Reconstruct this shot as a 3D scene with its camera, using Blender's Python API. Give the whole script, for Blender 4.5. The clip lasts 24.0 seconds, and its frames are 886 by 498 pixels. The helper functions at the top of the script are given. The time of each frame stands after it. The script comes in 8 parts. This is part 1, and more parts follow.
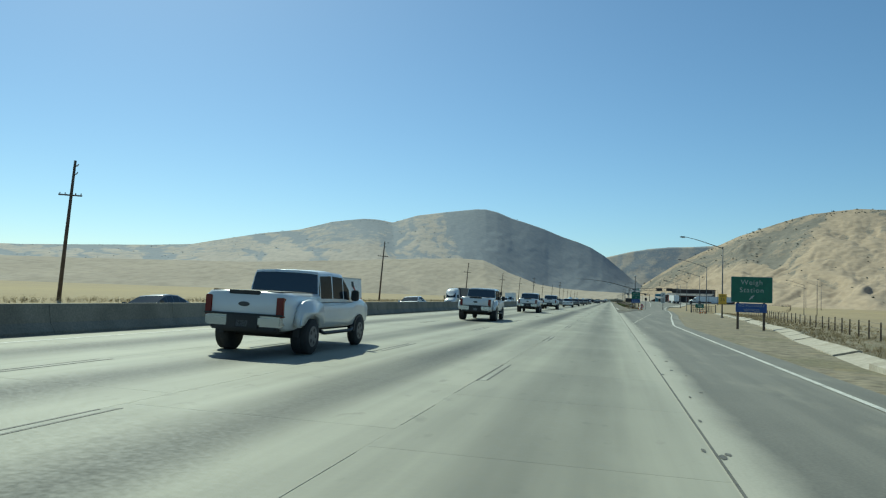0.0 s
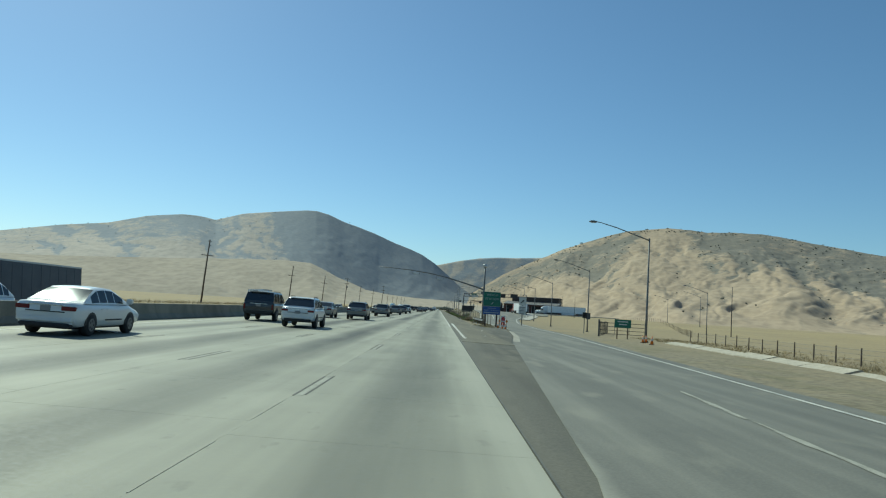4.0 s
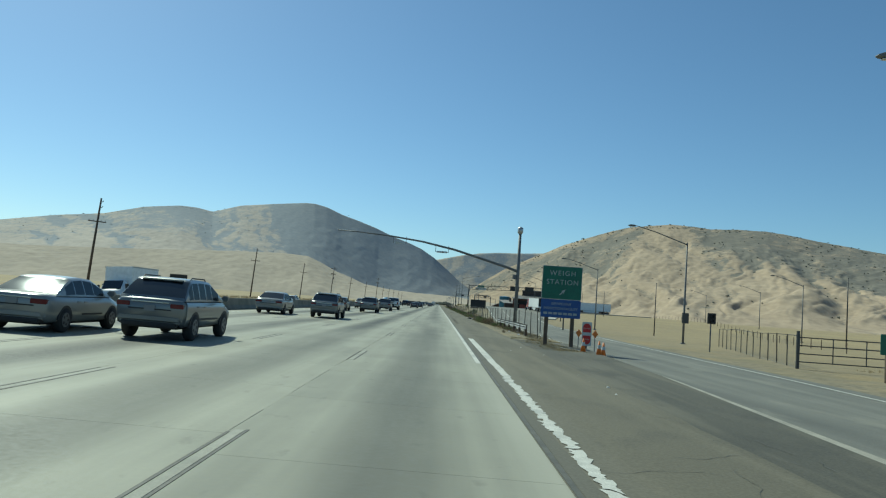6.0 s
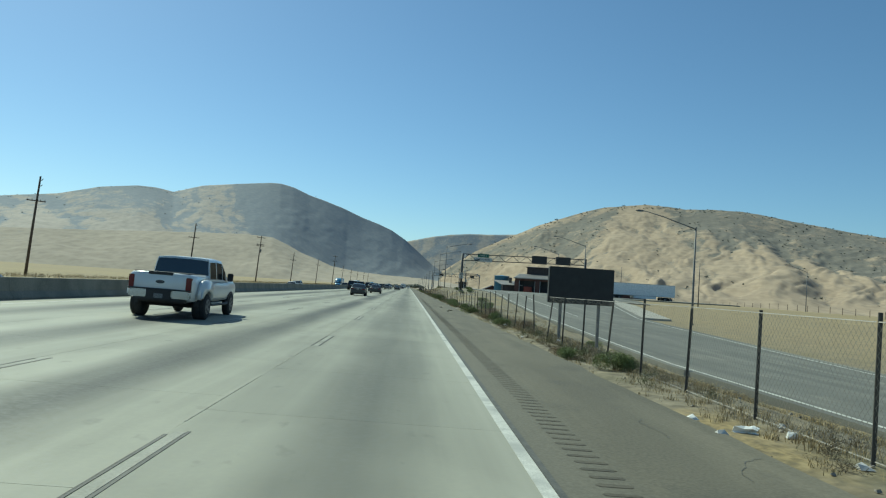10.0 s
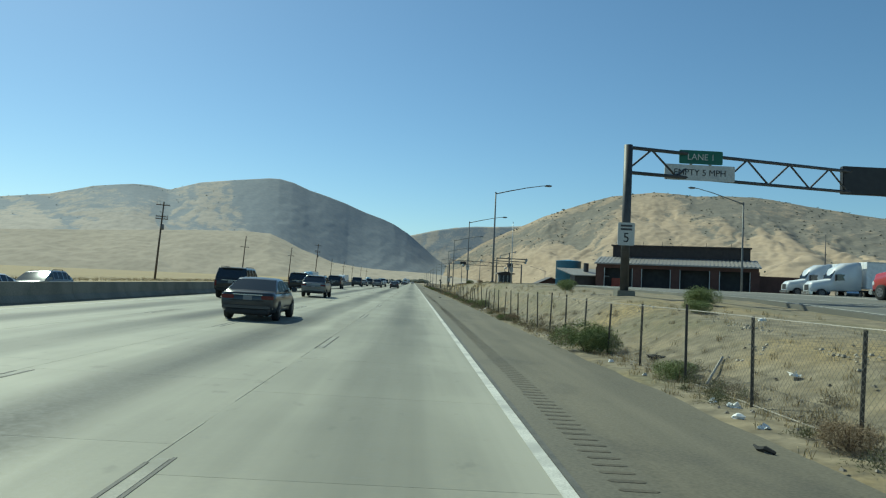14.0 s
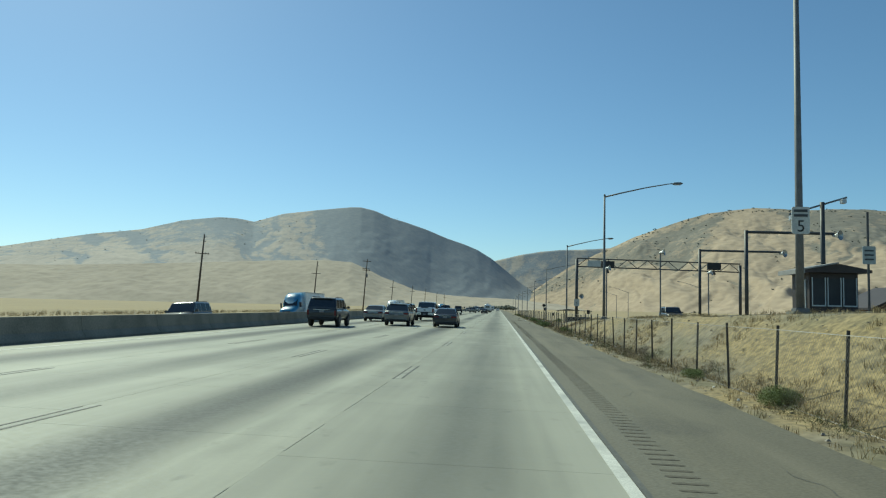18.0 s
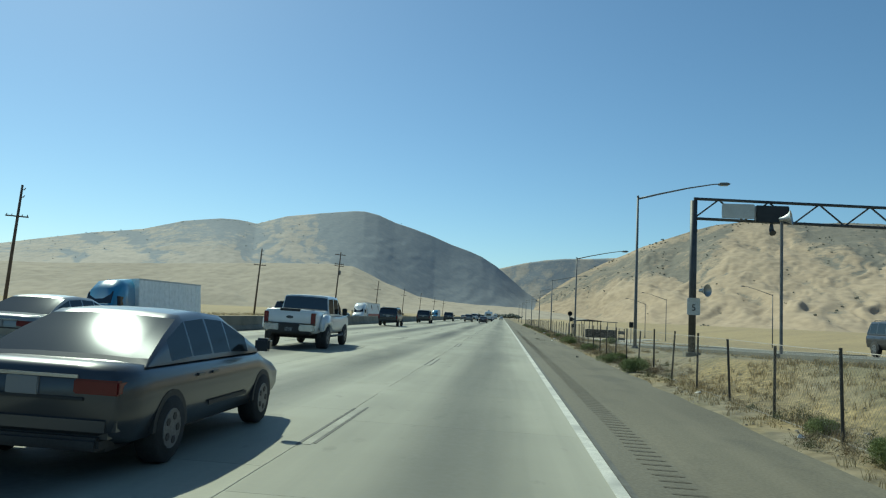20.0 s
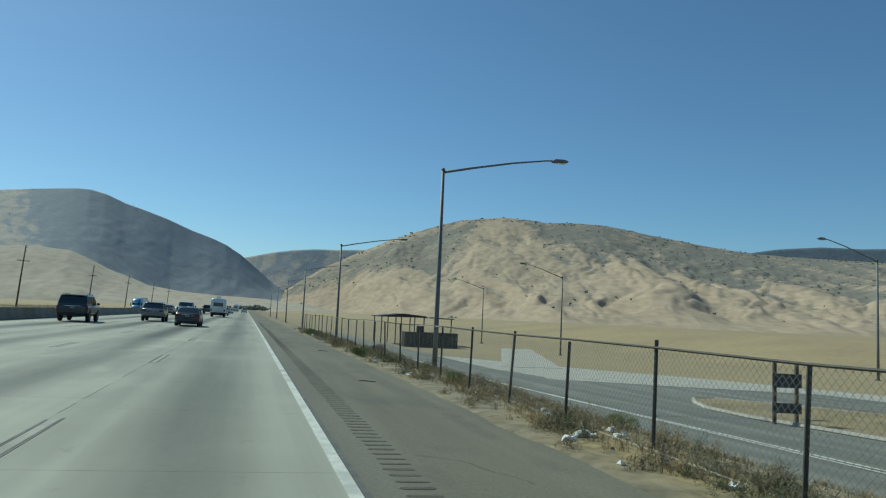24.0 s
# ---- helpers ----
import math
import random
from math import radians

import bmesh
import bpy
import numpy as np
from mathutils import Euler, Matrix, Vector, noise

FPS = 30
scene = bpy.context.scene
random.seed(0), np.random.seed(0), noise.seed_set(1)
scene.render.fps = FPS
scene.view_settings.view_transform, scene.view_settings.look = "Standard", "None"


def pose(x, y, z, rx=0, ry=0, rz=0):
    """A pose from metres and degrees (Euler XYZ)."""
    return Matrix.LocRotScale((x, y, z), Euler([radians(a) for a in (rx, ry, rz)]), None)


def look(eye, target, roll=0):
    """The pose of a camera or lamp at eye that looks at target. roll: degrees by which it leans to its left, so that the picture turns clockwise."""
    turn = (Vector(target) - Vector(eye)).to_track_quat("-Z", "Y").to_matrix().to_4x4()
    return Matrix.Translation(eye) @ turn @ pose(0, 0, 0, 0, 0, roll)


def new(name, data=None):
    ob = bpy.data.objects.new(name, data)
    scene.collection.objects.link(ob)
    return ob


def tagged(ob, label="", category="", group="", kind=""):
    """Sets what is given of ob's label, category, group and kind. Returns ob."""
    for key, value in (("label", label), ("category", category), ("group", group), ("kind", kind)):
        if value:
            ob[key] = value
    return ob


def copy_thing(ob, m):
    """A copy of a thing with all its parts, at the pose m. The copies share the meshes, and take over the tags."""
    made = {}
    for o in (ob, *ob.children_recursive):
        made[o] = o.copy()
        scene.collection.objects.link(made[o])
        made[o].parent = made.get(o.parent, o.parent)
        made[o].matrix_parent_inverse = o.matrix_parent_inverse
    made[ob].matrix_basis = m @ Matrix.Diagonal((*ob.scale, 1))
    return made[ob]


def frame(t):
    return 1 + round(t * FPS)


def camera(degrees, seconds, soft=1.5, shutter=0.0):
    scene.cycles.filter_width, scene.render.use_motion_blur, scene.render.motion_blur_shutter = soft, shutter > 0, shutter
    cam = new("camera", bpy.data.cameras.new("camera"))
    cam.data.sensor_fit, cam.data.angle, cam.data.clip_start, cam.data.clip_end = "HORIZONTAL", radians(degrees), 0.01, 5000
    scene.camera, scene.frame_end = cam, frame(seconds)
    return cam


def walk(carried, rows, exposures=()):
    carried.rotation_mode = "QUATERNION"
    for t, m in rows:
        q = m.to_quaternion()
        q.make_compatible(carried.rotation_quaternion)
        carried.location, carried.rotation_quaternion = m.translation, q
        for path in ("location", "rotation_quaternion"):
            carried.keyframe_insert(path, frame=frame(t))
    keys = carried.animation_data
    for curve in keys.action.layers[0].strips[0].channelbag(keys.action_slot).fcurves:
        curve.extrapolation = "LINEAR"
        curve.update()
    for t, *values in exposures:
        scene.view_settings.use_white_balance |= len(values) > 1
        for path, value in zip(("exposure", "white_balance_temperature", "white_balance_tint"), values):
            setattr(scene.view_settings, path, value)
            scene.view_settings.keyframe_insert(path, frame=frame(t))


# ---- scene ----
cam = camera(61.12, 24.0, 1.2)
PATH = [
    (0.0, pose(0.182, 0.00, 1.689, 93.51, -1.99, 12.54)),
    (0.5, pose(0.056, 13.00, 1.672, 95.15, -2.18, 7.97)),
    (1.0, pose(0.158, 25.98, 1.639, 93.09, -3.90, 5.80)),
    (1.5, pose(0.105, 38.97, 1.658, 92.99, -3.81, 6.21)),
    (2.0, pose(-0.055, 51.95, 1.666, 93.57, 1.60, 3.69)),
    (2.5, pose(0.051, 64.92, 1.667, 95.84, -0.71, 3.07)),
    (3.0, pose(0.050, 77.89, 1.683, 98.37, -1.04, 1.73)),
    (3.5, pose(0.120, 90.86, 1.687, 95.87, -2.37, 0.43)),
    (5.5, pose(-0.018, 142.68, 1.680, 93.63, -4.43, -0.58)),
    (6.0, pose(-0.022, 155.63, 1.670, 94.21, -3.95, -0.37)),
    (6.5, pose(-0.136, 168.58, 1.635, 92.81, -3.41, -0.74)),
    (7.0, pose(-0.119, 181.52, 1.653, 91.70, -2.98, -2.22)),
    (7.5, pose(-0.116, 194.46, 1.639, 93.05, -2.75, -2.46)),
    (8.0, pose(0.016, 207.39, 1.674, 92.51, -3.47, -1.89)),
    (8.5, pose(-0.003, 220.32, 1.672, 92.57, -2.54, -1.80)),
    (9.0, pose(-0.160, 233.26, 1.629, 91.21, -2.92, -1.81)),
    (9.5, pose(-0.004, 246.18, 1.668, 93.15, -3.33, -2.27)),
    (11.5, pose(0.000, 297.89, 1.673, 92.28, -3.22, -3.49)),
    (12.0, pose(0.001, 310.81, 1.663, 92.53, -1.99, -3.76)),
    (12.5, pose(-0.149, 323.73, 1.676, 92.86, -1.27, -2.31)),
    (13.0, pose(-0.013, 336.65, 1.666, 92.44, -2.75, -1.76)),
    (13.5, pose(-0.042, 349.57, 1.677, 92.99, -2.44, -2.06)),
    (14.0, pose(-0.084, 362.49, 1.712, 92.59, -2.44, -2.28)),
    (14.5, pose(0.061, 375.41, 1.654, 92.57, -2.41, -0.68)),
    (15.0, pose(0.084, 388.34, 1.676, 93.38, -2.83, 0.96)),
    (15.5, pose(0.025, 401.26, 1.678, 95.04, -2.14, -0.03)),
    (16.0, pose(0.043, 414.18, 1.687, 93.80, -3.07, 0.27)),
    (16.5, pose(-0.039, 427.10, 1.677, 92.23, -3.56, -0.38)),
    (17.0, pose(0.068, 440.03, 1.663, 92.56, -3.82, 0.53)),
    (17.5, pose(0.025, 452.95, 1.671, 93.61, -2.74, 1.82)),
    (18.0, pose(0.010, 465.88, 1.675, 94.43, -1.29, 4.23)),
    (18.5, pose(-0.002, 478.81, 1.672, 93.65, -2.71, 5.24)),
    (20.5, pose(0.080, 530.54, 1.678, 95.23, -2.05, 3.64)),
    (21.0, pose(-0.330, 543.48, 1.673, 94.30, 0.35, -0.81)),
    (21.5, pose(-0.048, 556.43, 1.662, 93.57, 1.92, -7.14)),
    (22.0, pose(-0.011, 569.37, 1.663, 96.47, 1.43, -7.71)),
    (22.5, pose(-0.059, 582.32, 1.675, 97.84, 0.25, -11.83)),
    (23.0, pose(-0.007, 595.27, 1.675, 97.40, -0.96, -12.88)),
    (23.5, pose(0.078, 608.23, 1.671, 97.18, -1.61, -12.63)),
    (24.0, pose(0.199, 621.19, 1.675, 95.20, -2.55, -14.67)),
]
EXPOSE = [(0.0, -0.02, 6080, -15), (6.0, -0.06, 6030, -15), (12.0, -0.0, 6080, -16), (18.0, 0.0, 6200, -16), (21.0, 0.02, 6080, -15), (23.0, -0.2, 5750, -14), (24.0, -0.22, 5800, -14)]
walk(cam, PATH, EXPOSE)

# ---- light ----
SUN_AZ = radians(-38)      # from straight ahead towards the left
SUN_EL = radians(44)
sun_dir = Vector((math.sin(SUN_AZ) * math.cos(SUN_EL), math.cos(SUN_AZ) * math.cos(SUN_EL), math.sin(SUN_EL)))
world = bpy.data.worlds.new("sky")
scene.world = world
world.use_nodes = True
wn = world.node_tree.nodes
sky = wn.new("ShaderNodeTexSky")
sky.sky_type = "NISHITA"
sky.sun_disc = False
sky.sun_elevation = SUN_EL
sky.sun_rotation = SUN_AZ
sky.altitude = 1400
sky.air_density = 1.0
sky.dust_density = 1.4
sky.ozone_density = 5.0
world.node_tree.links.new(sky.outputs[0], wn["Background"].inputs[0])
wn["Background"].inputs[1].default_value = 0.103
lamp = bpy.data.lights.new("sun", "SUN")
lamp.energy = 4.2
lamp.angle = radians(0.6)
lamp.color = (1.0, 0.93, 0.81)
sun = new("sun", lamp)
sun.matrix_world = look(sun_dir * 100, (0, 0, 0))


# ---- materials ----
def principled(name, color=(0.5, 0.5, 0.5), rough=0.6, metal=0.0):
    m = bpy.data.materials.new(name)
    m.use_nodes = True
    b = m.node_tree.nodes["Principled BSDF"]
    b.inputs["Base Color"].default_value = (*color, 1)
    b.inputs["Roughness"].default_value = rough
    b.inputs["Metallic"].default_value = metal
    return m


def noise_node(m, scale, detail=4.0, coords="Object", stretch=None):
    nt = m.node_tree
    tc = nt.nodes.new("ShaderNodeTexCoord")
    n = nt.nodes.new("ShaderNodeTexNoise")
    n.inputs["Scale"].default_value = scale
    n.inputs["Detail"].default_value = detail
    out = tc.outputs[coords] if coords != "World" else nt.nodes.new("ShaderNodeNewGeometry").outputs["Position"]
    if stretch:
        mp = nt.nodes.new("ShaderNodeMapping")
        mp.inputs["Scale"].default_value = stretch
        nt.links.new(out, mp.inputs[0])
        out = mp.outputs[0]
    nt.links.new(out, n.inputs["Vector"])
    return n.outputs[0]


def ramp(m, fac, stops):
    nt = m.node_tree
    r = nt.nodes.new("ShaderNodeValToRGB")
    while len(r.color_ramp.elements) < len(stops):
        r.color_ramp.elements.new(0.5)
    for e, (pos, col) in zip(r.color_ramp.elements, stops):
        e.position = pos
        e.color = (*col, 1) if len(col) == 3 else col
    nt.links.new(fac, r.inputs[0])
    return r.outputs[0]


def mix(m, fac, a, b, mode="MIX"):
    nt = m.node_tree
    x = nt.nodes.new("ShaderNodeMix")
    x.data_type = "RGBA"
    x.blend_type = mode
    for i, v in ((0, fac), (6, a), (7, b)):
        if isinstance(v, (int, float)):
            x.inputs[i].default_value = v
        elif isinstance(v, tuple):
            x.inputs[i].default_value = (*v, 1)
        else:
            nt.links.new(v, x.inputs[i])
    return x.outputs[2]


def calc(m, op, a, b=0.0, c=None):
    nt = m.node_tree
    x = nt.nodes.new("ShaderNodeMath")
    x.operation = op
    for i, v in enumerate((a, b) if c is None else (a, b, c)):
        if isinstance(v, (int, float)):
            x.inputs[i].default_value = v
        else:
            nt.links.new(v, x.inputs[i])
    return x.outputs[0]


def base(m, col):
    m.node_tree.links.new(col, m.node_tree.nodes["Principled BSDF"].inputs["Base Color"])


def bump(m, height, strength=0.3, dist=0.02):
    nt = m.node_tree
    b = nt.nodes.new("ShaderNodeBump")
    b.inputs["Strength"].default_value = strength
    b.inputs["Distance"].default_value = dist
    nt.links.new(height, b.inputs["Height"])
    nt.links.new(b.outputs[0], nt.nodes["Principled BSDF"].inputs["Normal"])


def mottled(name, a, b, scale=3.0, rough=0.7, metal=0.0, fine=40.0, relief=0.15, c=None):
    """A surface that varies between two colours at two scales, with a little relief."""
    m = principled(name, a, rough, metal)
    n1 = noise_node(m, scale, 5)
    n2 = noise_node(m, fine, 3)
    col = mix(m, ramp(m, n1, [(0.35, (0, 0, 0)), (0.65, (1, 1, 1))]), a, b)
    col = mix(m, 0.35, col, ramp(m, n2, [(0.3, tuple(v * 0.6 for v in a)), (0.7, tuple(min(1, v * 1.25) for v in b))]))
    if c:
        n3 = noise_node(m, scale * 0.2, 3)
        col = mix(m, ramp(m, n3, [(0.5, (0, 0, 0)), (0.7, (1, 1, 1))]), col, c)
    base(m, col)
    bump(m, n2, relief, 0.01)
    return m


def position_axis(m, axis):
    nt = m.node_tree
    g = nt.nodes.new("ShaderNodeNewGeometry")
    s = nt.nodes.new("ShaderNodeSeparateXYZ")
    nt.links.new(g.outputs["Position"], s.inputs[0])
    return s.outputs[axis]


# lane layout across the carriageway
LANE = 3.66
EDGE = 1.35
FALL = 0.018
BARRIER_X = -14.75


def road_z(x):
    return FALL * (EDGE - x)


def concrete_pavement():
    m = principled("old_concrete_pavement", (0.34, 0.34, 0.31), 0.75)
    nt = m.node_tree
    x = position_axis(m, 0)
    rel = calc(m, "FRACT", calc(m, "DIVIDE", calc(m, "SUBTRACT", EDGE + 20 * LANE, x), LANE))
    # oil drip band along the lane middle, two polished wheel paths beside it
    mid = calc(m, "ABSOLUTE", calc(m, "SUBTRACT", rel, 0.5))
    wob = noise_node(m, 0.3, 4, "World", (1, 0.13, 1))
    wobg = ramp(m, mid, [(0.03, (1, 1, 1)), (0.13, (0.75, 0.75, 0.75)), (0.27, (0, 0, 0))])
    band = mix(m, 1.0, wobg, ramp(m, wob, [(0.34, (0.4, 0.4, 0.4)), (0.58, (1, 1, 1))]), "MULTIPLY")
    big = noise_node(m, 0.35, 5, "World")
    fine = noise_node(m, 14.0, 4, "World")
    streak = noise_node(m, 2.2, 4, "World", (1, 0.02, 1))
    info = nt.nodes.new("ShaderNodeObjectInfo")
    col = ramp(m, big, [(0.3, (0.3, 0.29, 0.226)), (0.7, (0.43, 0.413, 0.318))])
    col = mix(m, 0.4, col, ramp(m, streak, [(0.3, (0.2, 0.195, 0.152)), (0.7, (0.44, 0.42, 0.328))]))
    # tyre smears, damp-looking blotches and pale worn patches
    smear = noise_node(m, 0.9, 5, "World", (1, 0.07, 1))
    col = mix(m, ramp(m, smear, [(0.5, (0, 0, 0)), (0.68, (0.6, 0.6, 0.6))]), col, (0.19, 0.185, 0.145))
    blot = noise_node(m, 0.5, 6, "World", (1, 0.35, 1))
    col = mix(m, ramp(m, blot, [(0.54, (0, 0, 0)), (0.66, (0.55, 0.55, 0.55))]), col, (0.45, 0.432, 0.34))
    spot = noise_node(m, 3.0, 5, "World", (1, 0.5, 1))
    col = mix(m, ramp(m, spot, [(0.64, (0, 0, 0)), (0.74, (0.45, 0.45, 0.45))]), col, (0.13, 0.128, 0.105))
    col = mix(m, 0.2, col, ramp(m, fine, [(0.3, (0.17, 0.168, 0.14)), (0.7, (0.42, 0.405, 0.33))]))
    col = mix(m, calc(m, "MULTIPLY", info.outputs["Random"], 0.18), col, (0.18, 0.177, 0.15))
    inner = ramp(m, calc(m, "SUBTRACT", x, EDGE - LANE), [(0.0, (0.95, 0.95, 0.95)), (0.05, (0.62, 0.62, 0.62))])
    col = mix(m, mix(m, 1.0, band, inner, "MULTIPLY"), col, (0.05, 0.051, 0.043))
    # pale scoured strip beside the edge line
    rim = ramp(m, calc(m, "SUBTRACT", EDGE, x), [(0.05, (1, 1, 1)), (0.5, (0.55, 0.55, 0.55)), (0.95, (0, 0, 0))])
    rim = mix(m, 1.0, rim, ramp(m, streak, [(0.3, (0.45, 0.45, 0.45)), (0.6, (1, 1, 1))]), "MULTIPLY")
    col = mix(m, calc(m, "MULTIPLY", rim, 0.6), col, (0.52, 0.5, 0.405))
    # the outer lane carries the trucks and is stained darker
    outer = ramp(m, calc(m, "SUBTRACT", x, EDGE - LANE), [(0.0, (0, 0, 0)), (0.05, (1, 1, 1))])
    col = mix(m, calc(m, "MULTIPLY", outer, 0.16), col, (0.15, 0.148, 0.12))
    base(m, col)
    nt.nodes["Principled BSDF"].inputs["Specular IOR Level"].default_value = 0.32
    nt.links.new(ramp(m, fine, [(0.2, (0.55, 0.55, 0.55)), (0.8, (0.8, 0.8, 0.8))]), nt.nodes["Principled BSDF"].inputs["Roughness"])
    bump(m, fine, 0.25, 0.006)
    return m


M_PAVE = concrete_pavement()
M_PAVE_FAR = M_PAVE
def shoulder_asphalt(name, lo, hi, dust, stain):
    """Weathered asphalt with long drifts of dust, dark stains and a paler band beside the lane."""
    m = principled(name, lo, 0.92)
    big = noise_node(m, 0.3, 5, "World", (1, 0.3, 1))
    drift = noise_node(m, 1.4, 5, "World", (1, 0.05, 1))
    spot = noise_node(m, 0.7, 6, "World", (1, 0.45, 1))
    fine = noise_node(m, 24.0, 3, "World")
    col = ramp(m, big, [(0.32, lo), (0.68, hi)])
    col = mix(m, ramp(m, drift, [(0.46, (0, 0, 0)), (0.66, (0.6, 0.6, 0.6))]), col, dust)
    col = mix(m, ramp(m, spot, [(0.55, (0, 0, 0)), (0.68, (0.7, 0.7, 0.7))]), col, stain)
    near = ramp(m, calc(m, "SUBTRACT", position_axis(m, 0), EDGE), [(0.1, (0.55, 0.55, 0.55)), (0.75, (0.3, 0.3, 0.3)), (0.95, (0, 0, 0))])
    col = mix(m, near, col, (0.165, 0.157, 0.128))
    col = mix(m, 0.3, col, ramp(m, fine, [(0.3, tuple(v * 0.55 for v in lo)), (0.7, tuple(v * 1.3 for v in hi))]))
    base(m, col)
    bump(m, fine, 0.4, 0.01)
    return m


def streaked_asphalt():
    """Grey asphalt with long pale and dark wear streaks along the ramp."""
    m = principled("grey_ramp_asphalt", (0.19, 0.185, 0.165), 0.8)
    big = noise_node(m, 0.4, 5, "World")
    streak = noise_node(m, 1.1, 5, "World", (1, 0.035, 1))
    fine = noise_node(m, 26.0, 3, "World")
    patch = noise_node(m, 0.9, 5, "World", (1, 0.3, 1))
    col = ramp(m, big, [(0.3, (0.12, 0.118, 0.102)), (0.7, (0.19, 0.184, 0.155))])
    col = mix(m, 0.6, col, ramp(m, streak, [(0.3, (0.075, 0.075, 0.066)), (0.52, (0.15, 0.146, 0.124)), (0.72, (0.28, 0.268, 0.22))]))
    col = mix(m, ramp(m, patch, [(0.58, (0, 0, 0)), (0.7, (0.5, 0.5, 0.5))]), col, (0.3, 0.282, 0.222))
    off = calc(m, "ADD", calc(m, "SUBTRACT", position_axis(m, 0), EDGE), calc(m, "MULTIPLY", calc(m, "SUBTRACT", patch, 0.5), 0.7))
    lip = ramp(m, off, [(0.05, (0.95, 0.95, 0.95)), (0.35, (0.75, 0.75, 0.75)), (0.75, (0, 0, 0))])
    col = mix(m, lip, col, (0.48, 0.46, 0.375))
    col = mix(m, 0.2, col, ramp(m, fine, [(0.3, (0.08, 0.08, 0.07)), (0.7, (0.27, 0.26, 0.215))]))
    base(m, col)
    bump(m, fine, 0.3, 0.01)
    return m


M_ASPHALT = shoulder_asphalt("weathered_shoulder_asphalt", (0.103, 0.093, 0.067), (0.165, 0.149, 0.106), (0.215, 0.19, 0.135), (0.08, 0.075, 0.06))
M_GORE = shoulder_asphalt("dirty_gore_asphalt", (0.065, 0.062, 0.05), (0.125, 0.117, 0.09), (0.2, 0.18, 0.13), (0.045, 0.044, 0.038))
M_RAMP = streaked_asphalt()
M_JOINT = mottled("dark_joint_sealant", (0.07, 0.068, 0.058), (0.13, 0.125, 0.105), 4, 0.7)
M_PAINT = mottled("worn_white_road_paint", (0.5, 0.488, 0.43), (0.68, 0.662, 0.59), 5, 0.7, 0, 50, 0.1, (0.38, 0.375, 0.34))
M_BARRIER = mottled("stained_barrier_concrete", (0.17, 0.163, 0.132), (0.26, 0.248, 0.203), 0.9, 0.9, 0, 18, 0.3, (0.12, 0.115, 0.095))
M_STEEL = mottled("galvanised_steel", (0.13, 0.133, 0.134), (0.2, 0.203, 0.203), 3, 0.6, 0.2, 40, 0.05)
M_DARKSTEEL = mottled("weathered_dark_steel", (0.06, 0.062, 0.065), (0.1, 0.1, 0.1), 3, 0.55, 0.4, 40, 0.05)
M_WOODPOLE = mottled("creosoted_pole_wood", (0.07, 0.052, 0.038), (0.13, 0.1, 0.075), 2, 0.85, 0, 30, 0.4)
M_GRASS = None


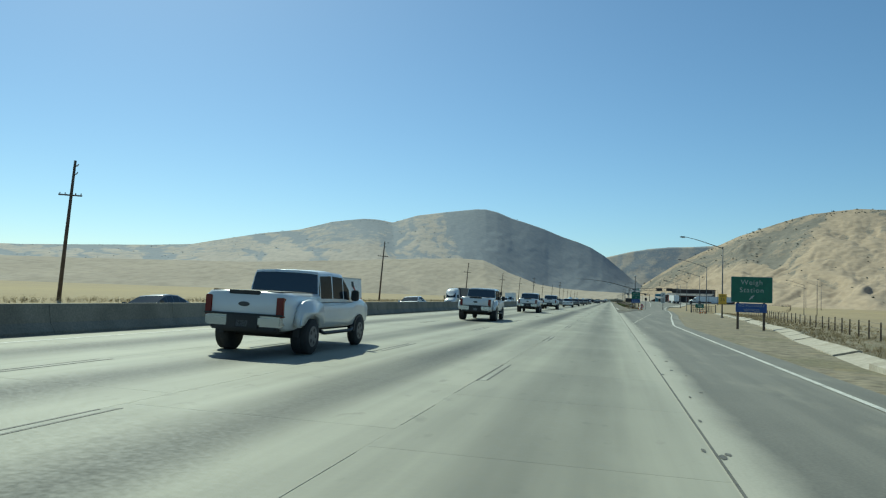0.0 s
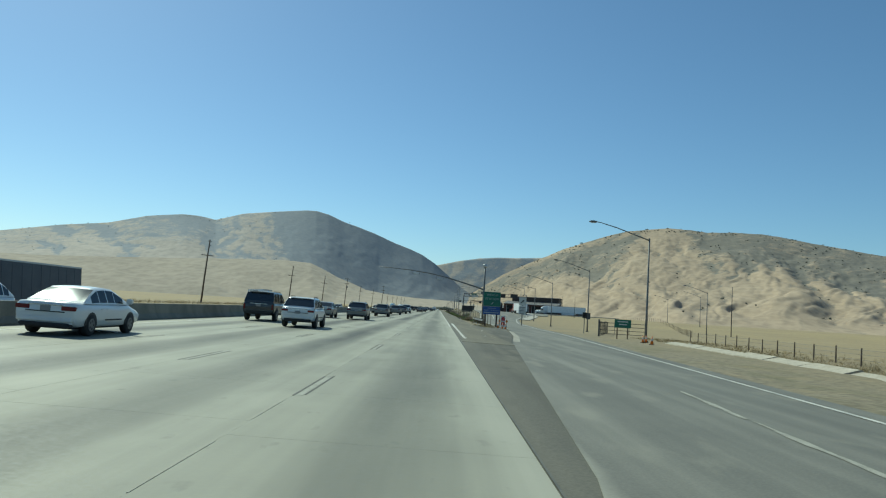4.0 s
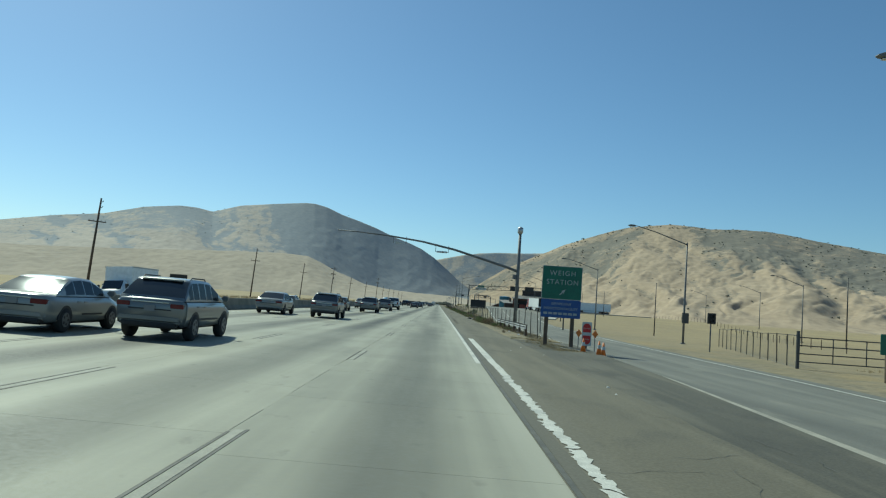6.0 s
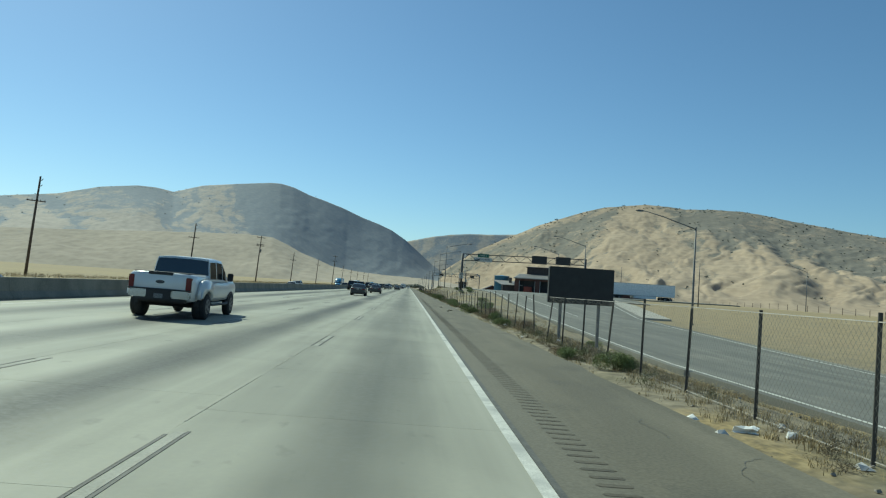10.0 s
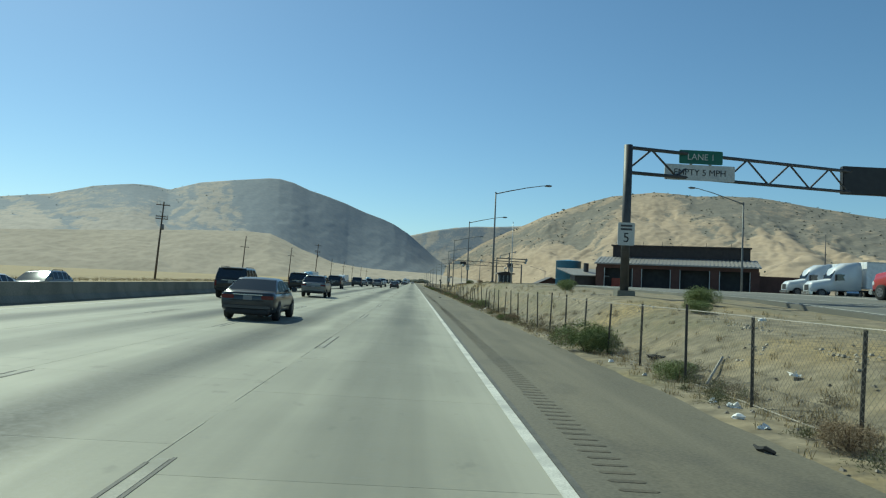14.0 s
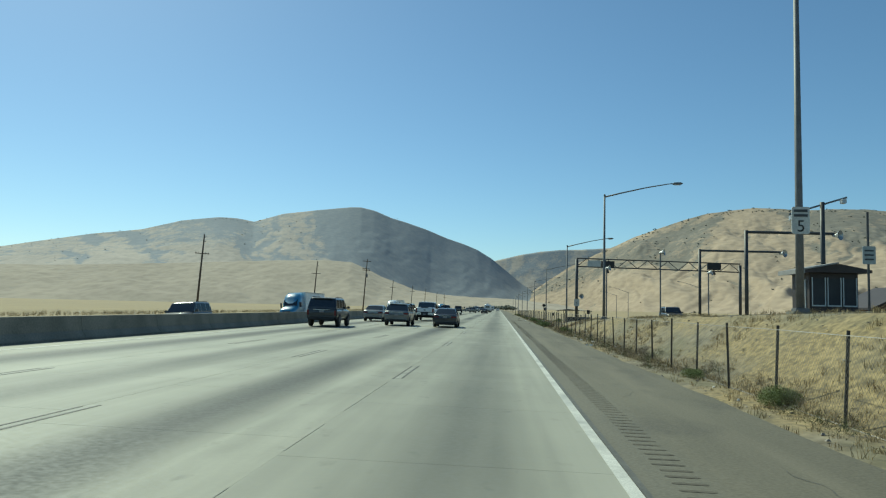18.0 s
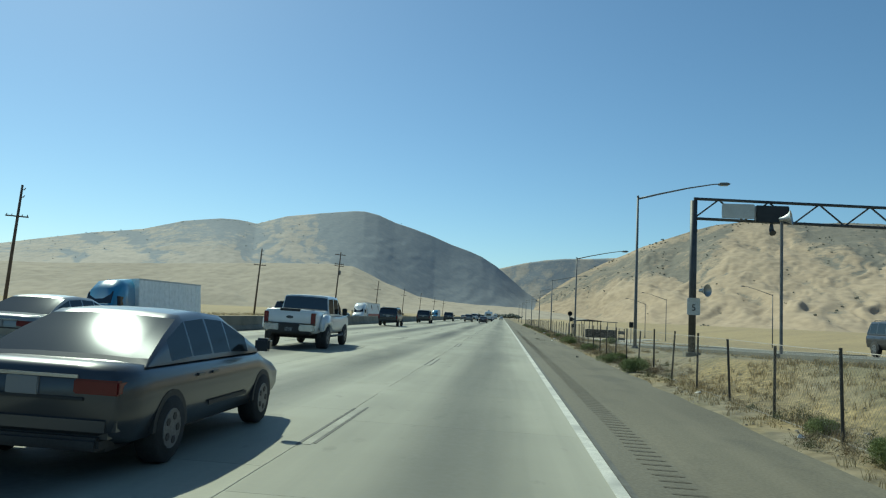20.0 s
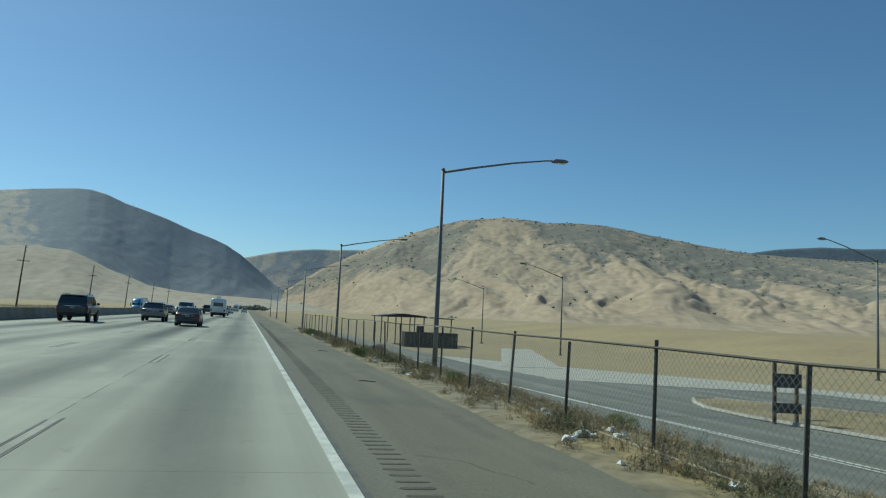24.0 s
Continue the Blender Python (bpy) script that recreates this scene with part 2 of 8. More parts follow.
def ground_material():
    m = principled("dry_grass_ground", (0.5, 0.38, 0.2), 0.95)
    n1 = noise_node(m, 0.05, 6)
    n2 = noise_node(m, 0.8, 5)
    n3 = noise_node(m, 9.0, 4)
    far = noise_node(m, 0.006, 3, "Object", (1, 0.35, 1))
    col = ramp(m, n1, [(0.3, (0.29, 0.212, 0.104)), (0.55, (0.39, 0.292, 0.135)), (0.75, (0.46, 0.348, 0.155))])
    col = mix(m, 0.4, col, ramp(m, n2, [(0.3, (0.2, 0.16, 0.105)), (0.7, (0.41, 0.32, 0.18))]))
    col = mix(m, ramp(m, far, [(0.45, (0, 0, 0)), (0.7, (0.6, 0.6, 0.6))]), col, (0.46, 0.348, 0.145))
    # duller trampled grass between the ramps and the open field
    fld = calc(m, "ADD", position_axis(m, 0), calc(m, "MULTIPLY", calc(m, "SUBTRACT", n1, 0.5), 60.0))
    near = ramp(m, calc(m, "DIVIDE", fld, 200.0), [(0.03, (0, 0, 0)), (0.06, (1, 1, 1)), (0.3, (1, 1, 1)), (0.4, (0, 0, 0))])
    dull = ramp(m, n2, [(0.3, (0.175, 0.14, 0.082)), (0.6, (0.265, 0.205, 0.11)), (0.75, (0.35, 0.268, 0.135))])
    col = mix(m, calc(m, "MULTIPLY", near, 0.45), col, dull)
    col = mix(m, 0.3, col, ramp(m, n3, [(0.3, (0.14, 0.108, 0.07)), (0.7, (0.42, 0.335, 0.205))]))
    # bare disturbed earth near the carriageway, breaking into grass further out
    x = position_axis(m, 0)
    edge = calc(m, "ADD", x, calc(m, "MULTIPLY", calc(m, "SUBTRACT", n1, 0.5), 10.0))
    bare = ramp(m, calc(m, "DIVIDE", edge, 40.0), [(0.0, (0, 0, 0)), (0.03, (1, 1, 1)), (0.35, (0.9, 0.9, 0.9)), (0.8, (0, 0, 0))])
    clod = noise_node(m, 2.5, 6)
    earth = ramp(m, clod, [(0.32, (0.11, 0.094, 0.063)), (0.5, (0.2, 0.17, 0.113)), (0.7, (0.3, 0.255, 0.173))])
    # grey rubble, flattened golden straw and olive weeds, each in patches of its own
    turf = noise_node(m, 0.22, 5, "World", (1, 0.55, 1))
    weed = noise_node(m, 0.33, 4, "World", (1.3, 0.5, 2))
    blade = noise_node(m, 7.0, 4, "World", (1, 0.6, 1))
    gold = ramp(m, blade, [(0.34, (0.13, 0.1, 0.05)), (0.5, (0.27, 0.2, 0.085)), (0.68, (0.42, 0.315, 0.14))])
    olive = ramp(m, blade, [(0.3, (0.085, 0.08, 0.042)), (0.7, (0.2, 0.18, 0.095))])
    earth = mix(m, ramp(m, weed, [(0.5, (0, 0, 0)), (0.64, (0.75, 0.75, 0.75))]), earth, olive)
    along = ramp(m, calc(m, "DIVIDE", position_axis(m, 1), 800.0), [(0.0, (0.37, 0.37, 0.37)), (0.2, (0.38, 0.38, 0.38)), (0.26, (0.5, 0.5, 0.5)), (0.4, (0.44, 0.44, 0.44)), (0.47, (0.49, 0.49, 0.49)), (0.52, (0.41, 0.41, 0.41)), (0.58, (0.52, 0.52, 0.52)), (0.66, (0.49, 0.49, 0.49))])
    turf = calc(m, "ADD", turf, calc(m, "SUBTRACT", along, 0.5))
    earth = mix(m, ramp(m, turf, [(0.5, (0, 0, 0)), (0.62, (0.85, 0.85, 0.85))]), earth, gold)
    patch = ramp(m, n2, [(0.5, (1, 1, 1)), (0.68, (0.68, 0.68, 0.68))])
    col = mix(m, mix(m, 1.0, bare, patch, "MULTIPLY"), col, earth)
    base(m, col)
    bump(m, calc(m, "ADD", clod, calc(m, "MULTIPLY", n3, 0.5)), 0.35, 0.07)
    return m


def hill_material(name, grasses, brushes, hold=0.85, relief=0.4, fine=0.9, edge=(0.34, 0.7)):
    """Dry grass over slopes, with scrub where the brush attribute is high; it also paints shade into gullies and flank.
    """
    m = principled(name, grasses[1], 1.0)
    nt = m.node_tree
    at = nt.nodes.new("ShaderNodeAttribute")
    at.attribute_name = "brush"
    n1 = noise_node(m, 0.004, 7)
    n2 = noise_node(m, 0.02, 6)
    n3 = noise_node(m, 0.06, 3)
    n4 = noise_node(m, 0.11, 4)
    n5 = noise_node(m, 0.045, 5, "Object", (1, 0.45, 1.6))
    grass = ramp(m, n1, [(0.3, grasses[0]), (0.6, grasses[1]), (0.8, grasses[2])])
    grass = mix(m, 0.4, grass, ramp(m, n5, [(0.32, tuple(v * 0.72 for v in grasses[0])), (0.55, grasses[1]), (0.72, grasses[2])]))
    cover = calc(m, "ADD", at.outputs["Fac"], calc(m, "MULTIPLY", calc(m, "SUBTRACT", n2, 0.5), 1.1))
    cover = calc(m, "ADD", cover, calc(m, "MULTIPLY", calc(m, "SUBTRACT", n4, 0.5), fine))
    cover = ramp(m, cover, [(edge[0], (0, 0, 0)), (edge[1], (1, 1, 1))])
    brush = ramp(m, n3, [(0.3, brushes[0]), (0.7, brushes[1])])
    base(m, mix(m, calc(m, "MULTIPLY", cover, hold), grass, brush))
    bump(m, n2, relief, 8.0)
    return m


M_GROUND = ground_material()
M_HILL = hill_material("dry_grass_hillside", ((0.31, 0.238, 0.165), (0.425, 0.328, 0.228), (0.49, 0.383, 0.266)), ((0.12, 0.122, 0.108), (0.19, 0.178, 0.148)), 0.85, 0.25)
# grass paled and scrub turned grey-blue to stand in for distance haze
M_HILL_HAZE = hill_material("haze_tinted_hillside", ((0.4, 0.355, 0.305), (0.49, 0.432, 0.365), (0.55, 0.48, 0.395)), ((0.225, 0.258, 0.292), (0.275, 0.302, 0.322)), 0.9, 0.06, 0.9, (0.34, 0.66))
M_FOOT = hill_material("tan_foothill_grass", ((0.33, 0.278, 0.215), (0.4, 0.338, 0.26), (0.45, 0.375, 0.282)), ((0.25, 0.245, 0.225), (0.3, 0.285, 0.25)), 0.8, 0.08)
# woodland colours shifted to blue in place of haze over the distance
M_WOODED = hill_material("haze_blue_wooded_ridge", ((0.2, 0.19, 0.17), (0.25, 0.23, 0.2), (0.29, 0.26, 0.22)), ((0.075, 0.104, 0.138), (0.11, 0.142, 0.172)), 0.95, 0.25)


# ---- building helpers ----
def part(name, bm, material, parent=None, label="", smooth=False):
    me = bpy.data.meshes.new(name)
    bmesh.ops.recalc_face_normals(bm, faces=bm.faces)
    bm.to_mesh(me)
    bm.free()
    me.materials.append(material)
    if smooth:
        me.shade_smooth()
    ob = new(name, me)
    if parent:
        ob.parent = parent
    if label:
        tagged(ob, label)
    return ob


def mesh_part(name, verts, faces, material, parent=None, label="", smooth=False):
    me = bpy.data.meshes.new(name)
    me.from_pydata(verts, [], faces)
    me.update()
    me.materials.append(material)
    if smooth:
        me.shade_smooth()
    ob = new(name, me)
    if parent:
        ob.parent = parent
    if label:
        tagged(ob, label)
    return ob


def thing(name, m=None, label="", category="", group="", kind=""):
    ob = new(name)
    if m is not None:
        ob.matrix_world = m
    ob.empty_display_size = 0.2
    return tagged(ob, label, category, group, kind)


def box(bm, x0, x1, y0, y1, z0, z1, bevel=0.0, taper=1.0):
    """A box between the given bounds, its top scaled about its middle, with chamfered edges."""
    cx, cy = (x0 + x1) / 2, (y0 + y1) / 2
    v = []
    for z, k in ((z0, 1.0), (z1, taper)):
        for x, y in ((x0, y0), (x1, y0), (x1, y1), (x0, y1)):
            v.append(bm.verts.new((cx + (x - cx) * k, cy + (y - cy) * k, z)))
    fs = [bm.faces.new([v[i] for i in q]) for q in ((3, 2, 1, 0), (4, 5, 6, 7), (0, 1, 5, 4), (1, 2, 6, 5), (2, 3, 7, 6), (3, 0, 4, 7))]
    if bevel:
        es = list({e for f in fs for e in f.edges})
        bmesh.ops.bevel(bm, geom=es, offset=bevel, segments=2, affect="EDGES")
    return bm


def tube(bm, points, radii, sides=8, cap=True):
    """A round bar along the points, with a radius at each."""
    rings = []
    pts = [Vector(q) for q in points]
    if isinstance(radii, (int, float)):
        radii = [radii] * len(pts)
    for i, q in enumerate(pts):
        d = (pts[min(i + 1, len(pts) - 1)] - pts[max(i - 1, 0)]).normalized()
        up = Vector((0, 0, 1)) if abs(d.z) < 0.9 else Vector((1, 0, 0))
        a = d.cross(up).normalized()
        b = d.cross(a)
        rings.append([bm.verts.new(q + (a * math.cos(2 * math.pi * k / sides) + b * math.sin(2 * math.pi * k / sides)) * radii[i]) for k in range(sides)])
    for r0, r1 in zip(rings, rings[1:]):
        for k in range(sides):
            bm.faces.new((r0[k], r0[(k + 1) % sides], r1[(k + 1) % sides], r1[k]))
    if cap:
        bm.faces.new(rings[0])
        bm.faces.new(rings[-1])
    return bm


def prism(bm, profile, axis, a, b):
    """A closed profile drawn out along an axis ('x' or 'y') from a to b."""
    rows = []
    for s in (a, b):
        rows.append([bm.verts.new((s, u, w) if axis == "x" else (u, s, w)) for u, w in profile])
    n = len(profile)
    for k in range(n):
        bm.faces.new((rows[0][k], rows[0][(k + 1) % n], rows[1][(k + 1) % n], rows[1][k]))
    bm.faces.new(rows[0])
    bm.faces.new(rows[1])
    return bm


def interp(y, pts):
    xs, ys = zip(*pts)
    return float(np.interp(y, xs, ys))


def smooth_step(a, b, v):
    t = min(1.0, max(0.0, (v - a) / (b - a)))
    return t * t * (3 - 2 * t)


# ---- the ground: one sheet to the horizon ----
RISE = [(-200, 0), (90, -0.1), (180, -0.35), (235, -0.65), (290, -0.9), (335, -0.3), (370, 0.6), (396, 1.55), (447, 2.1), (489, 1.85), (530, 1.1), (572, 0.0), (600, -0.7), (637, -1.6), (656, -1.9), (700, -2.5), (740, -3.0), (900, -3.2)]


def station_z(y):
    """Height of the weigh station's yard and ramps beside the highway."""
    return interp(y, RISE)


def verge_x(y):
    """Where the paved shoulder ends on the right."""
    return interp(y, [(-100, 4.9), (60, 4.9), (95, 7.0), (142, 13.0), (150, 4.4), (200, 4.3), (800, 4.5)])


PAVED = [(-40, 5.6), (60, 5.8), (90, 7.9), (115, 9.9), (160, 12.9), (200, 15.0)]   # outer edge of ramp paving


def opp_z(x):
    """The oncoming carriageway falls away behind the barrier."""
    return 0.12 + 0.068 * (x + 16.0)


def ground_z(x, y):
    if x < BARRIER_X:
        low = opp_z(max(x, -36.0)) - 0.1
        return low + (-0.12 - low) * smooth_step(-37, -46, x)
    if x <= 4.2:
        return min(road_z(x), road_z(EDGE)) - 0.12 - 0.02 * max(0.0, x - EDGE)
    s = station_z(y)
    bank = smooth_step(5.6, 8.6 if s > 0.6 else (10.5 if y < 560 else 13.5), x)
    far = 1.0 - 0.6 * smooth_step(75, 160, x) if s > 0 else 1.0
    if y > 560:
        s += smooth_step(560, 620, y) * smooth_step(58, 92, x) * (1.0 - s)
    rough = 0.09 * noise.noise((x * 0.7, y * 0.7, 3)) + 0.12 * noise.noise((x * 0.13, y * 0.13, 7)) if x > 5 else 0
    z = -0.12 + s * bank * far + rough * smooth_step(5.0, 7.0, x)
    if y < 192:
        z -= 0.2 * smooth_step(192, 184, y) * (1 - smooth_step(-0.8, 0.0, x - interp(y, PAVED)))
    return z


def build_ground():
    xs = [-4400, -3000, -1800, -1000, -500, -250, -120, -70, -50, -40, -36, -30, -22, BARRIER_X - 0.05, BARRIER_X + 0.05, -8, 0, EDGE, 3, 4.2, 4.8, 5.3, 5.8, 6.4, 7, 7.6, 8.2, 8.8, 9.5, 10.5, 12, 14, 17, 20, 24, 28, 33, 38, 44, 52, 62, 75, 90, 110, 140, 200, 300, 500, 900, 1600, 2800, 4400]
    ys = [-3000, -1200, -400, -150, -60] + [-30 + 3 * i for i in range(255)] + [750, 780, 820, 880, 960, 1100, 1300, 1700, 2300, 3100, 4000, 4900]
    verts = [(x, y, ground_z(x, y)) for y in ys for x in xs]
    n = len(xs)
    faces = [(j * n + i, j * n + i + 1, (j + 1) * n + i + 1, (j + 1) * n + i) for j in range(len(ys) - 1) for i in range(n - 1)]
    ob = mesh_part("ground", verts, faces, M_GROUND, None, "", True)
    tagged(ob, "dry golden grassland running out to the foot of the hills", "ground", "", "structure")


build_ground()


# ---- the hills ----
def skyline(pts):
    xs = np.array([q[0] for q in pts], float)
    zs = np.array([q[1] for q in pts], float)
    return lambda a: float(np.interp(a, xs, zs))


CX, CY = 0.0, 300.0


def soft(v):
    """A rounded gully at 0, rising to a broad back."""
    return math.sqrt(v * v + 0.045)


def ridge_hill(name, crest, r_foot, r_crest, az0, az1, brush, label, seed, gully=1.0, step=0.12, rows=90, power=1.25, foot=None, material=None):
    """A hill range seen from the valley: crest heights by bearing, falling to its foot, cut by gullies that run downhill."""
    verts, faces, cover = [], [], []
    n = int((az1 - az0) / step) + 1
    for j in range(rows + 6):
        u = j / rows
        for i in range(n):
            az = az0 + i * step
            h = crest(az)
            rf = r_foot if foot is None else foot(az)
            r = rf + (r_crest - rf) * min(u, 1.0) + max(0.0, u - 1.0) * 2200
            a = radians(az)
            px, py = CX + r * math.sin(a), CY + r * math.cos(a)
            arc = a * 3000
            wx = 80 * noise.noise((px * 0.003, py * 0.002, seed)) + 26 * noise.noise((px * 0.011, py * 0.009, seed + 3))
            wy = 90 * noise.noise((px * 0.003, py * 0.002, seed + 6))
            uu = min(u, 1.0)
            # valleys run downhill and branch towards the top
            g1 = 2.2 * abs(noise.noise(((arc + wx) * 0.0032, (r + wy) * 0.0009, seed + 9)))
            g2 = 2.2 * abs(noise.noise(((arc + wx + 0.25 * r) * 0.0075, (r + wy) * 0.0012, seed + 2)))
            g5 = 2.2 * abs(noise.noise(((arc + 1.2 * wx - 0.2 * r) * 0.0145, (r + wy) * 0.0023, seed + 17)))
            g4 = 2.2 * abs(noise.noise(((arc + 0.8 * wx) * 0.03, (r + 0.5 * wy) * 0.006, seed + 4)))
            n0 = noise.noise(((arc + wx) * 0.0045, (r + wy) * 0.0018, seed + 14))
            g3 = noise.fractal((px * 0.02, py * 0.016, seed + 5), 1.0, 2.0, 4)
            base_h = h * (uu ** power) * (1 - 1.5 * max(0, u - 1))
            bell = min(1.0, 6 * uu) * min(1.0, 4 * (1 - uu) + 0.04)
            low = bell * (1.25 - 0.85 * uu)
            z = base_h + gully * min(1.0, 0.3 + h / 300) * (bell * (18 * n0 + 25 * (soft(g1) - 0.45)) + low * (15 * (soft(g2) - 0.45) + 6.5 * (soft(g5) - 0.4)) + bell * 3 * (soft(g4) - 0.4)) + 4.5 * min(1.0, 0.15 + gully * 0.7) * g3 * min(1, u * 3) * (0.35 + 0.65 * bell)
            if u < 0.25:
                z = max(z, -2 + 3 * u)
            verts.append((px, py, z - 3 * (1 - min(1, u * 8))))
            # gully term darkens the creases: scrub there plus shade put into the colour
            cover.append(brush(az, u, min(1.0, 0.3 * g1 + 0.4 * g2 + 0.3 * g5 + 0.15 * g4)))
    m = n
    for j in range(rows + 5):
        for i in range(n - 1):
            faces.append((j * m + i, j * m + i + 1, (j + 1) * m + i + 1, (j + 1) * m + i))
    ob = mesh_part(name, verts, faces, material or M_HILL, None, "", True)
    att = ob.data.attributes.new("brush", "FLOAT", "POINT")
    att.data.foreach_set("value", np.array(cover, dtype=np.float32))
    tagged(ob, label, "hill", "", "structure")
    return ob


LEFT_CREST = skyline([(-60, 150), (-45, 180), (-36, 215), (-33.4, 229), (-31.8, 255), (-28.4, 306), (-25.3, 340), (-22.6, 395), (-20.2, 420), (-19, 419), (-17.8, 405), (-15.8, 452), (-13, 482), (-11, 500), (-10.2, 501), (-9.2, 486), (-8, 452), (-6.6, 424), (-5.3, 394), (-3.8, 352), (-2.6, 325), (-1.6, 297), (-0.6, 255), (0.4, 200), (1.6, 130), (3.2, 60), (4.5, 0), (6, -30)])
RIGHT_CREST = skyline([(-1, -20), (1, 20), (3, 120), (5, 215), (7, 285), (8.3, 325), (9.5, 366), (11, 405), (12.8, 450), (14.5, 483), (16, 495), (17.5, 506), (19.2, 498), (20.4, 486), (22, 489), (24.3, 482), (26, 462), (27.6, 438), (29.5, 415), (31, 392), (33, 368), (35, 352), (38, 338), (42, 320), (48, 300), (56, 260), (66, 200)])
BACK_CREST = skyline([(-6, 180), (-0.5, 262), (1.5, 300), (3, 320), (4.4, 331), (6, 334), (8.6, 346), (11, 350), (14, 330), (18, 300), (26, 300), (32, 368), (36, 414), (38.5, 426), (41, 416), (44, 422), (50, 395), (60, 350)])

def back_brush_shade(a, u, g):
    return 0.28 + 0.4 * smooth_step(0.6, 0.2, g)


def left_brush_shade(a, u, g):
    """A flank beyond the summit, dark with scrub and painted shade; patches in the hollows and along the ridge
    elsewhere.
    """
    # flank darkened whole: scrub and the hill's shaded side in one tone
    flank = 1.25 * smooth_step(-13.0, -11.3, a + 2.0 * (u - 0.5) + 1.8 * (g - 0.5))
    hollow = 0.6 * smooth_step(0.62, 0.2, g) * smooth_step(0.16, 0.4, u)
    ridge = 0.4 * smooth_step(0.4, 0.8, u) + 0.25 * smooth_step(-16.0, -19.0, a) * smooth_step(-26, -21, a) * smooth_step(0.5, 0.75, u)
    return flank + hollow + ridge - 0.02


def right_brush_shade(a, u, g):
    edge = a + 2.2 * (g - 0.5)
    top = (0.55 + 0.4 * smooth_step(0.6, 0.3, g)) * smooth_step(0.5, 0.68, u + 0.010 * (a - 20) + 0.2 * (0.5 - g)) * smooth_step(18.2, 19.6, edge - 3.0 * (1 - u))
    shoulder = 0.62 * smooth_step(0.42, 0.6, u + 0.2 * (0.5 - g)) * smooth_step(15.6, 14.2, edge) * (1 - 0.6 * smooth_step(0.86, 0.97, u))
    return top + shoulder + 0.1 * smooth_step(0.45, 0.9, u) + 0.5 * smooth_step(0.45, 0.1, g) - 0.02


ridge_hill("hill_back", BACK_CREST, 3900, 4350, -6, 23, back_brush_shade, "far ridge behind the valley mouth in haze-pale colours", 31.0, 0.5, 0.2, 40, material=M_HILL_HAZE)
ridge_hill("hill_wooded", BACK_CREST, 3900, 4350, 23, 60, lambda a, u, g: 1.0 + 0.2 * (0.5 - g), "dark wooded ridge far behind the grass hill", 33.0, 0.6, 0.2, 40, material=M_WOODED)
ridge_hill("hill_left", LEFT_CREST, 2300, 4000, -60, 6, left_brush_shade, "bare hill with a dark flank of scrub and painted shade above the valley mouth", 5.0, 0.27, 0.12, 110,
           foot=lambda a: interp(a, [(-60, 2300), (-20, 2400), (-12, 2700), (-5, 3300), (6, 3700)]), material=M_HILL_HAZE)
ridge_hill("hill_right", RIGHT_CREST, 1900, 4000, -1, 66, right_brush_shade, "tan grass hill cut by many gullies with brush along its top", 12.0, 1.1, 0.1, 170,
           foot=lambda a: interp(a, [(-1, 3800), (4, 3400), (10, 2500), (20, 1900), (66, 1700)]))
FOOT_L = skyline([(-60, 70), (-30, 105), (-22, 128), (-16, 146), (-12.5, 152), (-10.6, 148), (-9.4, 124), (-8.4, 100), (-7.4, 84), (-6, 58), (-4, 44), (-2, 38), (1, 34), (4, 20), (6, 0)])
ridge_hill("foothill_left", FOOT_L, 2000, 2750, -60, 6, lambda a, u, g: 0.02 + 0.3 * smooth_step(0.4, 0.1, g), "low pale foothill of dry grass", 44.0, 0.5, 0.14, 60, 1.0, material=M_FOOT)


# ---- the highway ----
Y0, Y1 = -40.0, 1500.0
bm = bmesh.new()
prism(bm, [(BARRIER_X, road_z(BARRIER_X) - 0.05), (EDGE, -0.03), (EDGE, -0.3), (BARRIER_X, -0.3)], "y", Y0, 3200)
road = part("road", bm, M_PAVE)
tagged(road, "four-lane highway of old grey concrete slabs", "road", "", "structure")


def strip(name, x0, x1, y0, y1, material, parent, z=0.004, label="", ends=0.0):
    """A thin painted or sealed strip that lies on the sloping carriageway."""
    bm = bmesh.new()
    box(bm, x0, x1, y0, y1, -0.02, 0.0)
    for v in bm.verts:
        v.co.z += (road_z(v.co.x) if v.co.x <= EDGE else -0.02 * (v.co.x - EDGE)) + z
    return part(name, bm, material, parent, label)


def side_sheet(name, left, right, y0, y1, step, zf, material, label, category):
    """A paved sheet between two edges given by y, laid on the height zf(x, y)."""
    verts, faces = [], []
    n = int((y1 - y0) / step) + 1
    cols = 7
    for j in range(n):
        y = y0 + j * step
        a, b = left(y), right(y)
        for i in range(cols):
            x = a + (b - a) * i / (cols - 1)
            verts.append((x, y, zf(x, y)))
    for j in range(n - 1):
        for i in range(cols - 1):
            k = j * cols + i
            faces.append((k, k + 1, k + cols + 1, k + cols))
    top = len(verts)
    for v in list(verts):
        verts.append((v[0], v[1], v[2] - 0.25))
    for j in range(n - 1):
        for c in (0, cols - 1):
            k = j * cols + c
            faces.append((k, k + cols, top + k + cols, top + k))
    for c in range(cols - 1):
        for k in (c, (n - 1) * cols + c):
            faces.append((k, k + 1, top + k + 1, top + k))
    ob = mesh_part(name, verts, faces, material)
    return tagged(ob, label, category, "", "structure")


def shoulder_z(x, y):
    return -0.02 * (x - EDGE) - 0.004


def wobble(y):
    return 0.14 * noise.noise((y * 0.35, 2, 0)) + 0.07 * noise.noise((y * 1.3, 5, 0))


side_sheet("shoulder", lambda y: EDGE, lambda y: 4.4 + wobble(y), 145, 1400, 1.0, shoulder_z, M_ASPHALT, "brown-grey asphalt shoulder with crumbling outer edge", "shoulder")

